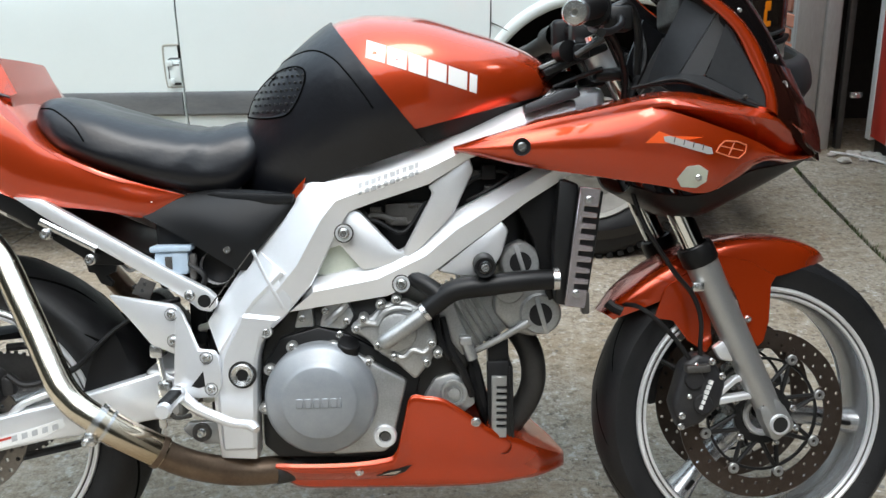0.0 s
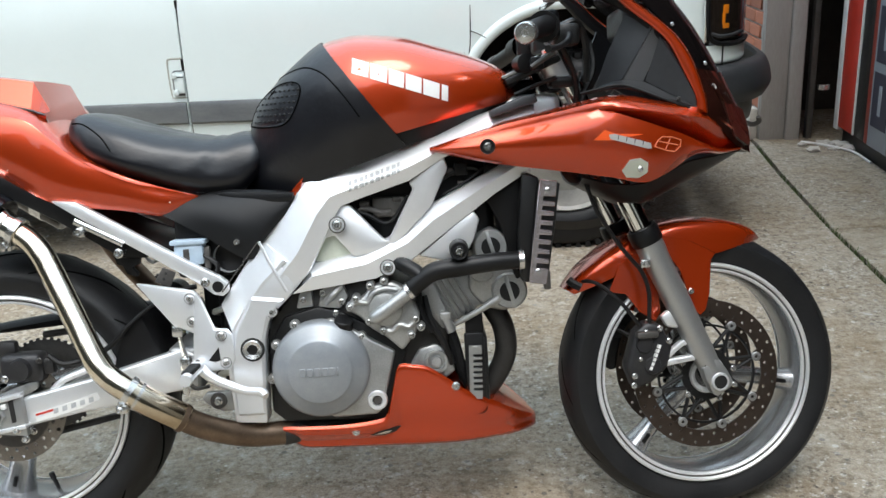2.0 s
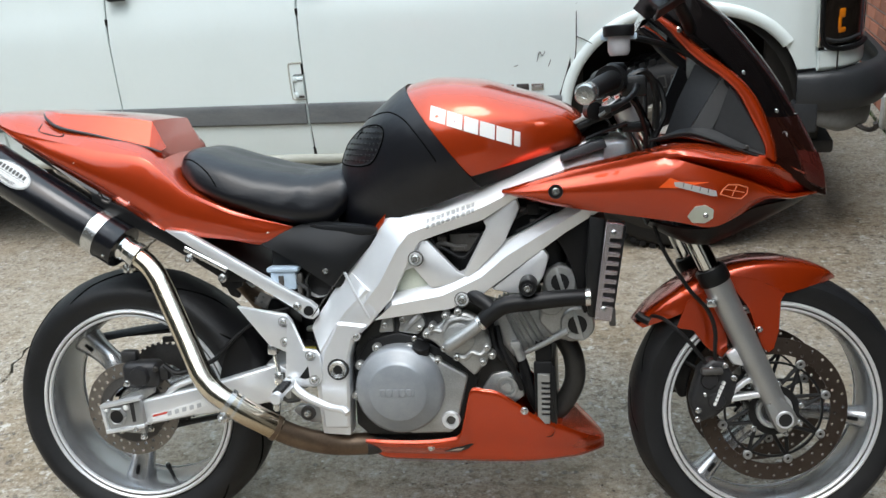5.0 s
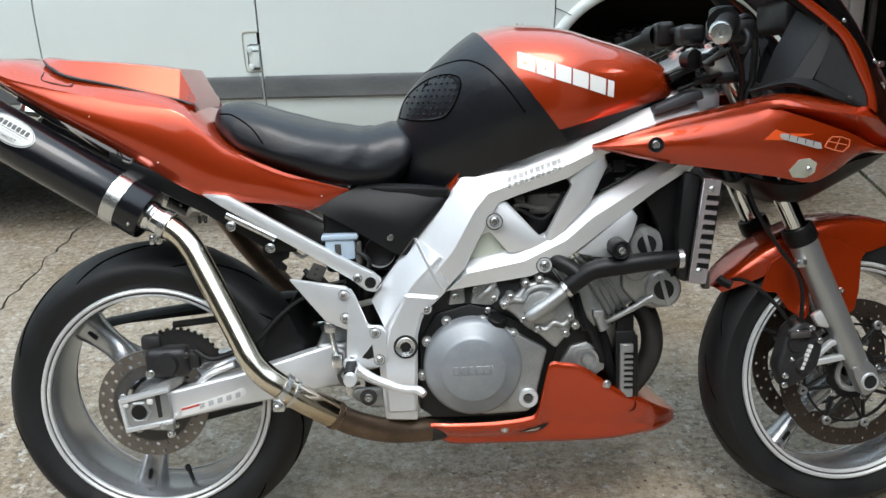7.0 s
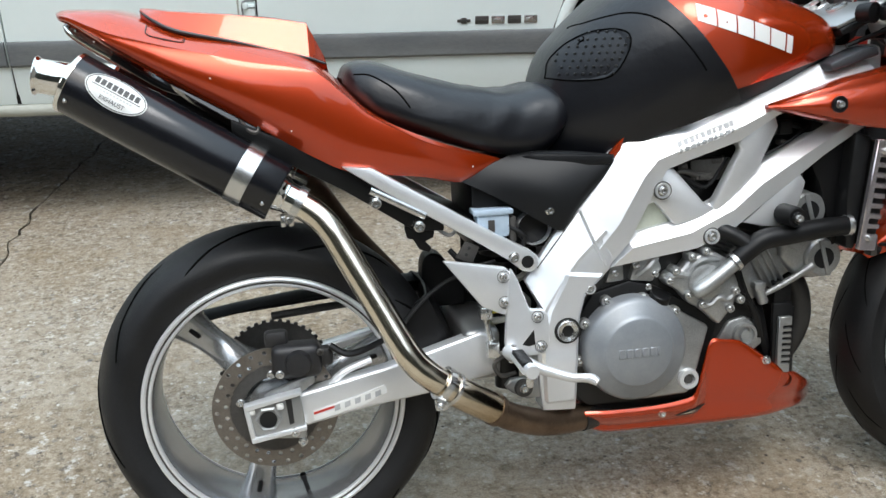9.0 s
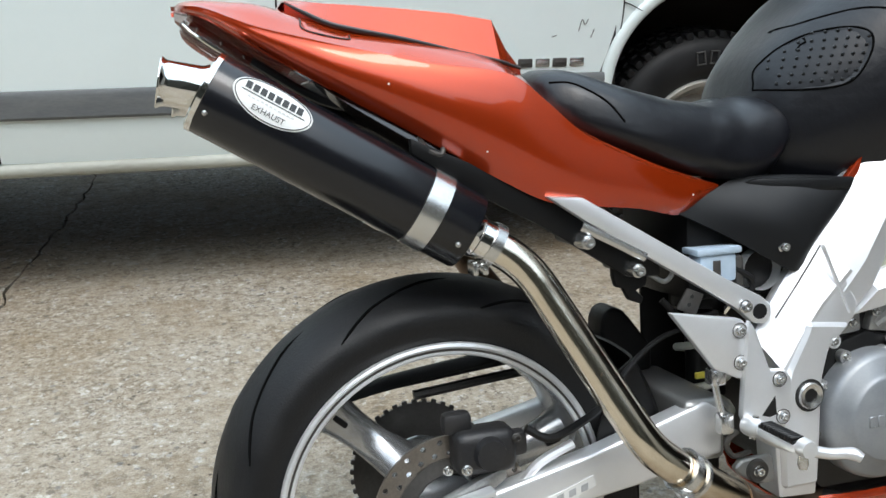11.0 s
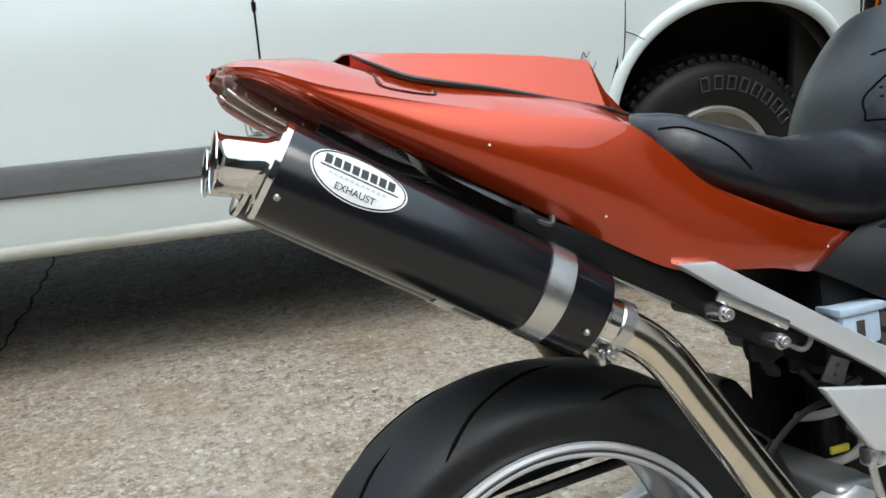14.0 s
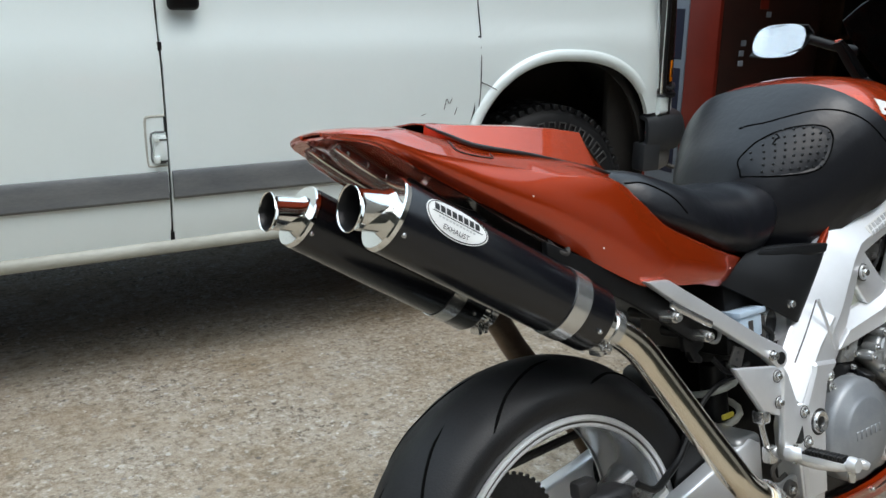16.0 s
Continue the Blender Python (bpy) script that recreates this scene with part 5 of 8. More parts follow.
def f_step():
    return prism([(0.514, 0.526), (0.585, 0.517), (0.572, 0.505), (0.548, 0.484), (0.536, 0.44), (0.528, 0.288), (0.47, 0.288), (0.466, 0.40), (0.480, 0.46), (0.508, 0.510)], -0.164, -0.150, 0.0055, 1)


def f_rail():
    return faceted([(0.612, 0.537), (0.628, 0.577), (0.734, 0.598), (0.829, 0.641), (0.878, 0.684), (1.006, 0.748), (1.06, 0.775)],
                   [(0.594, 0.524), (0.650, 0.531), (0.760, 0.545), (0.824, 0.572), (0.880, 0.612), (1.0, 0.697), (1.075, 0.742)], 0.42, -0.132, -0.154, -0.149, -0.112)


def f_web():
    return prism([(0.664, 0.628), (0.682, 0.672), (0.702, 0.694), (0.718, 0.690), (0.778, 0.622), (0.80, 0.615), (0.77, 0.598), (0.722, 0.590), (0.716, 0.594), (0.684, 0.634)], -0.142, -0.122, 0.004, 2)


def f_strut():
    return prism([(0.834, 0.728), (0.842, 0.716), (0.788, 0.618), (0.80, 0.606), (0.876, 0.680), (0.912, 0.752), (0.905, 0.775)], -0.144, -0.120, 0.005, 2)


def f_lug():
    return prism([(0.845, 0.585), (0.955, 0.668), (0.968, 0.650), (0.955, 0.610), (0.94, 0.585), (0.915, 0.572), (0.885, 0.575)], -0.146, -0.118, 0.005, 2)


spar = None
for nm, f in (("frame_spar", f_spar), ("frame_plate", f_plate), ("frame_flank", f_flank), ("frame_step", f_step), ("frame_rail", f_rail), ("frame_web", f_web), ("frame_strut", f_strut), ("engine_lug", f_lug)):
    right, left = both(nm, f, ALLOY, "silver painted cast aluminium", None, 14 if f in (f_spar, f_rail, f_flank, f_step) else 38)
    spar = right if f is f_spar else spar
part("weld_seam", tube([(0.540, -0.158, 0.632), (0.560, -0.159, 0.585), (0.578, -0.158, 0.548), (0.586, -0.157, 0.532)], 0.003, 6, 4), ALLOY, bike)
part("seam_line", tube([(0.538, -0.1555, 0.632), (0.500, -0.1585, 0.585), (0.462, -0.1585, 0.538)], 0.0012, 5, 3), DARK_STEEL, bike, "thin seam line in the casting")
part("steering_head", box(1.02, 1.14, -0.10, 0.10, 0.80, 0.885, 0.015, 3), ALLOY, bike)
part("cross_tube", lathe([(0.03, -0.12), (0.03, 0.12)], (0.47, 0, 0.60), (0, 1, 0), 20), ALLOY, bike)
SPAR_TREE = tree_of(spar)
sticker = part("frame_sticker", laid(SPAR_TREE, [(0.712, 0.736), (0.825, 0.772), (0.832, 0.752), (0.718, 0.716)], 0.0010, 0.002), WHITE_DECAL, spar, "white sticker with rows of grey bars")
for k in range(10):
    for r in range(2):
        x, z = 0.720 + k * 0.0105, 0.7290 + k * 0.0033 - r * 0.011
        w = 0.0055 + 0.003 * ((k * 7 + r * 3) % 3) / 2
        part("sticker_bar", laid(SPAR_TREE, [(x, z), (x + w, z + 0.0018), (x + w, z + 0.0098), (x, z + 0.008)], 0.0016, 0.001, 1), STICKER_GREY, spar)
for x, z in ((0.692, 0.655), (0.785, 0.566)):
    ringed(x, -0.152, z, 0.0135)
ringed(0.555, -0.160, 0.494, 0.010)
pv = part("pivot_nut", lathe([(0.0, -0.162), (0.010, -0.162), (0.0105, -0.168), (0.018, -0.1705), (0.0195, -0.168), (0.0195, -0.160)], (0.512, 0, 0.422), (0, 1, 0), 24), ZINC, bike, "large socket pivot nut")
part("pivot_socket", lathe([(0.0, -0.1655), (0.0112, -0.1655), (0.0112, -0.160)], (0.512, 0, 0.422), (0, 1, 0), 6), BLACK_METAL, pv)
part("pivot_ring", lathe([(0.0190, -0.1645), (0.0235, -0.1650), (0.0235, -0.160)], (0.512, 0, 0.422), (0, 1, 0), 32), BLACK_INK, pv)
part("small_tank", prism([(0.636, 0.582), (0.665, 0.635), (0.684, 0.638), (0.728, 0.590), (0.70, 0.578)], -0.125, -0.08, 0.004), PALE_TANK, bike, "pale translucent coolant bottle behind the frame")

# -- subframe
def sub_rail():
    return prism([(0.140, 0.732), (0.190, 0.727), (0.40, 0.597), (0.456, 0.566), (0.470, 0.553), (0.470, 0.536), (0.458, 0.526), (0.440, 0.530), (0.415, 0.552), (0.37, 0.582), (0.20, 0.690)], -0.140, -0.122, 0.004, 2)


both("subframe_rail", sub_rail, ALLOY, "silver subframe rail")
part("rail_hole", lathe([(0.0, -0.1415), (0.011, -0.1415), (0.011, -0.13)], (0.450, 0, 0.546), (0, 1, 0), 20), BLACK_METAL, bike, "dark round hole")
bolt(bike, 0.426, -0.141, 0.556, 0.009)
for x, z in ((0.193, 0.668), (0.264, 0.623)):
    st = part("standoff", lathe([(0.0, -0.142), (0.0095, -0.142), (0.0105, -0.118), (0.0, -0.118)], (x, 0, z), (0, 1, 0), 16), ZINC, bike, "bare spacer with a bright bolt on a black tube")
    part("spacer_tube", lathe([(0.0085, -0.119), (0.0085, -0.05), (0.0, -0.05)], (x, 0, z), (0, 1, 0), 14), BLACK_METAL, st)
    bolt(st, x, -0.142, z, 0.009, ZINC)
part("rail_strap", tube([(0.185, -0.143, 0.690), (0.225, -0.143, 0.668), (0.275, -0.143, 0.640)], 0.006, 8, 3, squash=0.4), ZINC, bike)
part("lower_strap", prism([(-0.03, 0.818), (0.05, 0.780), (0.14, 0.732), (0.21, 0.690), (0.31, 0.630), (0.31, 0.608), (0.26, 0.611), (0.193, 0.656), (0.139, 0.692), (0.086, 0.722), (0.03, 0.757), (-0.03, 0.798)], -0.118, -0.105, 0.003), BLACK_PLASTIC, bike, "black under-seat bracket")

# -- rider's foot peg and hanger
hang = part("peg_hanger", merge(prism([(0.297, 0.565), (0.405, 0.545), (0.418, 0.53), (0.420, 0.485), (0.402, 0.460), (0.362, 0.479)], -0.166, -0.150, 0.004),
                                prism([(0.402, 0.463), (0.412, 0.545), (0.422, 0.528), (0.443, 0.470), (0.468, 0.467), (0.476, 0.455), (0.478, 0.405), (0.466, 0.386), (0.436, 0.386), (0.405, 0.390), (0.398, 0.410)], -0.174, -0.160, 0.004)), ALLOY, bike, "silver rider's peg hanger")
part("hanger_window", prism([(0.428, 0.408), (0.449, 0.433), (0.451, 0.407), (0.440, 0.404)], -0.1748, -0.1730, 0), BLACK_METAL, hang, "dark triangular opening")
for x, z, r in ((0.400, 0.530, 0.0066), (0.401, 0.485, 0.0066), (0.456, 0.456, 0.0066), (0.461, 0.402, 0.0066)):
    hr = part("boss_rim", lathe([(r * 1.5, -0.0008), (r * 1.62, -0.0014), (r * 1.62, 0.004)], (x, -0.1665 if x < 0.41 else -0.1745, z), (0, 1, 0), 24), DARK_STEEL, hang)
    bolt(hr, x, -0.167 if x < 0.41 else -0.175, z, r)
peg = part("foot_peg", merge(tube([(0.404, -0.172, 0.398), (0.407, -0.186, 0.398), (0.410, -0.200, 0.399)], [0.013, 0.014, 0.011], 12, 4), prism([(0.400, 0.392), (0.421, 0.394), (0.419, 0.406), (0.402, 0.405)], -0.280, -0.196, 0.003),
                             lathe([(0, -0.012), (0.011, -0.011), (0.0125, -0.004), (0.0125, 0.004), (0, 0.005)], (0.413, -0.284, 0.401), (0, 1, 0), 16)), ALLOY, bike, "folding foot peg with a ribbed black rubber")
part("peg_rubber", merge(*[box(0.401, 0.420, -0.274 + k * 0.0062, -0.2695 + k * 0.0062, 0.404, 0.4125, 0.0012, 1) for k in range(11)], box(0.402, 0.419, -0.276, -0.202, 0.403, 0.408, 0.001)), HOSE, peg, "ribbed black rubber")
part("peg_pin", lathe([(0, -0.016), (0.0045, -0.016), (0.0045, 0.016), (0, 0.016)], (0.407, -0.186, 0.398), (0.2, 0, 1), 12), ZINC, peg)
part("peg_feeler", lathe([(0, -0.012), (0.005, -0.012), (0.007, -0.006), (0.0055, 0.010), (0, 0.010)], (0.411, -0.283, 0.385), (0, 0, 1), 12), ZINC, peg)
part("brake_pedal", tube([(0.408, -0.172, 0.398), (0.420, -0.184, 0.388), (0.444, -0.196, 0.374), (0.475, -0.204, 0.362), (0.503, -0.212, 0.354), (0.524, -0.218, 0.353), (0.536, -0.224, 0.352), (0.544, -0.231, 0.347)], [0.011, 0.011, 0.010, 0.009, 0.008, 0.008, 0.009, 0.007], 10, 5), ALLOY, bike, "silver brake pedal")
part("pedal_spring", tube([(0.395, -0.165, 0.388 + 0.0), (0.380, -0.160, 0.372), (0.392, -0.158, 0.350), (0.420, -0.156, 0.352)], 0.004, 8, 4), DARK_STEEL, bike)
part("pedal_link", merge(tube([(0.368, -0.150, 0.470), (0.372, -0.152, 0.44), (0.380, -0.155, 0.40)], 0.005, 8, 3), box(0.358, 0.380, -0.165, -0.142, 0.455, 0.478, 0.004), box(0.368, 0.390, -0.168, -0.148, 0.385, 0.415, 0.005)), ZINC, bike)
bracket = part("lower_bracket", prism([(0.400, 0.325), (0.412, 0.338), (0.46, 0.338), (0.468, 0.298), (0.44, 0.297), (0.412, 0.312)], -0.150, -0.136, 0.004), FORK_GREY, bike)
part("bracket_bush", lathe([(0, -0.152), (0.008, -0.152), (0.009, -0.157), (0.015, -0.157), (0.017, -0.150)], (0.434, 0, 0.320), (0, 1, 0), 20), DARK_STEEL, bracket)
bolt(bracket, 0.434, -0.154, 0.320, 0.008)

# -- shock absorber and the dark middle of the machine
coil = [(0.445 + 0.040 * math.cos(a), 0.0 + 0.040 * math.sin(a), 0.30 + 0.0108 * a) for a in [k * math.pi / 6 for k in range(0, 44)]]
part("shock_spring", tube(coil, 0.0065, 8, 1), SPRING, bike, "cream coil spring")
part("shock_body", merge(lathe([(0.024, 0.27), (0.024, 0.52), (0, 0.52)], (0.44, 0, 0), (0, 0, 1), 20), lathe([(0.046, 0.535), (0.046, 0.55), (0.03, 0.58), (0, 0.58)], (0.44, 0, 0), (0, 0, 1), 24)), BLACK_METAL, bike)
part("spring_sticker", box(0.402, 0.432, -0.049, -0.043, 0.430, 0.440, 0.002), YELLOW, bike, "yellow mark on the shock")
part("shock_tunnel", box(0.37, 0.52, 0.055, 0.065, 0.36, 0.66, 0.004), BLACK_PLASTIC, bike, "black far side of the shock tunnel")
rows = []
for ang, drop in ((33, 0.03), (29, 0.06), (23, 0.09), (15, 0.11), (5, 0.115)):
    ca, sa = math.cos(radians(ang)), math.sin(radians(ang))
    rows.append(mirrored([(RX + (0.332 - drop) * ca, -0.096, RZ + (0.332 - drop) * sa), (RX + (0.332 - drop * 0.4) * ca, -0.096, RZ + (0.332 - drop * 0.4) * sa), (RX + 0.332 * ca, -0.084, RZ + 0.332 * sa), (RX + 0.338 * ca, 0, RZ + 0.338 * sa)]))
hug = part("rear_mudguard", surface(rows, 4, 3, 0.004), BLACK_PLASTIC, bike, "black inner mudguard hugging the rear tyre")
part("mudguard_tongue", prism([(0.285, 0.430), (0.289, 0.515), (0.296, 0.531), (0.310, 0.537), (0.326, 0.531), (0.340, 0.513), (0.372, 0.470), (0.372, 0.430)], 0.030, 0.085, 0.006, 3), BLACK_PLASTIC, hug)
part("strap_hook", prism([(0.243, 0.630), (0.243, 0.612), (0.247, 0.597), (0.257, 0.595), (0.266, 0.577), (0.284, 0.570), (0.288, 0.578), (0.277, 0.590), (0.292, 0.596), (0.297, 0.620), (0.290, 0.640)], -0.110, -0.098, 0.002), BLACK_PLASTIC, bike, "black hooked bracket end")
part("hose_loop", tube([(0.300, -0.10, 0.610), (0.318, -0.11, 0.598), (0.330, -0.112, 0.606), (0.332, -0.11, 0.622)], 0.0035, 8, 5), CAST, bike)
part("under_tray", surface([[(0.06, -0.095, 0.779), (0.06, 0, 0.784), (0.06, 0.095, 0.779)], [(0.15, -0.105, 0.722), (0.15, 0, 0.727), (0.15, 0.105, 0.722)], [(0.26, -0.11, 0.664), (0.26, 0, 0.668), (0.26, 0.11, 0.664)], [(0.37, -0.11, 0.618), (0.37, 0, 0.622), (0.37, 0.11, 0.618)]], 4, 4, 0.006), BLACK_PLASTIC, bike, "black under-tail tray")
part("battery_box", box(0.362, 0.52, -0.10, 0.10, 0.56, 0.72, 0.01), BLACK_PLASTIC, bike)
part("air_box", box(0.60, 1.0, -0.095, 0.095, 0.58, 0.80, 0.02, 3), BLACK_PLASTIC, bike, "black air box between the frame spars")
part("throttle_body", merge(lathe([(0.03, -0.10), (0.03, -0.06), (0, -0.06)], (0.70, 0, 0.66), (0, 1, 0), 20), box(0.76, 0.84, -0.115, -0.09, 0.66, 0.70, 0.006), tube([(0.70, -0.11, 0.64), (0.74, -0.115, 0.68), (0.80, -0.11, 0.665), (0.83, -0.105, 0.70)], 0.006, 8, 4)), DARK_STEEL, bike)
for cx, cz, w, h in ((0.735, 0.683, 0.020, 0.012), (0.770, 0.662, 0.028, 0.014), (0.800, 0.690, 0.018, 0.010), (0.905, 0.735, 0.020, 0.016), (0.93, 0.715, 0.014, 0.010)):
    part("wiring_plug", merge(box(cx, cx + w, -0.118, -0.098, cz, cz + h, 0.003), box(cx + w * 0.2, cx + w * 0.8, -0.121, -0.117, cz + h * 0.25, cz + h * 0.75, 0.001)), DARK_STEEL, bike)
for pts, r in (([(0.705, -0.112, 0.66), (0.74, -0.118, 0.672), (0.79, -0.116, 0.650), (0.83, -0.112, 0.70)], 0.004), ([(0.72, -0.116, 0.69), (0.75, -0.12, 0.645), (0.775, -0.118, 0.622)], 0.005), ([(0.87, -0.112, 0.69), (0.90, -0.118, 0.73), (0.95, -0.114, 0.75), (0.99, -0.110, 0.735)], 0.005), ([(0.90, -0.118, 0.70), (0.95, -0.120, 0.725), (1.0, -0.115, 0.76)], 0.003)):
    part("wiring_loom", tube(pts, r, 8, 5), HOSE, bike, "black wiring loom")
lathed = part("throttle_link", lathe([(0, -0.118), (0.012, -0.118), (0.014, -0.112), (0.014, -0.10)], (0.722, 0, 0.664), (0, 1, 0), 18), FORK_GREY, bike)
bolt(lathed, 0.722, -0.119, 0.664, 0.005)
part("connector", box(0.925, 0.950, -0.125, -0.105, 0.735, 0.760, 0.003), BLACK_PLASTIC, bike)
part("fluid_reservoir", merge(box(0.366, 0.424, -0.128, -0.092, 0.590, 0.632, 0.006), box(0.360, 0.430, -0.132, -0.088, 0.630, 0.640, 0.003)), BLUE_WHITE, bike, "pale blue-grey fluid reservoir")
part("reservoir_label", box(0.385, 0.397, -0.1295, -0.128, 0.600, 0.622, 0.001), DARK_STEEL, bike)
part("reservoir_bracket", box(0.424, 0.436, -0.125, -0.112, 0.580, 0.625, 0.003), DARK_STEEL, bike)
part("loom_bracket", prism([(0.343, 0.589), (0.368, 0.578), (0.354, 0.549), (0.325, 0.562)], -0.132, -0.128, 0.001), DARK_STEEL, bike, "drilled steel bracket plate")
for x, z in ((0.349, 0.577), (0.344, 0.566)):
    part("bracket_hole", lathe([(0, -0.1326), (0.003, -0.1326), (0.003, -0.130)], (x, 0, z), (0, 1, 0), 10), BLACK_INK, bike)
for k, (a, b, c) in enumerate((((0.42, -0.12, 0.61), (0.45, -0.125, 0.585), (0.43, -0.12, 0.55)), ((0.32, -0.10, 0.57), (0.35, -0.11, 0.54), (0.40, -0.11, 0.545)))):
    part("small_hose", tube([a, b, c], 0.005, 8, 5), HOSE, bike)

# -- engine
part("crankcase", merge(prism([(0.53, 0.275), (0.53, 0.46), (0.60, 0.53), (0.74, 0.54), (0.86, 0.50), (0.90, 0.42), (0.86, 0.32), (0.80, 0.25), (0.60, 0.235)], -0.115, 0.115, 0.012, 2)), CASE_BLACK, bike, "dark crankcase")
part("clutch_gasket", prism([(0.535, 0.285), (0.538, 0.42), (0.572, 0.475), (0.64, 0.492), (0.688, 0.478), (0.755, 0.440), (0.812, 0.402), (0.772, 0.268), (0.755, 0.256), (0.56, 0.262)], -0.128, -0.112, 0.004), BLACK_METAL, bike, "black edge band of the engine cover")
part("side_cover", prism([(0.600, 0.30), (0.60, 0.45), (0.665, 0.470), (0.728, 0.432), (0.788, 0.396), (0.757, 0.280), (0.745, 0.270), (0.66, 0.268)], -0.142, -0.118, 0.006, 3), CAST, bike, "silver engine side cover")
cl = part("clutch_cover", lathe([(0.0, -0.177), (0.060, -0.177), (0.064, -0.1745), (0.068, -0.170), (0.088, -0.165), (0.0945, -0.158), (0.0965, -0.148), (0.0965, -0.118)], (0.6405, 0, 0.372), (0, 1, 0), 72), COVER_GREY, bike, "round grey clutch cover with raised lettering bars")
for k, w in enumerate((0.0115, 0.0115, 0.0115, 0.0115, 0.0115, 0.004)):
    x = 0.6015 + k * 0.0145
    part("raised_bar", merge(box(x, x + w, -0.1790, -0.1765, 0.3635, 0.3805, 0.0012, 1)), COVER_GREY, cl)
for a in (35, 75, 118, 150, 190, 232, 275, 318):
    x, z = 0.6405 + 0.1005 * math.cos(radians(a)), 0.372 + 0.1005 * math.sin(radians(a))
    if a in (118, 150, 190, 35):
        part("cover_lug", lathe([(0, -0.140), (0.010, -0.140), (0.010, -0.118)], (x, 0, z), (0, 1, 0), 14), CAST, cl)
        bolt(cl, x, -0.140, z, 0.0055)
sw = part("sight_ring", lathe([(0.0095, -0.144), (0.011, -0.150), (0.018, -0.150), (0.020, -0.146), (0.020, -0.138)], (0.747, 0, 0.300), (0, 1, 0), 28), ALLOY, bike, "bolt in a deep silver ring")
part("sight_bolt", lathe([(0, -0.147), (0.009, -0.147), (0.0095, -0.142)], (0.747, 0, 0.300), (0, 1, 0), 6), DARK_STEEL, sw)
part("oil_filler", merge(lathe([(0.019, -0.02), (0.019, 0.018), (0.017, 0.020), (0, 0.020)], (0.688, -0.140, 0.450), (0.2, -0.35, 0.9), 22)), BLACK_PLASTIC, bike, "black oil filler cap")
part("filler_neck", lathe([(0.022, -0.03), (0.022, 0.0), (0.0, 0.0)], (0.686, -0.136, 0.440), (0.2, -0.35, 0.9), 22), CAST, bike)
pump = part("water_pump", merge(prism([(0.697, 0.486), (0.706, 0.505), (0.73, 0.508), (0.748, 0.530), (0.79, 0.538), (0.822, 0.520), (0.842, 0.470), (0.832, 0.432), (0.803, 0.398), (0.770, 0.430), (0.745, 0.445), (0.725, 0.470)], -0.150, -0.115, 0.007, 3),
                                lathe([(0.0, -0.157), (0.024, -0.1565), (0.032, -0.154), (0.036, -0.145)], (0.775, 0, 0.484), (0, 1, 0), 36),
                                tube([(0.700, -0.149, 0.492), (0.722, -0.151, 0.502), (0.740, -0.151, 0.500), (0.752, -0.151, 0.518), (0.775, -0.151, 0.526), (0.80, -0.150, 0.522)], 0.0055, 8, 4),
                                tube([(0.765, -0.149, 0.445), (0.785, -0.151, 0.440), (0.80, -0.151, 0.452), (0.818, -0.151, 0.447), (0.832, -0.149, 0.458)], 0.0055, 8, 4)), CAST, bike, "cast alloy water pump")
for x, z in ((0.706, 0.492), (0.718, 0.508), (0.748, 0.532), (0.775, 0.540), (0.742, 0.462), (0.832, 0.462), (0.768, 0.442), (0.822, 0.430), (0.842, 0.445)):
    part("pump_lug", lathe([(0, -0.156), (0.008, -0.156), (0.009, -0.13)], (x, 0, z), (0, 1, 0), 14), CAST, pump)
    bolt(pump, x, -0.156, z, 0.005)
part("pump_outlet", tube([(0.7485, -0.163, 0.466), (0.7505, -0.164, 0.4675), (0.755, -0.165, 0.471), (0.785, -0.167, 0.491), (0.826, -0.165, 0.520)], [0.004, 0.0095, 0.0135, 0.0138, 0.0135], 16, 4), CAST, pump, "silver outlet pipe")
part("hose_clip", lathe([(0.016, -0.004), (0.018, -0.004), (0.018, 0.004), (0.016, 0.004)], (0.824, -0.165, 0.5195), (0.8, 0, 0.55), 20, True), ZINC, bike, "bright hose clip")
part("coolant_hose", tube([(0.822, -0.165, 0.518), (0.845, -0.167, 0.537), (0.876, -0.168, 0.556), (0.93, -0.168, 0.562), (0.99, -0.165, 0.567), (1.042, -0.158, 0.567)], [0.017, 0.0175, 0.0185, 0.0185, 0.018, 0.017], 16, 6), HOSE, bike, "black coolant hose")
part("hose_branch", tube([(0.85, -0.166, 0.545), (0.835, -0.158, 0.558), (0.81, -0.145, 0.572), (0.79, -0.12, 0.58)], 0.015, 12, 5), HOSE, bike)
part("hose_clip", lathe([(0.018, -0.005), (0.0195, -0.005), (0.0195, 0.005), (0.018, 0.005)], (1.044, -0.158, 0.567), (1, 0, 0), 20, True), ZINC, bike, "bright hose clip")
ax = Vector((0.88, 0, 0.47)).normalized()
perp = Vector((-ax.z, 0, ax.x))
fins = []
for k in range(8):
    c = Vector((0.855, 0, 0.462)) + ax * (0.012 * k)
    fins.append(prism([((c + perp * u + ax * v).x, (c + perp * u + ax * v).z) for u, v in ((-0.052, -0.0025), (0.055, -0.0025), (0.055, 0.0025), (-0.052, 0.0025))], -0.108, 0.108, 0.002, 1))
cyl = part("front_cylinder", merge(prism([((Vector((0.83, 0, 0.45)) + perp * u + ax * v).x, (Vector((0.83, 0, 0.45)) + perp * u + ax * v).z) for u, v in ((-0.045, 0), (0.048, 0), (0.048, 0.14), (-0.045, 0.14))], -0.10, 0.10, 0.006)), CAST, bike, "finned alloy front cylinder")
for f in fins:
    part("fin", f, CAST, cyl)
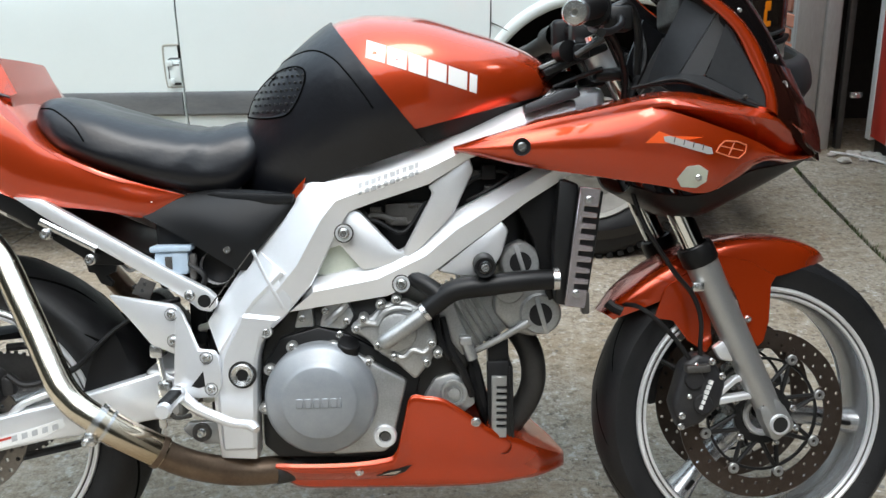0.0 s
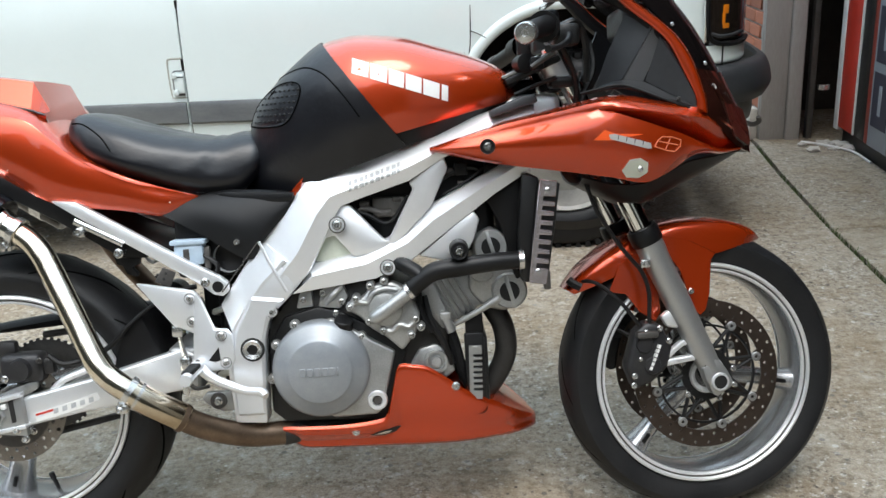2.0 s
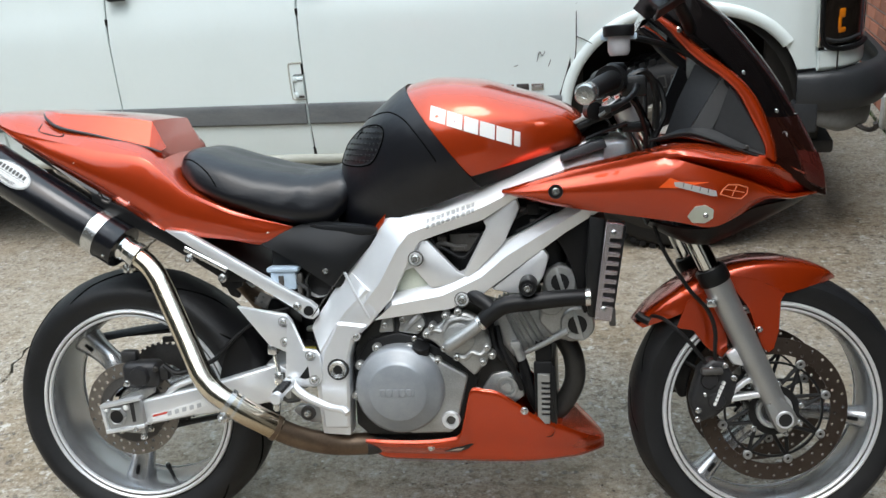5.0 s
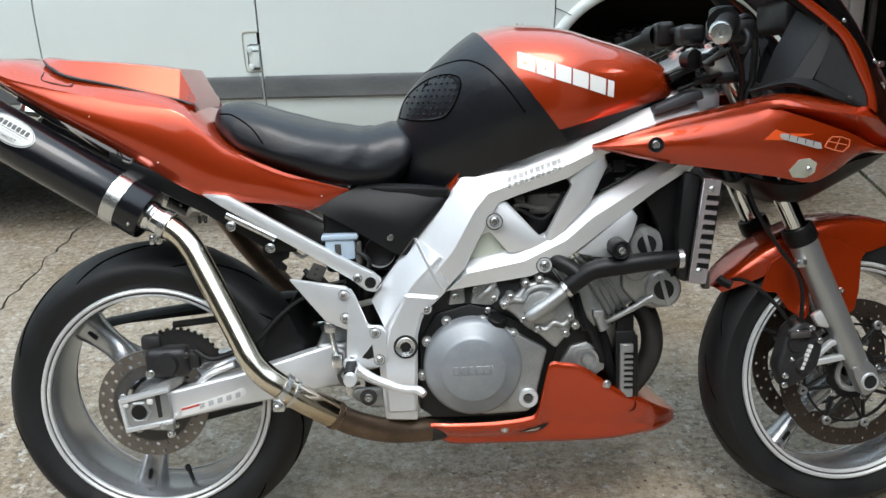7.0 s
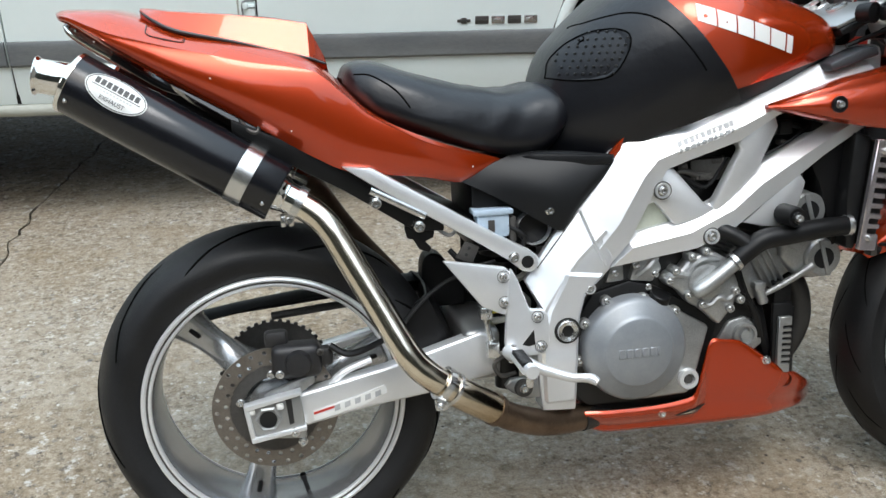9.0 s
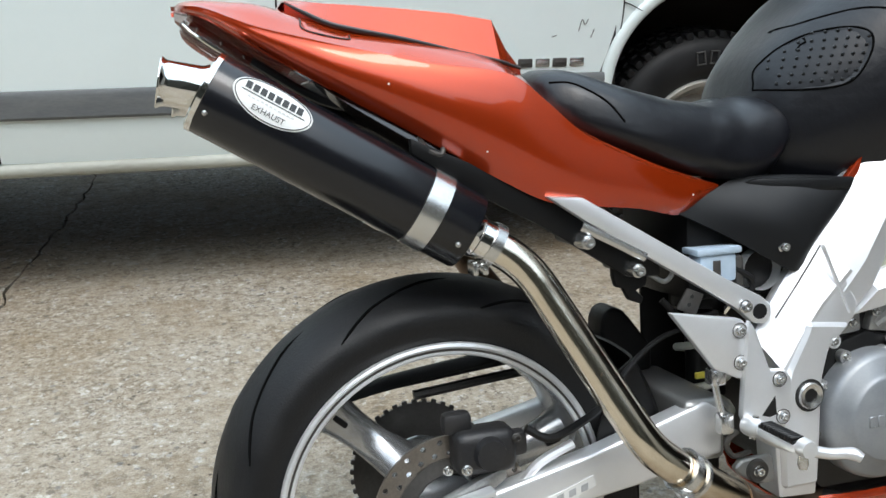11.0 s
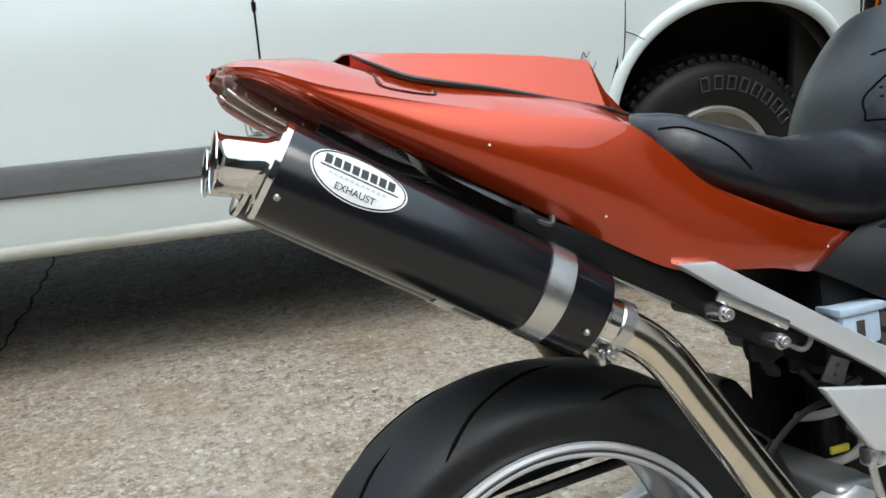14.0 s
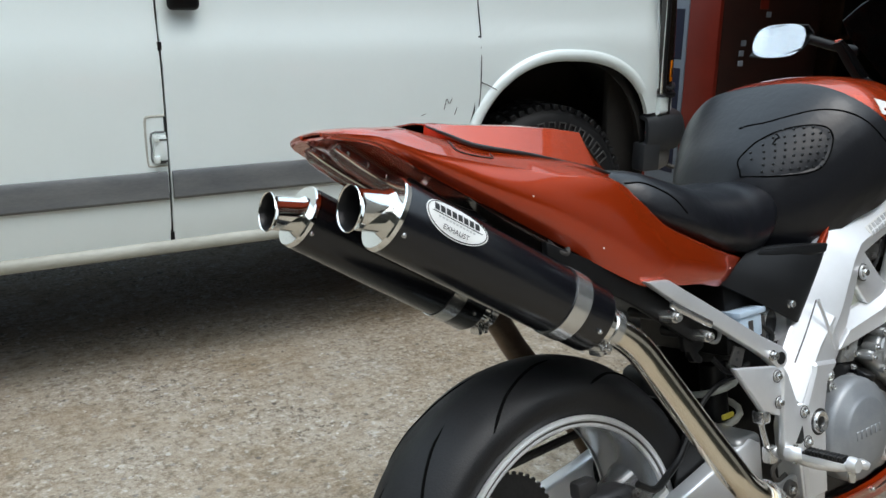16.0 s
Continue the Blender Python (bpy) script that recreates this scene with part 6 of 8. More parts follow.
part("cylinder_plate", prism([(0.84, 0.525), (0.862, 0.545), (0.885, 0.49), (0.905, 0.445), (0.885, 0.43), (0.855, 0.47)], -0.116, -0.106, 0.003), CAST, bike)
part("front_head", prism([(0.945, 0.555), (0.958, 0.615), (0.99, 0.632), (1.022, 0.60), (1.058, 0.52), (1.045, 0.475), (1.01, 0.458), (0.968, 0.470), (0.940, 0.505)], -0.116, 0.116, 0.010, 3), CAST, bike, "alloy cylinder head")
for (cx, cz), r in (((0.988, 0.592), 0.034), ((1.021, 0.501), 0.036), ((0.968, 0.548), 0.027)):
    cap = part("cam_cap", lathe([(0, -0.126), (r * 0.9, -0.126), (r, -0.122), (r, -0.10)], (cx, 0, cz), (0, 1, 0), 36), CAST, bike, "round cam end cap")
    if r > 0.03:
        part("cap_recess", lathe([(0, -0.1275), (r * 0.55, -0.1275), (r * 0.55, -0.125)], (cx, 0, cz), (0, 1, 0), 28), BLACK_METAL, cap)
        part("cap_rib", prism([(cx - 0.012, cz + r * 0.92), (cx - 0.004, cz + r * 0.95), (cx + 0.014, cz - r * 0.92), (cx + 0.006, cz - r * 0.95)], -0.130, -0.125, 0.001), CAST, cap)
part("oil_line", tube([(0.905, -0.114, 0.436), (0.93, -0.118, 0.449), (0.965, -0.122, 0.468), (1.0, -0.122, 0.488)], [0.0045, 0.006, 0.0065, 0.009], 10, 4), CAST, bike, "alloy spark tunnel")
part("mount_bush", lathe([(0, -0.197), (0.009, -0.197), (0.011, -0.192), (0.0165, -0.194), (0.0185, -0.188), (0.0185, -0.14)], (0.924, 0, 0.596), (0, 1, 0), 26), HOSE, bike, "black rubber crash bobbin")
bolt(bike, 0.924, -0.195, 0.596, 0.009)
part("loom_cover", merge(tube([(0.89, -0.09, 0.44), (0.905, -0.10, 0.40), (0.918, -0.10, 0.34), (0.935, -0.09, 0.30)], 0.012, 8, 4), tube([(0.85, -0.118, 0.50), (0.862, -0.13, 0.45), (0.885, -0.13, 0.405), (0.90, -0.12, 0.36)], 0.007, 8, 4), tube([(0.84, -0.13, 0.52), (0.845, -0.135, 0.47), (0.862, -0.135, 0.43)], 0.006, 8, 4)), HOSE, bike, "black wiring and hoses")
part("filter_cover", merge(prism([(0.815, 0.362), (0.835, 0.395), (0.868, 0.402), (0.898, 0.385), (0.905, 0.345), (0.87, 0.32), (0.82, 0.33)], -0.122, -0.09, 0.005), lathe([(0.016, -0.121), (0.018, -0.128), (0.023, -0.128), (0.025, -0.121)], (0.868, 0, 0.366), (0, 1, 0), 28), lathe([(0, -0.130), (0.010, -0.129), (0.012, -0.12)], (0.868, 0, 0.366), (0, 1, 0), 20)), CAST, bike, "ribbed oil filter cover")
part("sensor", merge(lathe([(0.010, -0.02), (0.010, 0.02), (0, 0.022)], (0.895, -0.125, 0.445), (0.35, 0, -0.9), 14), box(0.880, 0.902, -0.135, -0.115, 0.452, 0.468, 0.004)), CAST, bike)
part("front_exhaust", tube([(0.985, -0.06, 0.465), (1.008, -0.062, 0.42), (1.012, -0.062, 0.365), (0.99, -0.06, 0.315), (0.95, -0.06, 0.275), (0.88, -0.06, 0.245), (0.75, -0.07, 0.235), (0.62, -0.09, 0.232), (0.55, -0.115, 0.232)], 0.0225, 16, 6), CASE_BLACK, bike, "sooty front exhaust pipe")
part("rear_head", prism([(0.58, 0.50), (0.62, 0.60), (0.72, 0.62), (0.76, 0.53)], -0.10, 0.10, 0.01), CASE_BLACK, bike)
upper_case = part("upper_case", merge(prism([(0.640, 0.492), (0.652, 0.530), (0.690, 0.538), (0.702, 0.510), (0.684, 0.486)], -0.130, -0.10, 0.005), prism([(0.596, 0.490), (0.606, 0.522), (0.630, 0.526), (0.632, 0.492)], -0.126, -0.10, 0.005), tube([(0.655, -0.128, 0.500), (0.672, -0.134, 0.515), (0.690, -0.130, 0.532)], 0.007, 8, 4)), CAST, bike, "cast bosses above the clutch")
for x, z in ((0.612, 0.508), (0.652, 0.520), (0.688, 0.500), (0.675, 0.478)):
    bolt(upper_case, x, -0.131, z, 0.006)
part("rear_fins", merge(*[prism([(0.655 + k * 0.014, 0.515), (0.660 + k * 0.014, 0.517), (0.642 + k * 0.014, 0.565), (0.637 + k * 0.014, 0.563)], -0.105, 0.105, 0.001) for k in range(5)]), CAST, bike)

# -- radiator and oil cooler
part("radiator", prism([(1.052, 0.735), (1.085, 0.725), (1.060, 0.520), (1.042, 0.525), (1.040, 0.62)], -0.160, 0.160, 0.006), BLACK_METAL, bike, "black radiator")


def comb(a, b, width, teeth, y0, y1, tip):
    """A guard with slots cut in from its front edge; a and b are the ends of its rear edge."""
    a, b = Vector((a[0], 0, a[1])), Vector((b[0], 0, b[1]))
    u = (b - a).normalized()
    n = Vector((-u.z, 0, u.x)) if Vector((-u.z, 0, u.x)).x > 0 else Vector((u.z, 0, -u.x))
    L = (b - a).length
    pts = [a, a + n * width]
    for k in range(teeth):
        s0 = L * (0.13 + 0.74 * (k + 0.25) / teeth)
        s1 = L * (0.13 + 0.74 * (k + 0.75) / teeth)
        pts += [a + u * s0 + n * width, a + u * s0 + n * width * 0.32, a + u * s1 + n * width * 0.32, a + u * s1 + n * width]
    pts += [b + n * width, b]
    return prism([(p.x, p.z) for p in pts], y0, y1, tip, 1)


# added black block; it fills what is only a shaded void
part("radiator_shroud", prism([(0.985, 0.760), (1.060, 0.735), (1.048, 0.53), (1.034, 0.52), (1.010, 0.63), (0.975, 0.70)], -0.128, 0.128, 0.006), BLACK_PLASTIC, bike, "black block standing for the dark void behind the radiator")
rg = part("radiator_guard", comb((1.084, 0.722), (1.055, 0.524), 0.034, 8, -0.178, -0.167, 0.0012), FIN_GUARD, bike, "polished slotted radiator guard")
bolt(rg, 1.098, -0.179, 0.700, 0.006)
bolt(rg, 1.074, -0.179, 0.545, 0.006)
part("guard_backing", prism([(1.088, 0.716), (1.124, 0.712), (1.094, 0.528), (1.062, 0.530)], -0.166, -0.10, 0.002), BLACK_METAL, bike)
part("guard_tab", box(1.085, 1.098, -0.172, -0.150, 0.508, 0.545, 0.003), DARK_STEEL, bike)
part("oil_cooler", merge(comb((0.934, 0.395), (0.931, 0.286), 0.026, 7, -0.130, -0.121, 0.001)), FORK_GREY, bike, "slotted end of the oil cooler")
part("cooler_frame", prism([(0.926, 0.420), (0.966, 0.420), (0.966, 0.272), (0.954, 0.262), (0.926, 0.270)], -0.1205, -0.110, 0.004), BLACK_METAL, bike, "black end plate of the oil cooler")
part("cooler_core", box(0.938, 0.972, -0.118, 0.118, 0.272, 0.41, 0.004), BLACK_METAL, bike)
part("cooler_bracket", box(0.93, 0.965, -0.115, -0.08, 0.41, 0.46, 0.004), BLACK_PLASTIC, bike)
part("cooler_mount", lathe([(0.014, -0.01), (0.014, 0.01), (0, 0.01)], (0.952, -0.115, 0.268), (0, 1, 0), 14), BLACK_PLASTIC, bike)


# -- tank and its leather cover: one body, parted by planes
TANK = [  # x, bottom, top, half width
    (0.498, 0.720, 0.800, 0.050), (0.512, 0.716, 0.842, 0.074), (0.534, 0.715, 0.893, 0.106), (0.573, 0.714, 0.934, 0.140), (0.618, 0.722, 0.973, 0.170), (0.672, 0.744, 1.011, 0.197),
    (0.715, 0.760, 1.023, 0.211), (0.754, 0.772, 1.026, 0.219), (0.836, 0.798, 1.017, 0.217), (0.905, 0.818, 0.995, 0.202), (0.962, 0.834, 0.976, 0.184), (1.014, 0.850, 0.953, 0.160), (1.042, 0.858, 0.932, 0.134), (1.060, 0.866, 0.900, 0.100)]


def tank_body(grow=0.0):
    rows = []
    for x, z0, z1, w in TANK:
        h, w = z1 - z0, w + grow
        shape = ((0.84, 0.0), (0.97, 0.22), (1.0, 0.45), (0.95, 0.68), (0.79, 0.86), (0.50, 0.965))
        rows.append(mirrored([(x, BODY_Y - w * k, z0 + h * u + (grow if u > 0.9 else 0.0)) for k, u in shape] + [(x, BODY_Y, z1 + grow)], BODY_Y))
    return surface(rows, 4, 4)


def cut(bm, co, no):
    """Keeps what lies on the side towards which no points."""
    bmesh.ops.bisect_plane(bm, geom=bm.verts[:] + bm.edges[:] + bm.faces[:], plane_co=co, plane_no=[-c for c in no], clear_outer=True)
    return bm


diag_no = Vector((0.176, 0, 0.132)).normalized()
low_no = Vector((-0.050, 0, 0.216)).normalized()
tb = cut(cut(tank_body(), (0.690, 0, 0.992), diag_no), (0.831, 0, 0.826), low_no)
tank = part("fuel_tank", tb, ORANGE, bike, "copper-orange fuel tank with white block lettering shapes", 50)
cover_bm = cut(tank_body(0.004), (0.690, 0, 0.992), -diag_no)
for v in cover_bm.verts:
    x, y, z = v.co
    low = math.exp(-((z - 0.775) / 0.05) ** 2)
    puff = low * math.sin((z * 0.8 - x * 0.5) * 160) * 0.0032 + noise.noise((x * 16, y * 16, z * 16)) * 0.0026 + noise.noise((x * 45, y * 40, z * 45)) * 0.0008
    v.co.y += math.copysign(puff, y - BODY_Y) if abs(y - BODY_Y) > 0.02 else 0
cover = part("tank_cover", cover_bm, LEATHER, bike, "black leather-look tank cover", 60)
part("tank_base", cut(cut(cut(tank_body(-0.004), (0.690, 0, 0.992), diag_no), (0.831, 0, 0.826), -low_no), (0, -0.02, 0), (0, -1, 0)), BLACK_PLASTIC, bike)
cap = part("filler_cap", lathe([(0, 0.012), (0.040, 0.012), (0.046, 0.008), (0.052, 0.006), (0.054, -0.01)], (0.795, BODY_Y, 1.003), (-0.12, 0, 1), 36), CHROME, tank, "bright filler cap ring")


TANK_TREE, COVER_TREE = tree_of(tank), tree_of(cover)


# six plain white blocks where the maker's name stands
tz = lambda x: 0.953 - (x - 0.745) * 0.352
for x0, x1 in ((0.742, 0.773), (0.776, 0.807), (0.810, 0.838), (0.841, 0.870), (0.873, 0.903), (0.907, 0.919)):
    h = 0.0145
    part("white_block", laid(TANK_TREE, [(x0, tz(x0) - h), (x1, tz(x1) - h), (x1 + 0.002, tz(x1) + h), (x0 + 0.002, tz(x0) + h)], 0.0012), WHITE_DECAL, tank, "plain white block")

# stitched knee panel with small studs
knee = [(0.520, 0.853), (0.530, 0.884), (0.555, 0.911), (0.587, 0.929), (0.620, 0.933), (0.638, 0.923), (0.635, 0.898), (0.616, 0.864), (0.595, 0.851), (0.553, 0.849)]
part("knee_panel", laid(COVER_TREE, knee, 0.0015, 0.004, 2), LEATHER, cover, "stitched knee panel")
part("panel_seam", line_on(COVER_TREE, knee + knee[:1], 0.0016, 0.001, 3), GROOVE, cover, "black stitched seam")
for i in range(11):
    for j in range(8):
        x, z = 0.536 + i * 0.0105 + (j % 2) * 0.005, 0.860 + j * 0.0115
        inside = False
        for (xa, za), (xb, zb) in zip(knee, knee[1:] + knee[:1]):
            if (za > z) != (zb > z) and x < (xb - xa) * (z - za) / (zb - za) + xa:
                inside = not inside
        if inside:
            part("stud", lathe([(0, -0.0025), (0.0018, -0.002), (0.0026, 0.001)], (x, right_side(COVER_TREE, x, z) - 0.0015, z), (0, 1, 0), 8), BLACK_INK, cover)
seam2 = [(0.612, 0.953), (0.650, 0.958), (0.684, 0.944), (0.712, 0.915), (0.738, 0.880), (0.752, 0.858)]
part("panel_seam", line_on(COVER_TREE, [(0.548, 0.920), (0.575, 0.939)] + seam2, 0.0016, 0.0, 4), GROOVE, cover)

# -- seat
SEAT = [(0.158, 0.862, 0.872, 0.078), (0.168, 0.838, 0.893, 0.110), (0.19, 0.815, 0.900, 0.132), (0.225, 0.793, 0.895, 0.148), (0.29, 0.768, 0.872, 0.160), (0.383, 0.738, 0.846, 0.154), (0.454, 0.724, 0.837, 0.141),
        (0.500, 0.728, 0.845, 0.133), (0.530, 0.752, 0.842, 0.126), (0.548, 0.780, 0.825, 0.114)]
rows = []
for x, z0, z1, w in SEAT:
    h = z1 - z0
    rows.append(mirrored([(x, BODY_Y - w * k, z0 + h * u) for k, u in ((0.86, 0.0), (0.99, 0.18), (1.0, 0.40), (0.91, 0.72), (0.68, 0.93), (0.3, 1.0))] + [(x, BODY_Y, z1 - 0.002)], BODY_Y))
sb = surface(rows, 4, 4)
bmesh.ops.holes_fill(sb, edges=[e for e in sb.edges if e.is_boundary], sides=0)
# stretched vinyl: soft folds across the dip and towards the tank
for v in sb.verts:
    x, y, z = v.co
    fold = math.exp(-((x - 0.435) / 0.04) ** 2) * max(0.0, math.sin((x + 0.3 * (z - 0.80)) * 260)) * 0.0042 + noise.noise((x * 14, y * 14, z * 14)) * 0.0030 + noise.noise((x * 42, y * 30, z * 30)) * 0.0011
    v.co.y += math.copysign(fold, y - BODY_Y) if abs(y - BODY_Y) > 0.02 else 0
    v.co.z += fold * 0.7
seat = part("seat", sb, LEATHER, bike, "black vinyl rider's seat", 60)


SEAT_TREE = tree_of(seat)
part("seat_seam", line_on(SEAT_TREE, ((0.176, 0.878), (0.20, 0.876), (0.225, 0.862), (0.245, 0.845), (0.262, 0.82)), 0.0016), GROOVE, seat, "stitched seam")
# -- tail
def tail_row(x, low, swell, crease, depth, shoulder, top):
    """One section: rim, the swelling side, a stepped crease, the shoulder and the top."""
    cy, cz = crease
    side = []
    for k in range(9):
        t = k / 8
        side.append((x, low[0] + (cy - depth - low[0]) * t - swell * 4 * t * (1 - t) * (1.25 - 0.5 * t), low[1] + (cz - 0.0015 - low[1]) * t))
    row = [(x, low[0] * 0.80, low[1] + 0.006)] + side
    row += [(x, cy, cz + 0.0015), (x, shoulder[0] * 0.55 + cy * 0.45, shoulder[1] * 0.55 + cz * 0.45), (x, *shoulder), (x, shoulder[0] * 0.6 + BODY_Y * 0.4, shoulder[1] * 0.35 + top[1] * 0.65), (x, top[0] + BODY_Y, top[1])]
    return mirrored(row, BODY_Y)


TAIL = [(-0.297, (0.005, 0.995), 0.0, (0.002, 0.998), 0.0, (0.008, 1.000), (0, 1.002)), (-0.292, (-0.034, 0.990), 0.001, (-0.040, 0.995), 0.0, (-0.030, 0.999), (0, 1.004)), (-0.283, (-0.058, 0.986), 0.002, (-0.064, 0.991), 0.0, (-0.050, 0.999), (0, 1.006)),
        (-0.262, (-0.078, 0.977), 0.003, (-0.084, 0.985), 0.0, (-0.062, 0.998), (0, 1.006)), (-0.23, (-0.088, 0.955), 0.004, (-0.098, 0.970), 0.0, (-0.066, 0.994), (0, 1.005)), (-0.2, (-0.094, 0.934), 0.006, (-0.105, 0.958), 0.0, (-0.070, 0.989), (0, 1.003)),
        (-0.15, (-0.100, 0.902), 0.009, (-0.110, 0.944), 0.0, (-0.075, 0.972), (0, 0.990)), (-0.1, (-0.104, 0.870), 0.014, (-0.114, 0.931), 0.0004, (-0.080, 0.956), (0, 0.978)), (0.0, (-0.112, 0.809), 0.018, (-0.122, 0.908), 0.002, (-0.088, 0.936), (0, 0.95)),
        (0.1, (-0.122, 0.748), 0.016, (-0.128, 0.889), 0.002, (-0.096, 0.907), (0, 0.915)), (0.15, (-0.125, 0.723), 0.012, (-0.133, 0.850), 0.001, (-0.112, 0.862), (-0.02, 0.872)),
        (0.2, (-0.125, 0.714), 0.009, (-0.134, 0.806), 0.001, (-0.124, 0.813), (-0.05, 0.82)), (0.28, (-0.120, 0.703), 0.007, (-0.131, 0.764), 0.0, (-0.126, 0.772), (-0.07, 0.77)),
        (0.345, (-0.108, 0.688), 0.008, (-0.118, 0.741), 0.0, (-0.114, 0.747), (-0.07, 0.745)), (0.385, (-0.100, 0.701), 0.004, (-0.107, 0.730), 0.0, (-0.105, 0.734), (-0.07, 0.732)), (0.416, (-0.092, 0.717), 0.001, (-0.097, 0.7225), 0.0, (-0.096, 0.724), (-0.07, 0.722))]
tail = part("tail_fairing", surface([tail_row(*t) for t in TAIL], 6, 1, 0.003), ORANGE, bike, "copper-orange tail fairing", 30)
# the cowl has crisp edges: side, shoulder, flat top, and a front face with a shallow recess
COWL = [(-0.162, (-0.040, 0.998), (-0.022, 1.001), 1.0015), (-0.145, (-0.060, 0.985), (-0.040, 0.998), 1.000), (-0.118, (-0.074, 0.969), (-0.050, 0.993), 0.996), (-0.09, (-0.080, 0.960), (-0.055, 0.990), 0.993), (-0.02, (-0.084, 0.944), (-0.058, 0.983), 0.987),
        (0.05, (-0.086, 0.925), (-0.061, 0.974), 0.978), (0.104, (-0.088, 0.911), (-0.062, 0.964), 0.968), (0.117, (-0.088, 0.906), (-0.062, 0.936), 0.936), (0.131, (-0.088, 0.901), (-0.062, 0.906), 0.904), (0.133, (-0.088, 0.876), (-0.062, 0.876), 0.874)]
part("seat_cowl", surface([mirrored([(x, a[0] + 0.004, a[1] - 0.012), (x, *a), (x, *b), (x, b[0] + 0.012, (b[1] + c) / 2 + 0.001), (x, BODY_Y, c)], BODY_Y) for x, a, b, c in COWL], 1, 1, 0.002), ORANGE, bike, "copper-orange seat cowl", 22)
part("cowl_gap", tube([(x, a[0] - 0.0030, a[1] - 0.003) for x, a, b, c in COWL[:9]], [0.001, 0.0026, 0.0034, 0.0034, 0.0032, 0.0030, 0.0026, 0.0024, 0.0020], 8, 4), BLACK_INK, bike, "black rubber strip along the cowl")
TAIL_TREE = tree_of(tail)
flap = [(-0.149, 0.972), (-0.146, 0.956), (-0.097, 0.943), (-0.092, 0.949), (-0.118, 0.958)]
part("access_flap", laid(TAIL_TREE, flap, 0.0014, 0.002, 2), ORANGE, tail, "small access flap")
part("panel_line", line_on(TAIL_TREE, flap[:4], 0.0010, 0.001, 3), BLACK_INK, tail, "thin dark joint line")
# orange underside of the tail, and a black floor farther forward
under = [[(x, -w, z), (x, BODY_Y - 0.045, z + 0.002), (x, BODY_Y, z + 0.002), (x, BODY_Y + 0.045, z + 0.002), (x, w + 2 * BODY_Y, z)] for x, w, z in ((-0.295, 0.020, 0.993), (-0.283, 0.055, 0.987), (-0.262, 0.075, 0.978), (-0.23, 0.085, 0.957), (-0.2, 0.091, 0.936), (-0.15, 0.097, 0.904), (-0.12, 0.099, 0.885))]
part("tail_underside", surface(under, 3, 2, 0.003), ORANGE, bike, "copper-orange underside of the tail")
tray = [[(x, -w + 0.012, z - lip), (x, -w, z), (x, BODY_Y, z + 0.004), (x, w + 2 * BODY_Y, z), (x, w - 0.012 + 2 * BODY_Y, z - lip)] for x, w, z, lip in ((-0.140, 0.094, 0.896, 0.004), (-0.1, 0.099, 0.871, 0.018), (0.0, 0.107, 0.811, 0.028), (0.10, 0.112, 0.752, 0.022))]
part("tail_floor", surface(tray, 4, 2, 0.004), LAMP_SMOKE, bike, "glossy black floor of the tail")
# two long clear lamp bars in the underside
for s in (-1, 1):
    y = BODY_Y + s * 0.036
    bar = part("tail_lamp", tube([(-0.286, y, 0.981), (-0.276, y, 0.969), (-0.245, y, 0.946), (-0.200, y, 0.916), (-0.165, y, 0.893)], [0.007, 0.0115, 0.013, 0.013, 0.010], 12, 4, squash=1.5), LENS, bike, "long clear tail lamp bar with a smoked red core")
    part("lamp_core", tube([(-0.280, y, 0.975), (-0.245, y, 0.950), (-0.172, y, 0.900)], 0.007, 8, 4), RED_SMOKE, bar)
    for e in (-1, 1):
        part("lamp_edge", tube([(-0.287, y + e * 0.009, 0.977), (-0.276, y + e * 0.017, 0.965), (-0.245, y + e * 0.019, 0.941), (-0.168, y + e * 0.017, 0.891)], 0.0024, 6, 4), CHROME, bar, "bright edge of the lamp")
    for k in range(4):
        x = -0.272 + k * 0.027
        part("lamp_rib", box(x, x + 0.003, y - 0.014, y + 0.014, 0.948 - (x + 0.245) * 0.68, 0.953 - (x + 0.245) * 0.68, 0.001, 1), CHROME, bar)
for x, z in ((-0.055, 0.885), (0.065, 0.795), (0.365, 0.715)):
    part("paint_chip", lathe([(0, -0.0006), (0.0014, -0.0005), (0.0014, 0.001)], (x, right_side(TAIL_TREE, x, z), z), (0, 1, 0), 7), WHITE_DECAL, tail)
part("under_hook", tube([(-0.02, -0.10, 0.822), (-0.005, -0.115, 0.800), (0.01, -0.115, 0.795), (0.015, -0.11, 0.81)], 0.004, 8, 4), DARK_STEEL, bike)
part("tray_strap", tube([(-0.21, -0.06, 0.925), (-0.13, -0.07, 0.872), (-0.06, -0.10, 0.852), (0.0, -0.105, 0.818), (0.06, -0.11, 0.775), (0.14, -0.112, 0.715)], 0.006, 8, 4), BLACK_PLASTIC, bike)

# -- side cover
part("side_panel", surface([[(0.345, -0.110, 0.690), (0.40, -0.102, 0.715), (0.441, -0.092, 0.731), (0.441, -0.075, 0.735)], [(0.41, -0.120, 0.655), (0.45, -0.122, 0.69), (0.49, -0.104, 0.727), (0.49, -0.09, 0.732)], [(0.47, -0.130, 0.618), (0.50, -0.137, 0.665), (0.55, -0.118, 0.722), (0.55, -0.10, 0.728)], [(0.505, -0.134, 0.597), (0.535, -0.140, 0.640), (0.605, -0.130, 0.712), (0.612, -0.118, 0.720)], [(0.526, -0.128, 0.595), (0.545, -0.132, 0.630), (0.610, -0.128, 0.700), (0.618, -0.115, 0.715)]], 4, 4, 0.004), GREY_PLASTIC, bike, "dark grey plastic side panel")
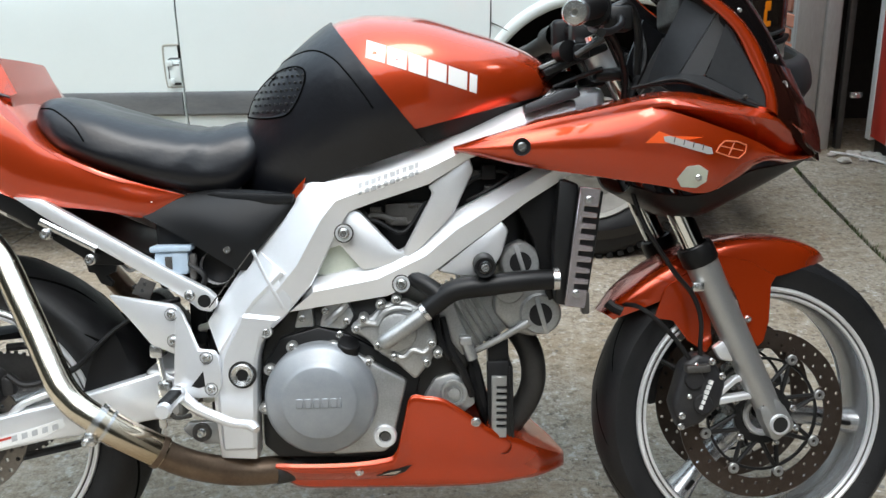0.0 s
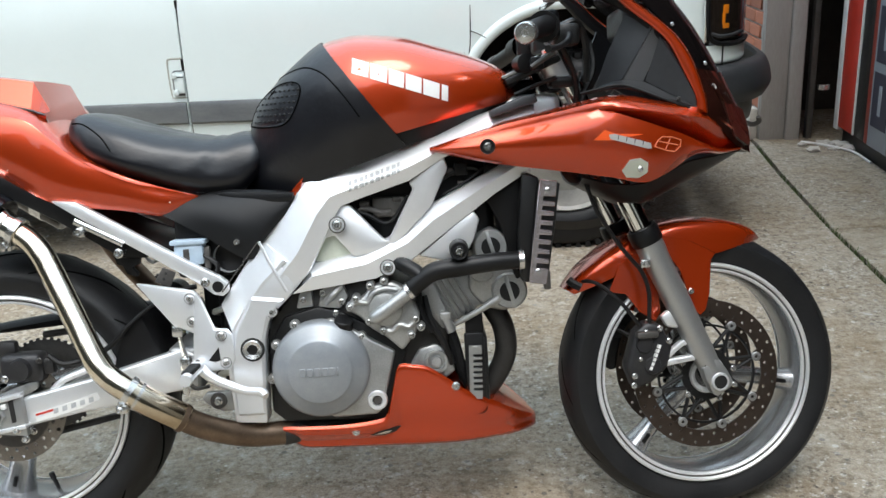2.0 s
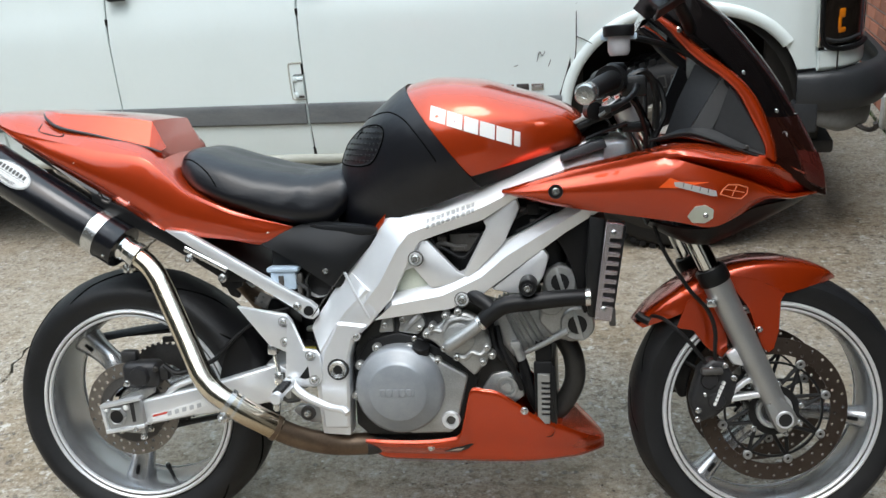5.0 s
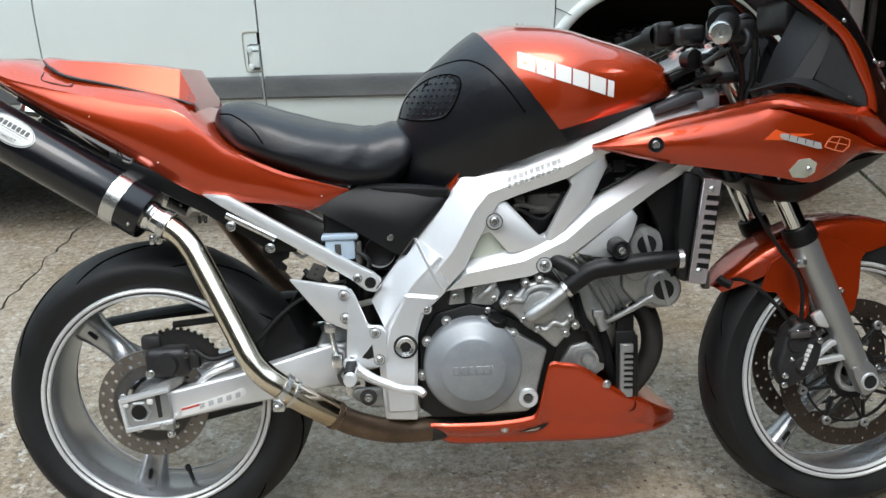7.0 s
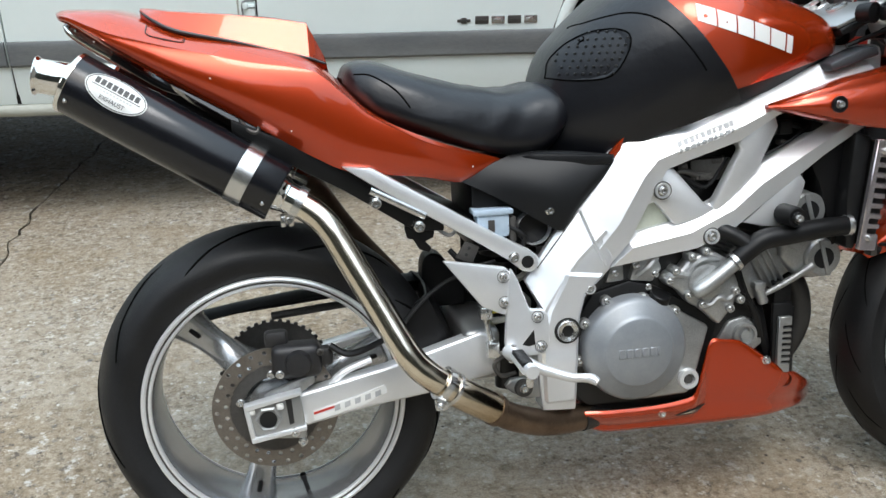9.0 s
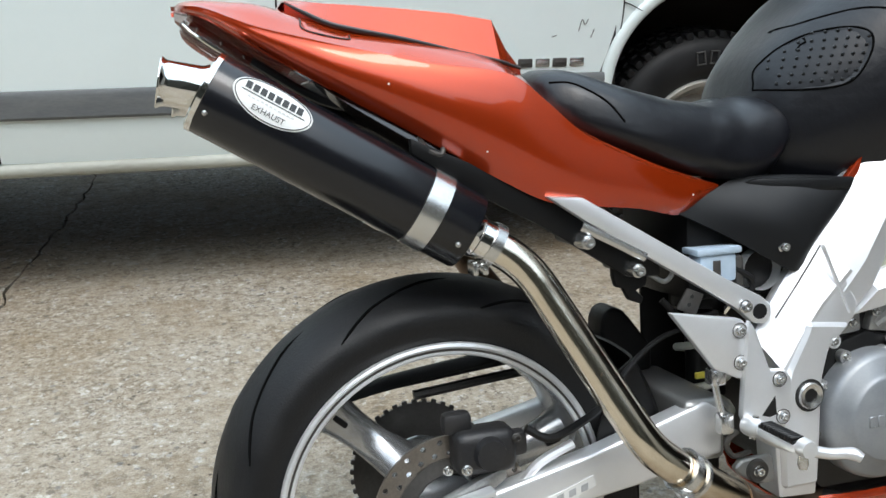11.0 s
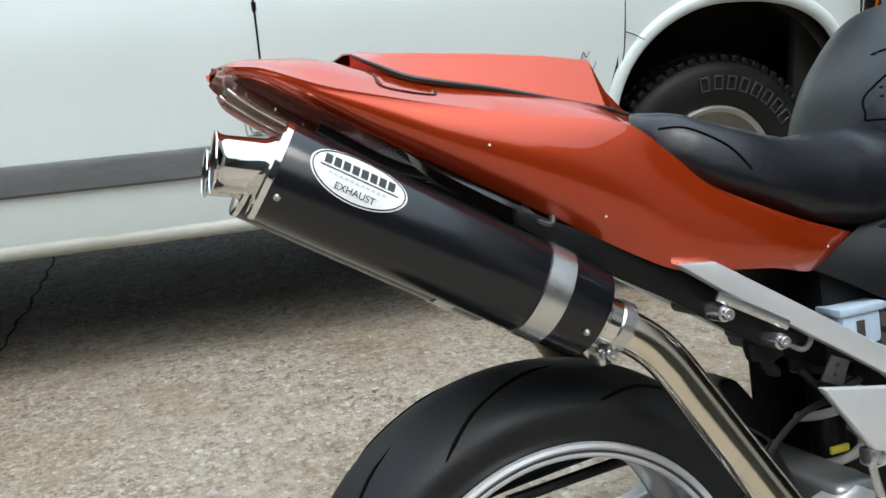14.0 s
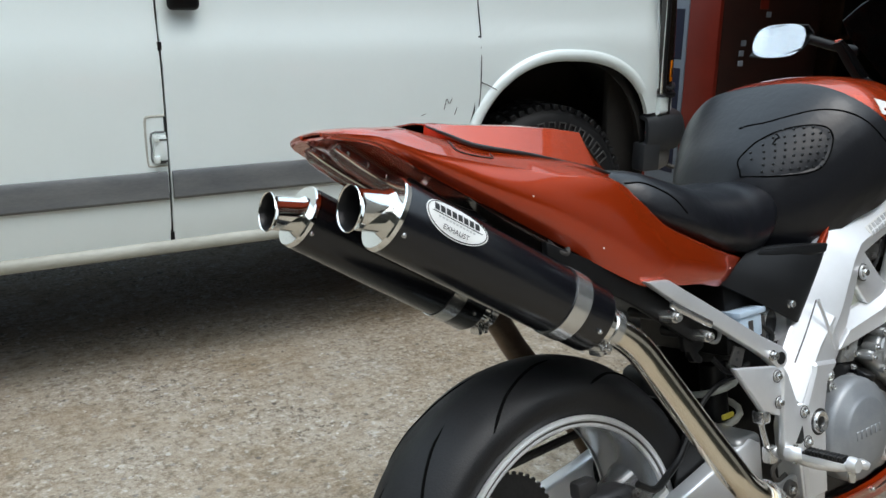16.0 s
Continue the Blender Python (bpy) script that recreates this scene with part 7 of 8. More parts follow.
ridge_bm = prism([(0.452, 0.724), (0.475, 0.729), (0.612, 0.722), (0.606, 0.706), (0.53, 0.700)], -0.121, -0.105, 0.004)
for v in ridge_bm.verts:
    v.co.y -= 0.22 * (v.co.x - 0.53)
part("panel_ridge", ridge_bm, GREY_PLASTIC, bike)
bolt(bike, 0.494, -0.1335, 0.632, 0.008)
part("frame_sliver", prism([(0.604, 0.722), (0.632, 0.752), (0.624, 0.728), (0.612, 0.713)], -0.130, -0.118, 0.002), ORANGE, bike)

# -- belly pan
BELLY = [(0.553, 0.252, 0.224, 0.134), (0.575, 0.252, 0.216, 0.137), (0.60, 0.251, 0.208, 0.139), (0.68, 0.251, 0.206, 0.141), (0.742, 0.258, 0.205, 0.143), (0.764, 0.270, 0.205, 0.144), (0.778, 0.320, 0.205, 0.144), (0.792, 0.367, 0.205, 0.144), (0.82, 0.367, 0.204, 0.144),
         (0.85, 0.361, 0.204, 0.143), (0.884, 0.338, 0.203, 0.141), (0.925, 0.306, 0.203, 0.136), (0.955, 0.290, 0.203, 0.126), (0.985, 0.273, 0.203, 0.112), (1.012, 0.254, 0.200, 0.092), (1.040, 0.234, 0.199, 0.062), (1.062, 0.218, 0.200, 0.032), (1.072, 0.209, 0.202, 0.014)]
rows = []
for x, z1, z0, w in BELLY:
    h = z1 - z0
    rows.append(mirrored([(x, -w * 0.97, z1), (x, -w * 1.0, z1 - min(0.012, h * 0.2)), (x, -w * 0.95, z0 + h * 0.5), (x, -w * 0.87, z0 + h * 0.2), (x, -w * 0.80, z0 - 0.009), (x, -w * 0.5, z0 - 0.016), (x, 0, z0 - 0.018)]))
belly = part("belly_pan", surface(rows, 4, 4, 0.003), ORANGE, bike, "copper-orange belly pan", 40)
part("pan_deck", surface([mirrored([(x, -w * 0.965, z1 - 0.001), (x, -w * 0.6, z1 + 0.002), (x, 0, z1 + 0.003)]) for x, z1, z0, w in BELLY[11:]], 4, 3, 0.002), ORANGE, belly, "upper face of the pan's nose")
bolt(belly, 0.699, right_side(tree_of(belly), 0.699, 0.235), 0.235, 0.007)
bolt(belly, 0.904, right_side(tree_of(belly), 0.905, 0.312), 0.318, 0.008)
BELLY_TREE = tree_of(belly)
part("pan_slot", laid(BELLY_TREE, [(0.727, 0.224), (0.752, 0.236), (0.790, 0.240), (0.778, 0.228), (0.755, 0.223)], 0.0012, 0.002, 2), BLACK_METAL, belly, "dark slot with a bright edge")
part("slot_edge", laid(BELLY_TREE, [(0.735, 0.226), (0.756, 0.233), (0.772, 0.233), (0.762, 0.227)], 0.002, 0.001, 2), ZINC, belly)

# -- exhaust
pipe_r = part("exhaust_pipe", tube([(0.050, -0.1255, 0.686), (0.068, -0.128, 0.674), (0.087, -0.132, 0.661), (0.104, -0.137, 0.645), (0.118, -0.143, 0.626), (0.132, -0.150, 0.601), (0.157, -0.165, 0.553), (0.190, -0.185, 0.489), (0.212, -0.200, 0.446), (0.226, -0.208, 0.421), (0.243, -0.212, 0.399), (0.266, -0.214, 0.379), (0.30, -0.211, 0.354)], 0.0235, 24, 7), PIPE, bike, "heat-tinted stainless exhaust pipe")
part("pipe_dent", lathe([(0, -0.002), (0.003, -0.0015), (0.0035, 0.001)], (0.178, -0.201, 0.507), (0, 1, 0), 8), BRONZED, pipe_r)
part("collector_pipe", tube([(0.278, -0.214, 0.370), (0.315, -0.208, 0.342), (0.350, -0.199, 0.318), (0.378, -0.190, 0.298)], 0.027, 24, 5), PIPE, bike, "wider grey collector sleeve")
part("lower_pipe", tube([(0.372, -0.192, 0.302), (0.40, -0.180, 0.282), (0.44, -0.160, 0.260), (0.49, -0.135, 0.242), (0.54, -0.115, 0.235), (0.58, -0.095, 0.232)], 0.0245, 20, 6), BRONZED, bike, "browned lower exhaust pipe")
cb = part("pipe_clamp", lathe([(0.0255, -0.006), (0.030, -0.006), (0.030, 0.006), (0.0255, 0.006)], (0.282, -0.2140, 0.367), (0.80, 0.12, -0.60), 26, True), ZINC, bike, "bright pipe clamp")
part("clamp_lug", box(0.262, 0.284, -0.240, -0.222, 0.330, 0.347, 0.003), ZINC, cb)
bolt(cb, 0.270, -0.241, 0.338, 0.006)
part("pipe_clamp", lathe([(0.0265, -0.003), (0.0295, -0.003), (0.0295, 0.003), (0.0265, 0.003)], (0.297, -0.2115, 0.356), (0.80, 0.18, -0.58), 26, True), ZINC, bike, "bright pipe clamp")
part("pipe_clamp", lathe([(0.026, -0.005), (0.0285, -0.005), (0.0285, 0.005), (0.026, 0.005)], (0.372, -0.192, 0.302), (0.78, 0.3, -0.55), 26, True), BRONZED, bike)


def muffler(y, splay, name):
    shift, fall = (0.016, 0.006) if y > 0 else (0.0, 0.0)
    a, b = Vector((-0.271 + shift, y, 0.889 - fall)), Vector((0.036 + shift, y + splay, 0.695 - fall))
    d = (b - a).normalized()
    nrm = Vector((-d.z, 0, d.x)).normalized()
    L = (b - a).length
    bm = lathe([(0.0495, 0.0), (0.0505, 0.003), (0.0505, L - 0.003), (0.0490, L), (0.026, L + 0.001)], a, d, 48)
    t = Vector((0.975, 0, -0.22))
    mu = part(name, bm, MUFFLER_BLACK, bike, "black anodised silencer")
    part("end_cap", lathe([(0.026, -0.0035), (0.049, -0.003), (0.0512, -0.001), (0.0512, 0.005), (0.0500, 0.006)], a, d, 48), CHROME, mu, "polished end cap")
    tip = part("outlet", lathe([(0.031, 0.002), (0.0282, -0.004), (0.0275, -0.008), (0.0272, -0.044), (0.0282, -0.049), (0.0302, -0.0515), (0.0308, -0.053), (0.0302, -0.0545), (0.0290, -0.0535), (0.0275, -0.048), (0.0258, -0.044), (0.0255, 0.0)], a + nrm * 0.002, t, 40), CHROME, mu, "polished flared outlet")
    part("outlet_bore", lathe([(0.0285, -0.0532), (0.0270, -0.0485), (0.0250, -0.042), (0.0250, 0.02), (0, 0.02)], a + nrm * 0.002, t, 30), BLACK_METAL, tip, "sooty bore")
    part("band", lathe([(0.0506, L - 0.075), (0.0522, L - 0.075), (0.0522, L - 0.047), (0.0506, L - 0.047)], a, d, 48, True), ZINC, mu, "bright strap")
    part("inlet", lathe([(0.0300, L - 0.005), (0.0300, L + 0.004), (0.0285, L + 0.006), (0.0285, L + 0.012), (0.0268, L + 0.014), (0.0268, L + 0.042), (0.0245, L + 0.043)], a, d, 32), CHROME, mu, "polished inlet collar")
    cl = part("inlet_clamp", lathe([(0.0268, L + 0.029), (0.0296, L + 0.029), (0.0296, L + 0.043), (0.0268, L + 0.043)], a, d, 32, True), ZINC, mu)
    c = a + d * (L + 0.033) - nrm * 0.033
    y += splay
    part("clamp_lug", merge(box(c.x - 0.011, c.x - 0.002, y - 0.014, y + 0.012, c.z - 0.011, c.z + 0.008, 0.003), box(c.x + 0.002, c.x + 0.011, y - 0.014, y + 0.012, c.z - 0.011, c.z + 0.008, 0.003)), ZINC, cl)
    bolt(cl, c.x + 0.004, y - 0.013, c.z, 0.006)
    for s, g in ((0.011, -0.50), (L - 0.018, -0.45)):
        o = -Vector((0, 1, 0)) * math.cos(g) + nrm * math.sin(g)
        p = a + d * s + o * 0.0502
        bolt(mu, *p, 0.0034, ZINC, axis=o)
    return mu, a, d, nrm, L


mu, ma, md, mn, mL = muffler(-0.092, -0.032, "silencer")
muffler(0.192, 0.0, "silencer")
part("exhaust_pipe", tube([(0.068, 0.192, 0.680), (0.084, 0.193, 0.670), (0.104, 0.195, 0.652), (0.120, 0.197, 0.627), (0.146, 0.199, 0.585), (0.185, 0.201, 0.533), (0.235, 0.204, 0.472), (0.272, 0.205, 0.42), (0.33, 0.20, 0.31)], 0.0235, 18, 6), BRONZED, bike, "browned exhaust pipe in the shade")
part("silencer_bracket", prism([(0.028, 0.780), (0.045, 0.770), (0.10, 0.735), (0.095, 0.722), (0.03, 0.762)], -0.100, -0.092, 0.002), BLACK_METAL, bike)


def on_muffler(s, g, lift):
    o = -Vector((0, 1, 0)) * math.cos(g) + mn * math.sin(g)
    return ma + md * s + o * (0.0505 + lift)


def muffler_patch(shape, lift, n=28):
    """A flat outline of (along, round) in metres laid round the silencer, as a fan about its middle."""
    bm = bmesh.new()
    rings = []
    for f in (1.0, 0.66, 0.33):
        rings.append([bm.verts.new(on_muffler(S0 + s * f, G0 + u * f / 0.0505, lift)) for s, u in shape])
    c = bm.verts.new(on_muffler(S0, G0, lift))
    k = len(shape)
    for a, b in zip(rings, rings[1:]):
        for i in range(k):
            bm.faces.new((a[i], a[(i + 1) % k], b[(i + 1) % k], b[i]))
    for i in range(k):
        bm.faces.new((rings[-1][i], rings[-1][(i + 1) % k], c))
    return bm


S0, G0 = 0.074, 0.46
oval = [(0.050 * math.cos(2 * math.pi * k / 40), 0.0265 * math.sin(2 * math.pi * k / 40)) for k in range(40)]
pl = part("oval_plate", muffler_patch(oval, 0.0008), WHITE_DECAL, mu, "white oval badge with dark bars and the word exhaust")
ring = [on_muffler(S0 + 0.0475 * math.cos(2 * math.pi * k / 40), G0 + 0.0245 * math.sin(2 * math.pi * k / 40) / 0.0505, 0.001) for k in range(41)]
part("oval_line", tube([tuple(p) for p in ring], 0.0007, 5, 1), BLACK_INK, pl)


def muffler_bar(s0, s1, u0, u1, lift=0.0014):
    bm = bmesh.new()
    n = 6
    v = [[bm.verts.new(on_muffler(S0 + s0 + (s1 - s0) * i / n, G0 + (u0 + (u1 - u0) * j / 3) / 0.0505, lift)) for j in range(4)] for i in range(n + 1)]
    for i in range(n):
        for j in range(3):
            bm.faces.new((v[i][j], v[i + 1][j], v[i + 1][j + 1], v[i][j + 1]))
    return bm


for k in range(8):
    part("plate_bar", muffler_bar(-0.037 + k * 0.0093, -0.037 + k * 0.0093 + 0.0072, 0.002, 0.0125), BLACK_INK, pl, "bold black bar in place of a maker's name")
part("plate_rule", muffler_bar(-0.040, 0.040, -0.0015, -0.0003), BLACK_INK, pl)
for k in range(11):
    part("plate_bar", muffler_bar(-0.030 + k * 0.0055, -0.030 + k * 0.0055 + 0.0036, -0.0068, -0.0042), SILVER_DECAL, pl)


def letters_on_muffler(text, size, u):
    cu = bpy.data.curves.new("word", "FONT")
    cu.body, cu.size, cu.align_x = text, size, "CENTER"
    tmp = new("word_source", cu)
    dg = bpy.context.evaluated_depsgraph_get()
    me = bpy.data.meshes.new_from_object(tmp.evaluated_get(dg))
    bpy.data.objects.remove(tmp)
    bm = bmesh.new()
    bm.from_mesh(me)
    bpy.data.meshes.remove(me)
    for v in bm.verts:
        v.co = on_muffler(S0 + v.co.x, G0 + (u + v.co.y) / 0.0505, 0.0015)
    return bm


part("word_exhaust", letters_on_muffler("EXHAUST", 0.0095, -0.0185), BLACK_INK, pl, "the word EXHAUST in thin capitals")

# -- front fork, mudguard and brakes
fa, fb = Vector((1.300, 0, 0.590)), Vector((1.436, 0, 0.288))
fd = (fb - fa).normalized()
for s in (-1, 1):
    c = Vector((0, s * 0.098, 0))
    leg = part("fork_leg", lathe([(0.0285, 0.0), (0.0285, 0.03), (0.0270, 0.05), (0.0262, 0.16), (0.0245, 0.26), (0.0225, 0.31), (0, 0.312)], fa + c, fd, 32), FORK_GREY, bike, "silver-grey fork slider")
    part("dust_seal", lathe([(0.024, -0.022), (0.030, -0.020), (0.032, -0.012), (0.032, 0.010), (0.029, 0.014), (0.0285, 0.014)], fa + c, fd, 32), BLACK_PLASTIC, leg, "black dust seal")
    part("stanchion", lathe([(0.0205, -0.42), (0.0205, 0.02)], fa + c, fd, 28), CHROME, leg, "bright inner tube")
    foot = prism([(1.400, 0.318), (1.430, 0.336), (1.448, 0.318), (1.465, 0.286), (1.460, 0.275), (1.432, 0.258), (1.422, 0.262), (1.406, 0.296)], -0.014, 0.016, 0.004, 2)
    foot.transform(Matrix.Translation((0, s * 0.106, 0)))
    ft = part("axle_clamp", foot, FORK_GREY, leg)
    part("axle_ring", lathe([(0.0140, s * 0.119), (0.0140, s * 0.1245), (0.0175, s * 0.1245), (0.0190, s * 0.119)], (1.436, 0, 0.288), (0, 1, 0), 28), ALLOY, ft)
    part("axle_end", lathe([(0, s * 0.1225), (0.0142, s * 0.1225), (0.0142, s * 0.114)], (1.436, 0, 0.288), (0, 1, 0), 24), BLACK_INK, ft, "dark hollow axle")
    bolt(ft, 1.469, s * 0.112, 0.278, 0.006, ZINC, s)
    bolt(ft, 1.410, s * 0.112, 0.322, 0.006, ZINC, s)
    arm = part("caliper_arm", merge(prism([(1.318, 0.335), (1.322, 0.343), (1.362, 0.374), (1.392, 0.380), (1.395, 0.372), (1.364, 0.362), (1.330, 0.335)], -0.008, 0.008, 0.003), prism([(1.318, 0.335), (1.330, 0.339), (1.392, 0.345), (1.402, 0.336), (1.390, 0.333), (1.325, 0.325)], -0.010, 0.010, 0.003), prism([(1.322, 0.428), (1.340, 0.440), (1.372, 0.420), (1.360, 0.400), (1.335, 0.405)], -0.008, 0.008, 0.005)), ALLOY, leg)
    arm.location = (0, s * 0.098, 0)
    cl = part("brake_caliper", merge(prism([(1.246, 0.330), (1.268, 0.400), (1.292, 0.420), (1.322, 0.412), (1.345, 0.365), (1.335, 0.325), (1.300, 0.295), (1.262, 0.283)], -0.022, 0.022, 0.010, 3), lathe([(0, -0.028), (0.016, -0.027), (0.019, -0.02)], (1.285, 0, 0.375), (0, 1, 0), 20), lathe([(0, -0.028), (0.016, -0.027), (0.019, -0.02)], (1.300, 0, 0.330), (0, 1, 0), 20)), CALIPER, bike, "black four-piston front caliper")
    cl.location = (0, s * 0.088, 0)
    if s > 0:
        cl.rotation_euler = (0, 0, 0)
    for x, z in ((1.262, 0.312), (1.260, 0.293), (1.318, 0.405), (1.290, 0.398), (1.336, 0.378), (1.276, 0.345)):
        bolt(cl, x, s * 0.023, z, 0.006 if x != 1.276 else 0.004, ZINC, s)
for k in range(6):
    x, z = 1.291 + k * 0.0037, 0.324 + k * 0.0085
    part("caliper_bar", prism([(x, z), (x + 0.005, z - 0.0015), (x + 0.0078, z + 0.0050), (x + 0.0028, z + 0.0065)], -0.1185, -0.1095, 0), WHITE_DECAL, bike)
rows = []
for ang, r, w, drop in ((61.5, 0.311, 0.012, 0.006), (67.0, 0.318, 0.042, 0.030), (75.0, 0.322, 0.062, 0.054), (86.0, 0.325, 0.070, 0.074), (100.0, 0.328, 0.070, 0.06), (114.0, 0.330, 0.071, 0.065), (126.0, 0.334, 0.070, 0.055), (137.0, 0.339, 0.062, 0.04), (145.5, 0.343, 0.040, 0.02)):
    a = radians(ang)
    ux, uz = math.cos(a), math.sin(a)
    rows.append(mirrored([(FX + (r - drop) * ux, -w, FZ + (r - drop) * uz), (FX + (r - drop * 0.35) * ux, -w * 0.96, FZ + (r - drop * 0.35) * uz), (FX + (r - drop * 0.06) * ux, -w * 0.70, FZ + (r - drop * 0.06) * uz), (FX + r * ux, 0, FZ + r * uz)]))
mud = part("front_mudguard", surface(rows, 4, 4, 0.003), ORANGE, bike, "copper-orange front mudguard", 45)
for s in (-1, 1):
    f1 = prism([(1.325, 0.592), (1.40, 0.575), (1.455, 0.545), (1.445, 0.530), (1.440, 0.463), (1.430, 0.428), (1.418, 0.418), (1.405, 0.432), (1.378, 0.515)], s * 0.0735, s * 0.0695, 0.001, 1)
    f2 = prism([(1.228, 0.480), (1.262, 0.474), (1.289, 0.436), (1.322, 0.412), (1.334, 0.430), (1.330, 0.50), (1.31, 0.57), (1.25, 0.535)], s * 0.0735, s * 0.0695, 0.001, 1)
    part("side_flap", f1, ORANGE, mud)
    part("side_flap", f2, ORANGE, mud)
    bolt(mud, 1.400, s * 0.074, 0.470, 0.006, ZINC, s)
part("guard_tip", tube([(1.152, -0.045, 0.508), (1.160, -0.05, 0.500), (1.175, -0.055, 0.492)], 0.009, 8, 3), BLACK_PLASTIC, mud, "black rubber end")
part("brake_line", tube([(1.165, -0.13, 0.76), (1.195, -0.13, 0.66), (1.245, -0.13, 0.575), (1.285, -0.118, 0.525), (1.300, -0.115, 0.48), (1.300, -0.112, 0.43), (1.303, -0.108, 0.395)], 0.0042, 8, 6), HOSE, bike, "black front brake line")
part("brake_line", tube([(1.16, -0.05, 0.50), (1.20, -0.09, 0.50), (1.245, -0.11, 0.46), (1.275, -0.112, 0.42), (1.290, -0.11, 0.398)], 0.0042, 8, 6), HOSE, bike)
part("line_union", box(1.268, 1.312, -0.122, -0.102, 0.388, 0.402, 0.004), DARK_STEEL, bike)
part("line_clip", box(1.282, 1.302, -0.130, -0.110, 0.532, 0.548, 0.003), ZINC, bike)


# the bars stand turned a little to the left: wheel, fork, guard and brakes swing about the right fork leg
swing = Matrix.Translation((1.436, -0.098, 0.288)) @ Matrix.Rotation(radians(6.5), 4, -fd) @ Matrix.Translation((-1.436, 0.098, -0.288))
for ob in list(bike.children):
    if ob.name.split(".")[0] in ("front_wheel", "fork_leg", "brake_caliper", "front_mudguard", "caliper_bar", "line_union"):
        ob.matrix_basis = swing @ ob.matrix_basis

# -- side fairings
FAIR = [  # x, heights of lower edge, middle, crease and upper edge, and their distances from the middle plane
    (0.879, (0.786, 0.789, 0.791, 0.793), (0.162, 0.166, 0.165, 0.160)), (0.91, (0.778, 0.790, 0.800, 0.804), (0.172, 0.185, 0.180, 0.165)), (0.95, (0.768, 0.790, 0.809, 0.817), (0.180, 0.197, 0.190, 0.170)), (1.02, (0.753, 0.786, 0.821, 0.840), (0.185, 0.206, 0.197, 0.172)),
    (1.12, (0.736, 0.784, 0.832, 0.853), (0.185, 0.210, 0.200, 0.172)), (1.22, (0.718, 0.780, 0.836, 0.867), (0.180, 0.207, 0.198, 0.170)), (1.285, (0.704, 0.776, 0.832, 0.863), (0.172, 0.202, 0.192, 0.168)), (1.335, (0.722, 0.782, 0.826, 0.846), (0.165, 0.190, 0.187, 0.172)),
    (1.39, (0.750, 0.788, 0.812, 0.824), (0.145, 0.170, 0.178, 0.178)), (1.445, (0.746, 0.770, 0.790, 0.803), (0.105, 0.128, 0.138, 0.142)), (1.49, (0.752, 0.765, 0.778, 0.788), (0.065, 0.085, 0.092, 0.098)), (1.515, (0.754, 0.760, 0.768, 0.775), (0.03, 0.05, 0.055, 0.06))]


FOLD_X = [0.879, 0.95, 1.02, 1.12, 1.19, 1.215, 1.272, 1.35, 1.402, 1.445, 1.515]
FOLD_LOW = [0.7897, 0.799, 0.811, 0.828, 0.8425, 0.8450, 0.8260, 0.797, 0.7735, 0.758, 0.756]
FOLD_TOP = [0.7905, 0.805, 0.819, 0.837, 0.8495, 0.8520, 0.8415, 0.8270, 0.8170, 0.795, 0.768]
RIDGE = [0.7915, 0.811, 0.829, 0.846, 0.859, 0.8605, 0.8535, 0.8380, 0.8290, 0.805, 0.773]
UPPER = [0.7930, 0.814, 0.834, 0.854, 0.868, 0.872, 0.868, 0.848, 0.836, 0.812, 0.779]
FOLD_DEPTH = [0.0, 0.0, 0.0, 0.0, 0.0, 0.006, 0.028, 0.036, 0.028, 0.013, 0.0]


def fairing_row(x, z, y):
    """One section: lower edge, middle, the undercut fold, the ridge above it, the upper edge."""
    fl, ft, rg, up, d = (float(np.interp(x, FOLD_X, k)) for k in (FOLD_LOW, FOLD_TOP, RIDGE, UPPER, FOLD_DEPTH))
    at = lambda h: float(np.interp(h, [z[0], z[1], rg, up], [y[0], y[1], y[2] - 0.004, y[3]]))
    def side(h):
        t = (h - z[0]) / max(1e-4, fl - z[0])
        m = min(0.9, max(0.1, (z[1] - z[0]) / max(1e-4, fl - z[0])))
        return y[0] * (t - m) * (t - 1) / m + y[1] * t * (1 - t) / (m * (1 - m)) + at(fl) * t * (t - m) / (1 - m)
    body = [(x, -side(z[0] + (fl - 0.002 - z[0]) * k / 7), z[0] + (fl - 0.002 - z[0]) * k / 7) for k in range(8)]
    return [(x, -(y[0] - 0.02), z[0] - 0.001)] + body + [ (x, -at(fl) + d * 0.75, fl + 0.001), (x, -at(ft) - d * 0.5, ft - 0.0005), (x, -at(ft) - d * 0.55, ft + 0.001), (x, -at(rg) - d * 0.2, rg), (x, -y[3], up), (x, -(y[3] - 0.03), up - 0.004)]


def side_fairing():
    rows = spline([(x, *z, *y) for x, z, y in FAIR], 4)
    return surface([fairing_row(float(r[0]), [float(q) for q in r[1:5]], [float(q) for q in r[5:9]]) for r in rows], 1, 1, 0.003)


fair_r, fair_l = both("side_fairing", side_fairing, ORANGE, "copper-orange side fairing with a spear-shaped tail")


FAIR_TREE = tree_of(fair_r)


def on_fairing(poly, thick, lift):
    return laid(FAIR_TREE, poly, lift, thick, 2)


def fair_y(x, z):
    return right_side(FAIR_TREE, x, z)


fb = part("fairing_grommet", lathe([(0.008, -0.002), (0.014, -0.003), (0.0145, 0.002)], (0.987, -0.206, 0.790), (0, 1, 0), 24, True), BLACK_PLASTIC, fair_r)
bolt(fb, 0.987, -0.205, 0.790, 0.008)
plug = part("fairing_plug", on_fairing([(1.238, 0.730), (1.252, 0.750), (1.272, 0.752), (1.287, 0.742), (1.287, 0.724), (1.272, 0.714), (1.248, 0.716)], 0.004, 0.002), PALE_TANK, fair_r, "pale plastic plug")
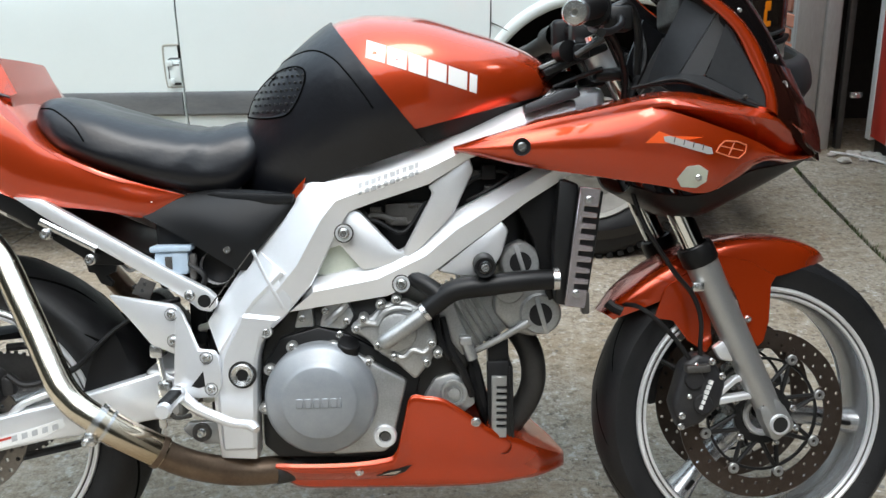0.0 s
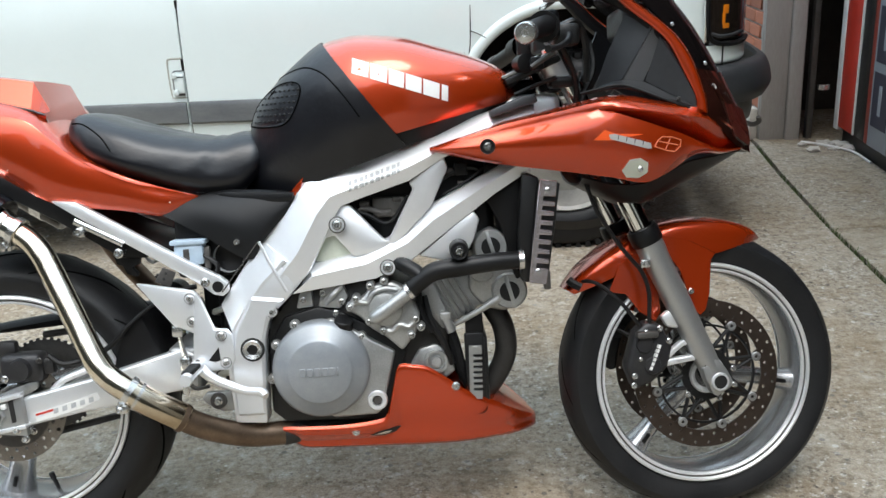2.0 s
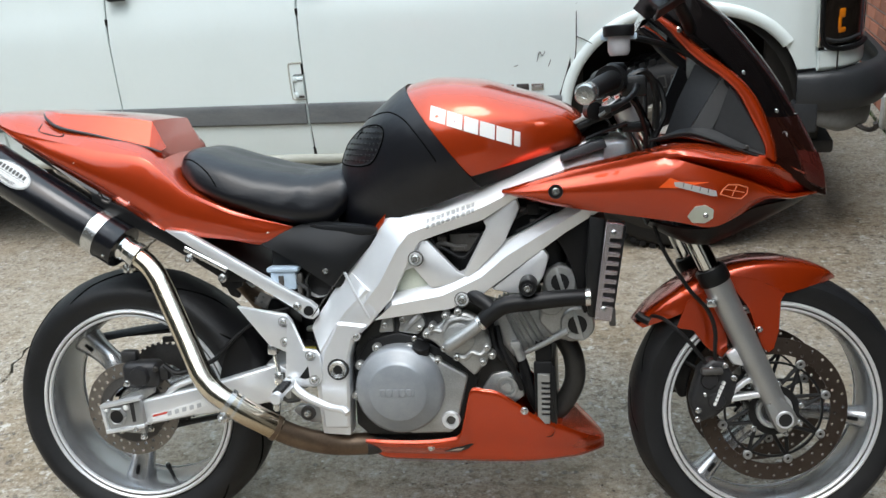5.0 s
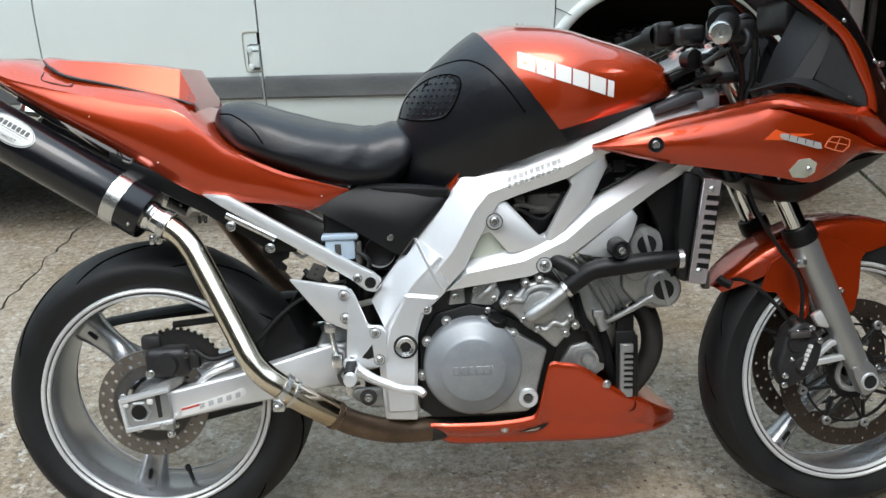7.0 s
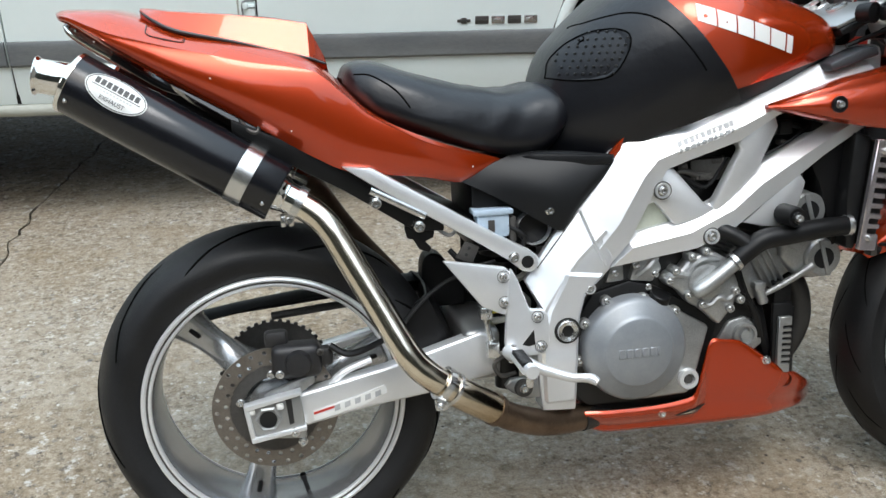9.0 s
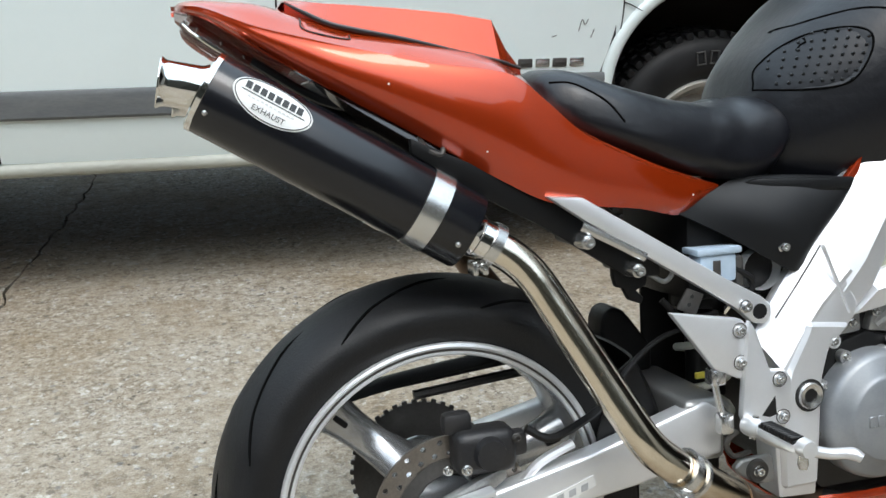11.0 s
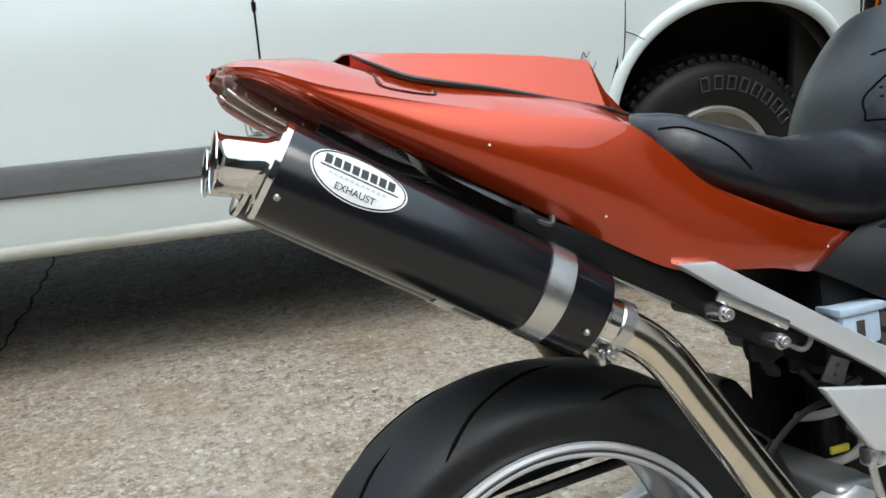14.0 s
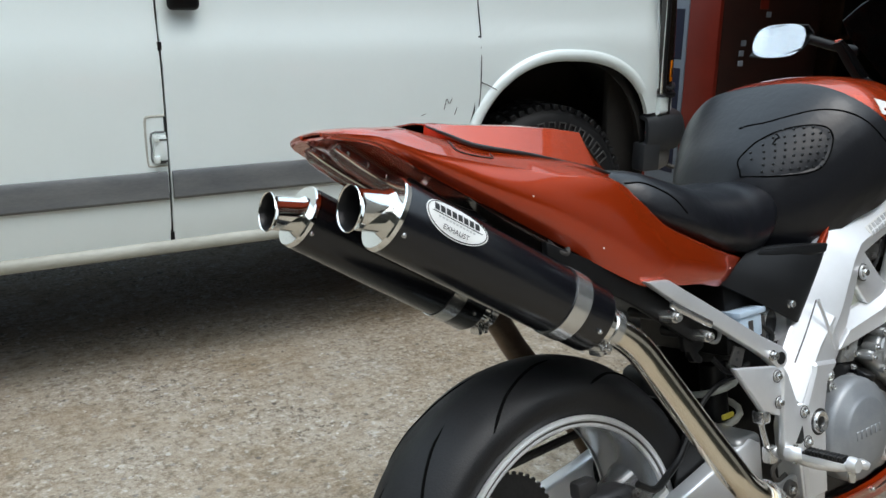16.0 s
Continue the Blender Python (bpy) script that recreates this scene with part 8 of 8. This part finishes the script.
bolt(plug, 1.272, -0.196, 0.731, 0.005)
part("flame_decal", on_fairing([(1.183, 0.790), (1.205, 0.808), (1.225, 0.800), (1.278, 0.796), (1.245, 0.792), (1.262, 0.789), (1.215, 0.788)], 0.002, 0.0012), RED_DECAL, fair_r, "bright red-orange streak")
part("grey_decal", on_fairing([(1.212, 0.799), (1.222, 0.800), (1.291, 0.779), (1.293, 0.769), (1.285, 0.769), (1.214, 0.791)], 0.002, 0.002), SILVER_DECAL, fair_r, "grey bar in place of model figures")
for k in range(4):
    x = 1.228 + k * 0.0155
    z = 0.7935 - (x - 1.214) * 0.295
    part("decal_gap", on_fairing([(x, z), (x + 0.0016, z), (x + 0.0036, z + 0.009), (x + 0.002, z + 0.009)], 0.002, 0.0026), DARK_STEEL, fair_r)
out = [(1.299, 0.772), (1.314, 0.789), (1.352, 0.781), (1.340, 0.760), (1.299, 0.772)]
part("outline_decal", tube([(x, fair_y(x, z) - 0.001, z) for x, z in out], 0.0011, 5, 2), PALE_RED, fair_r, "thin pale outline of a square figure")
part("outline_decal", tube([(x, fair_y(x, z) - 0.001, z) for x, z in ((1.307, 0.781), (1.346, 0.772))], 0.0009, 5, 2), PALE_RED, fair_r)
part("outline_decal", tube([(x, fair_y(x, z) - 0.001, z) for x, z in ((1.330, 0.785), (1.321, 0.766))], 0.0009, 5, 2), PALE_RED, fair_r)

# dark lower lip between the fairing and the mudguard
part("chin", surface([[(1.17, -0.16, 0.722), (1.17, -0.10, 0.705), (1.17, 0, 0.70), (1.17, 0.10, 0.705), (1.17, 0.16, 0.722)], [(1.23, -0.155, 0.705), (1.23, -0.11, 0.675), (1.23, 0, 0.668), (1.23, 0.11, 0.675), (1.23, 0.155, 0.705)], [(1.29, -0.155, 0.704), (1.285, -0.11, 0.662), (1.285, 0, 0.652), (1.285, 0.11, 0.662), (1.29, 0.155, 0.704)],
                      [(1.37, -0.14, 0.737), (1.38, -0.09, 0.698), (1.38, 0, 0.690), (1.38, 0.09, 0.698), (1.37, 0.14, 0.737)], [(1.44, -0.10, 0.745), (1.45, -0.07, 0.728), (1.46, 0, 0.722), (1.45, 0.07, 0.728), (1.44, 0.10, 0.745)], [(1.515, -0.03, 0.752), (1.515, -0.015, 0.75), (1.52, 0, 0.75), (1.515, 0.015, 0.75), (1.515, 0.03, 0.752)]], 4, 4, 0.004), BLACK_PLASTIC, bike, "black plastic chin of the fairing")

# upper fairing: a pillar strip on each side, the nose and the smoked screen
PILLAR_IN = [(1.385, 0.838), (1.381, 0.864), (1.357, 0.916), (1.336, 0.958), (1.307, 0.990), (1.250, 1.036), (1.206, 1.086), (1.181, 1.110)]
PILLAR_OUT = [(1.405, 0.828), (1.400, 0.863), (1.379, 0.924), (1.358, 0.961), (1.328, 0.995), (1.269, 1.042), (1.219, 1.091), (1.186, 1.114)]


def pillar():
    return surface([[(a[0], -0.176, a[1]), (a[0] + 0.002, -0.183, a[1]), ((a[0] + b[0]) / 2, -0.185, (a[1] + b[1]) / 2), (b[0] - 0.002, -0.182, b[1]), (b[0] + 0.004, -0.170, b[1] + 0.002)] for a, b in zip(PILLAR_IN, PILLAR_OUT)], 4, 3, 0.003)


pr = part("fairing_pillar", pillar(), ORANGE, bike, "copper-orange edge strip of the upper fairing")
part("fairing_pillar", flip(pillar()), ORANGE, bike, "copper-orange edge strip of the upper fairing")
for s in (-1, 1):
    part("pillar_lining", surface([[(a[0] - 0.006, s * (0.186 if s > 0 else 0.170), a[1] - 0.002), (a[0] - 0.002, s * 0.171, a[1] - 0.001), ((a[0] + b[0]) / 2, s * 0.172, (a[1] + b[1]) / 2), (b[0] + 0.002, s * 0.166, b[1])] for a, b in zip(PILLAR_IN, PILLAR_OUT)], 3, 3, 0.003), GREY_PLASTIC, bike, "black lining inside the strip")
bolt(pr, 1.227, -0.178, 1.083, 0.006)
NOSE = [[(1.404, -0.174, 0.824), (1.436, -0.148, 0.800), (1.482, -0.100, 0.764), (1.526, -0.050, 0.745), (1.543, 0, 0.743)], [(1.407, -0.173, 0.842), (1.440, -0.147, 0.832), (1.484, -0.098, 0.812), (1.519, -0.048, 0.802), (1.533, 0, 0.800)],
        [(1.403, -0.171, 0.864), (1.436, -0.146, 0.862), (1.472, -0.095, 0.857), (1.498, -0.047, 0.855), (1.510, 0, 0.855)], [(1.390, -0.170, 0.912), (1.414, -0.146, 0.910), (1.448, -0.09, 0.908), (1.474, -0.045, 0.908), (1.484, 0, 0.910)]]
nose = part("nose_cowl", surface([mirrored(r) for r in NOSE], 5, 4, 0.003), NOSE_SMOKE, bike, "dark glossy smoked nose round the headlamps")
for s in (-1, 1):
    hl = part("headlamp", surface([[(1.454, s * 0.135, 0.846), (1.486, s * 0.100, 0.838), (1.512, s * 0.058, 0.832)], [(1.466, s * 0.124, 0.815), (1.494, s * 0.096, 0.802), (1.524, s * 0.056, 0.792)], [(1.480, s * 0.106, 0.782), (1.504, s * 0.082, 0.768), (1.528, s * 0.054, 0.758)]], 4, 4, 0.003), RED_SMOKE, bike, "dark glossy headlamp lens")
    part("pilot_light", lathe([(0, -0.006), (0.006, -0.004), (0.007, 0.002)], (1.426, s * 0.148, 0.876), (0.6, s * 0.8, 0.1), 14), WHITE_DECAL, hl, "small white bulb")
SCREEN = [[(1.405, -0.140, 0.890), (1.45, -0.085, 0.905), (1.478, 0, 0.918)], [(1.375, -0.146, 0.945), (1.42, -0.09, 0.962), (1.448, 0, 0.972)], [(1.340, -0.148, 0.996), (1.382, -0.095, 1.018), (1.410, 0, 1.030)], [(1.275, -0.156, 1.062), (1.325, -0.10, 1.088), (1.355, 0, 1.100)], [(1.215, -0.162, 1.112), (1.262, -0.105, 1.145), (1.292, 0, 1.158)], [(1.165, -0.150, 1.155), (1.20, -0.10, 1.195), (1.228, 0, 1.210)]]
screen = part("windscreen", surface([mirrored(r) for r in SCREEN], 5, 5, 0.003), SMOKE, bike, "dark smoked windscreen")
for x, y, z in ((1.350, -0.150, 0.998), (1.413, -0.143, 0.922), (1.350, 0.150, 0.998), (1.413, 0.143, 0.922)):
    bolt(screen, x, y, z, 0.0038, ZINC, -1 if y < 0 else 1)


def plate(name, pts, parent, mat=None):
    """A flat plastic facet through three or four corners."""
    bm = bmesh.new()
    bm.faces.new([bm.verts.new(p) for p in pts])
    bmesh.ops.triangulate(bm, faces=bm.faces[:])
    bmesh.ops.recalc_face_normals(bm, faces=bm.faces)
    bmesh.ops.solidify(bm, geom=bm.faces[:], thickness=0.003)
    return part(name, bm, mat or GREY_PLASTIC, parent)


inner = part("inner_panel", surface([[(1.182, -0.166, 0.878), (1.238, -0.172, 0.885), (1.286, -0.174, 0.874), (1.386, -0.178, 0.840)], [(1.186, -0.150, 0.882), (1.243, -0.158, 0.899), (1.290, -0.160, 0.894), (1.380, -0.172, 0.850)]], 3, 4, 0.003), GREY_PLASTIC, bike, "black faceted inner fairing panel")
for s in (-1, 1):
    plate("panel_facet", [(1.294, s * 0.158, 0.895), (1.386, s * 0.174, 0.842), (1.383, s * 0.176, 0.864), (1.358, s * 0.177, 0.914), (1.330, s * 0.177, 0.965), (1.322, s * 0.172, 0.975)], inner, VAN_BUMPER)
    # middle facet painted paler for the light it reflects
    plate("panel_facet", [(1.250, s * 0.160, 0.897), (1.290, s * 0.160, 0.895), (1.330, s * 0.170, 0.978), (1.308, s * 0.172, 0.992)], inner, PANEL_SHEEN)
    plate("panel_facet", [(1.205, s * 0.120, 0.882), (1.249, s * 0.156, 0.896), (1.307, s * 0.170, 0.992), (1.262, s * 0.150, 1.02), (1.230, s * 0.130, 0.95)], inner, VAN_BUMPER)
part("panel_lip", tube([(1.17, -0.165, 0.878), (1.235, -0.172, 0.890), (1.27, -0.176, 0.882), (1.32, -0.18, 0.860), (1.372, -0.181, 0.840)], 0.0025, 8, 4), BLACK_PLASTIC, bike)
bolt(bike, 1.352, -0.178, 0.858, 0.004, DARK_STEEL)
part("instrument_pod", merge(box(1.27, 1.32, -0.09, 0.09, 0.985, 1.05, 0.015, 3)), BLACK_PLASTIC, bike, "black instrument pod")
part("upper_stay", tube([(1.115, -0.22, 1.078), (1.16, -0.19, 1.070), (1.22, -0.16, 1.052), (1.28, -0.15, 1.02)], 0.006, 8, 5), BLACK_PLASTIC, bike)

# -- mirrors
for s in (-1, 1):
    mm = part("mirror", surface([[(1.176, s * 0.264, 1.104), (1.170, s * 0.34, 1.094), (1.170, s * 0.414, 1.106)], [(1.225, s * 0.262, 1.14), (1.240, s * 0.34, 1.14), (1.225, s * 0.42, 1.14)], [(1.216, s * 0.270, 1.166), (1.214, s * 0.34, 1.177), (1.212, s * 0.410, 1.176)]], 5, 5, 0.004), BLACK_PLASTIC, bike, "black fairing mirror")
    glass = bmesh.new()
    vs = []
    for k in range(28):
        a = 2 * math.pi * k / 28
        cy, cz = math.copysign(abs(math.cos(a)) ** 0.65, math.cos(a)), math.copysign(abs(math.sin(a)) ** 0.8, math.sin(a))
        vs.append(glass.verts.new((1.190 + 0.024 * cz, s * (0.340 + 0.074 * cy), 1.137 + 0.041 * cz + 0.008 * cy)))
    glass.faces.new(vs)
    bmesh.ops.solidify(glass, geom=glass.faces[:], thickness=0.002)
    part("mirror_glass", glass, MIRROR_SILVER, mm, "mirror glass")
    part("mirror_stem", tube([(1.215, s * 0.27, 1.13), (1.235, s * 0.22, 1.105), (1.25, s * 0.165, 1.085)], 0.012, 10, 4), BLACK_PLASTIC, mm)

# -- handlebars and controls
for s in (-1, 1):
    hb = part("handlebar", tube([(1.060, s * 0.345, 0.980), (1.10, s * 0.25, 0.998), (1.135, s * 0.13, 1.008), (1.14, s * 0.10, 1.005)], 0.011, 12, 4), BLACK_METAL, bike, "black clip-on bar")
    part("grip", tube([(1.057, s * 0.352, 0.979), (1.078, s * 0.30, 0.990), (1.100, s * 0.25, 0.999)], [0.0165, 0.0175, 0.0185], 16, 4), HOSE, hb, "black rubber grip")
    e = Vector((-0.28, s * 1.0, -0.13)).normalized()
    be = part("bar_end", lathe([(0.010, -0.004), (0.0175, 0.0), (0.0185, 0.003), (0.0185, 0.030), (0.0165, 0.034), (0.006, 0.035), (0.005, 0.031), (0, 0.031)], (1.055, s * 0.352, 0.979), e, 28), ZINC if s < 0 else BLACK_METAL, hb, "round bar end weight")
    part("switch_block", merge(box(1.088, 1.128, s * 0.20 - 0.025, s * 0.20 + 0.025, 0.975, 1.030, 0.010, 3), lathe([(0.026, -0.02), (0.028, 0.02), (0, 0.02)], (1.098, s * 0.235, 0.999), e, 20)), BLACK_PLASTIC, hb, "black switch housing")
    part("lever", tube([(1.145, s * 0.21, 0.985), (1.135, s * 0.26, 0.970), (1.110, s * 0.32, 0.955), (1.085, s * 0.37, 0.948)], [0.007, 0.006, 0.005, 0.0065], 10, 5), BLACK_METAL, hb, "black hand lever")
    part("lever_mount", merge(box(1.115, 1.165, s * 0.195 - 0.02, s * 0.195 + 0.02, 0.965, 1.005, 0.008), tube([(1.13, s * 0.18, 1.0), (1.165, s * 0.17, 1.01), (1.185, s * 0.15, 0.97), (1.185, s * 0.14, 0.90)], 0.007, 8, 5)), BLACK_METAL, hb)
    part("yoke_arm", box(1.118, 1.175, s * 0.098 - 0.032, s * 0.098 + 0.032, 0.893, 0.915, 0.008), BLACK_METAL, bike, "black clamp arm")
    part("fork_cap", lathe([(0.026, -0.01), (0.026, 0.045), (0.022, 0.05), (0.010, 0.052), (0.009, 0.06), (0, 0.06)], (1.140, s * 0.098, 0.915), (-0.41, 0, 0.91), 24), ALLOY, bike, "silver fork cap")
    part("bar_clamp", box(1.112, 1.165, s * 0.11 - 0.03, s * 0.11 + 0.03, 0.975, 1.015, 0.010, 3), BLACK_METAL, bike)
rs = part("brake_reservoir", lathe([(0, 0.006), (0.016, 0.006), (0.0205, 0.014), (0.0205, 0.042), (0, 0.042)], (1.113, -0.235, 1.036), (0, 0, 1), 28), CLOUDY, bike, "cloudy brake fluid reservoir with a black cap")
part("reservoir_cap", lathe([(0.028, 0.040), (0.029, 0.044), (0.029, 0.058), (0.027, 0.060), (0, 0.060)], (1.113, -0.235, 1.036), (0, 0, 1), 28), BLACK_PLASTIC, rs, "black cap")
part("reservoir_lugs", box(1.080, 1.146, -0.24, -0.23, 1.070, 1.082, 0.003), BLUE_WHITE, rs)
part("yoke_plate", prism([(1.030, 0.914), (1.136, 0.956), (1.142, 0.944), (1.036, 0.902)], -0.13, 0.13, 0.004), BLACK_METAL, bike, "black top yoke")
part("yoke_face", prism([(1.024, 0.920), (1.134, 0.964), (1.136, 0.957), (1.030, 0.915)], -0.125, 0.125, 0.002), FORK_GREY, bike)
part("yoke_stem", lathe([(0.02, -0.02), (0.02, 0.03), (0, 0.032)], (1.115, 0, 0.93), (-0.4, 0, 0.91), 20), ZINC, bike)
part("ignition_cover", box(1.02, 1.10, -0.06, 0.06, 0.885, 0.915, 0.01), BLACK_PLASTIC, bike)
for pts, r in (([(1.13, -0.14, 1.0), (1.19, -0.10, 0.99), (1.205, -0.11, 0.93), (1.18, -0.12, 0.87), (1.17, -0.12, 0.80), (1.175, -0.12, 0.72)], 0.0065), ([(1.11, -0.20, 0.985), (1.145, -0.17, 0.95), (1.165, -0.14, 0.90), (1.165, -0.13, 0.86)], 0.0055),
               ([(1.04, -0.10, 0.90), (1.08, -0.13, 0.93), (1.12, -0.14, 0.96)], 0.005), ([(1.05, -0.12, 0.885), (1.09, -0.13, 0.90), (1.13, -0.13, 0.912)], 0.0045)):
    part("control_cable", tube(pts, r, 8, 6), HOSE, bike, "black control cable")
part("cable_knob", merge(lathe([(0, -0.02), (0.016, -0.018), (0.018, 0.01), (0, 0.015)], (1.065, -0.16, 0.940), (0.4, -1, 0), 16), box(1.075, 1.10, -0.19, -0.17, 0.925, 0.950, 0.005)), BLACK_PLASTIC, bike)
part("cable_adjuster", tube([(1.075, -0.20, 0.930), (1.10, -0.20, 0.945), (1.12, -0.20, 0.955)], 0.005, 8, 3), DARK_STEEL, bike)
part("duct", prism([(0.998, 0.842), (1.090, 0.868), (1.084, 0.884), (1.060, 0.880), (0.996, 0.856)], -0.160, -0.10, 0.004), DUCT_GREY, bike, "grey plastic cover over the frame end")
part("stand_leg", tube([(0.52, 0.10, 0.26), (0.58, 0.21, 0.17), (0.64, 0.325, 0.085)], 0.011, 10, 4), BLACK_METAL, bike, "black side stand")
part("stand_foot", box(0.62, 0.67, 0.31, 0.35, 0.071, 0.085, 0.004), BLACK_METAL, bike)

# -- bricks of the garage front, where they can be seen
def brick_wall():
    me = None
    for row in range(0, 26):
        z = 0.035 + row * 0.075
        for col in range(0, 5):
            y0 = 0.055 + col * 0.225 - (0.1125 if row % 2 else 0)
            if y0 < 0.05:
                y0 += 0.0
            if y0 < 0.0:
                continue
            if me is None:
                ob = part("brick", box(-0.011, 0.02, 0.0, 0.215, -0.0325, 0.0325, 0.004, 1), BRICK, garage)
                me = ob.data
            else:
                ob = new("brick", me)
                ob.parent = garage
            ob.location = (0.012, y0, z)


brick_wall()



def settle():
    """Nothing lies deeper than thing, part, sub-part: deeper pieces move up to the sub-part's own part."""
    def depth(o):
        return 1 + depth(o.parent) if o.parent else 1
    deep = [o for o in bpy.data.objects if depth(o) > 3]
    while deep:
        for o in deep:
            p = o.parent
            m = p.matrix_basis @ o.matrix_basis
            o.parent = p.parent
            o.matrix_basis = m
        deep = [o for o in bpy.data.objects if depth(o) > 3]


settle()
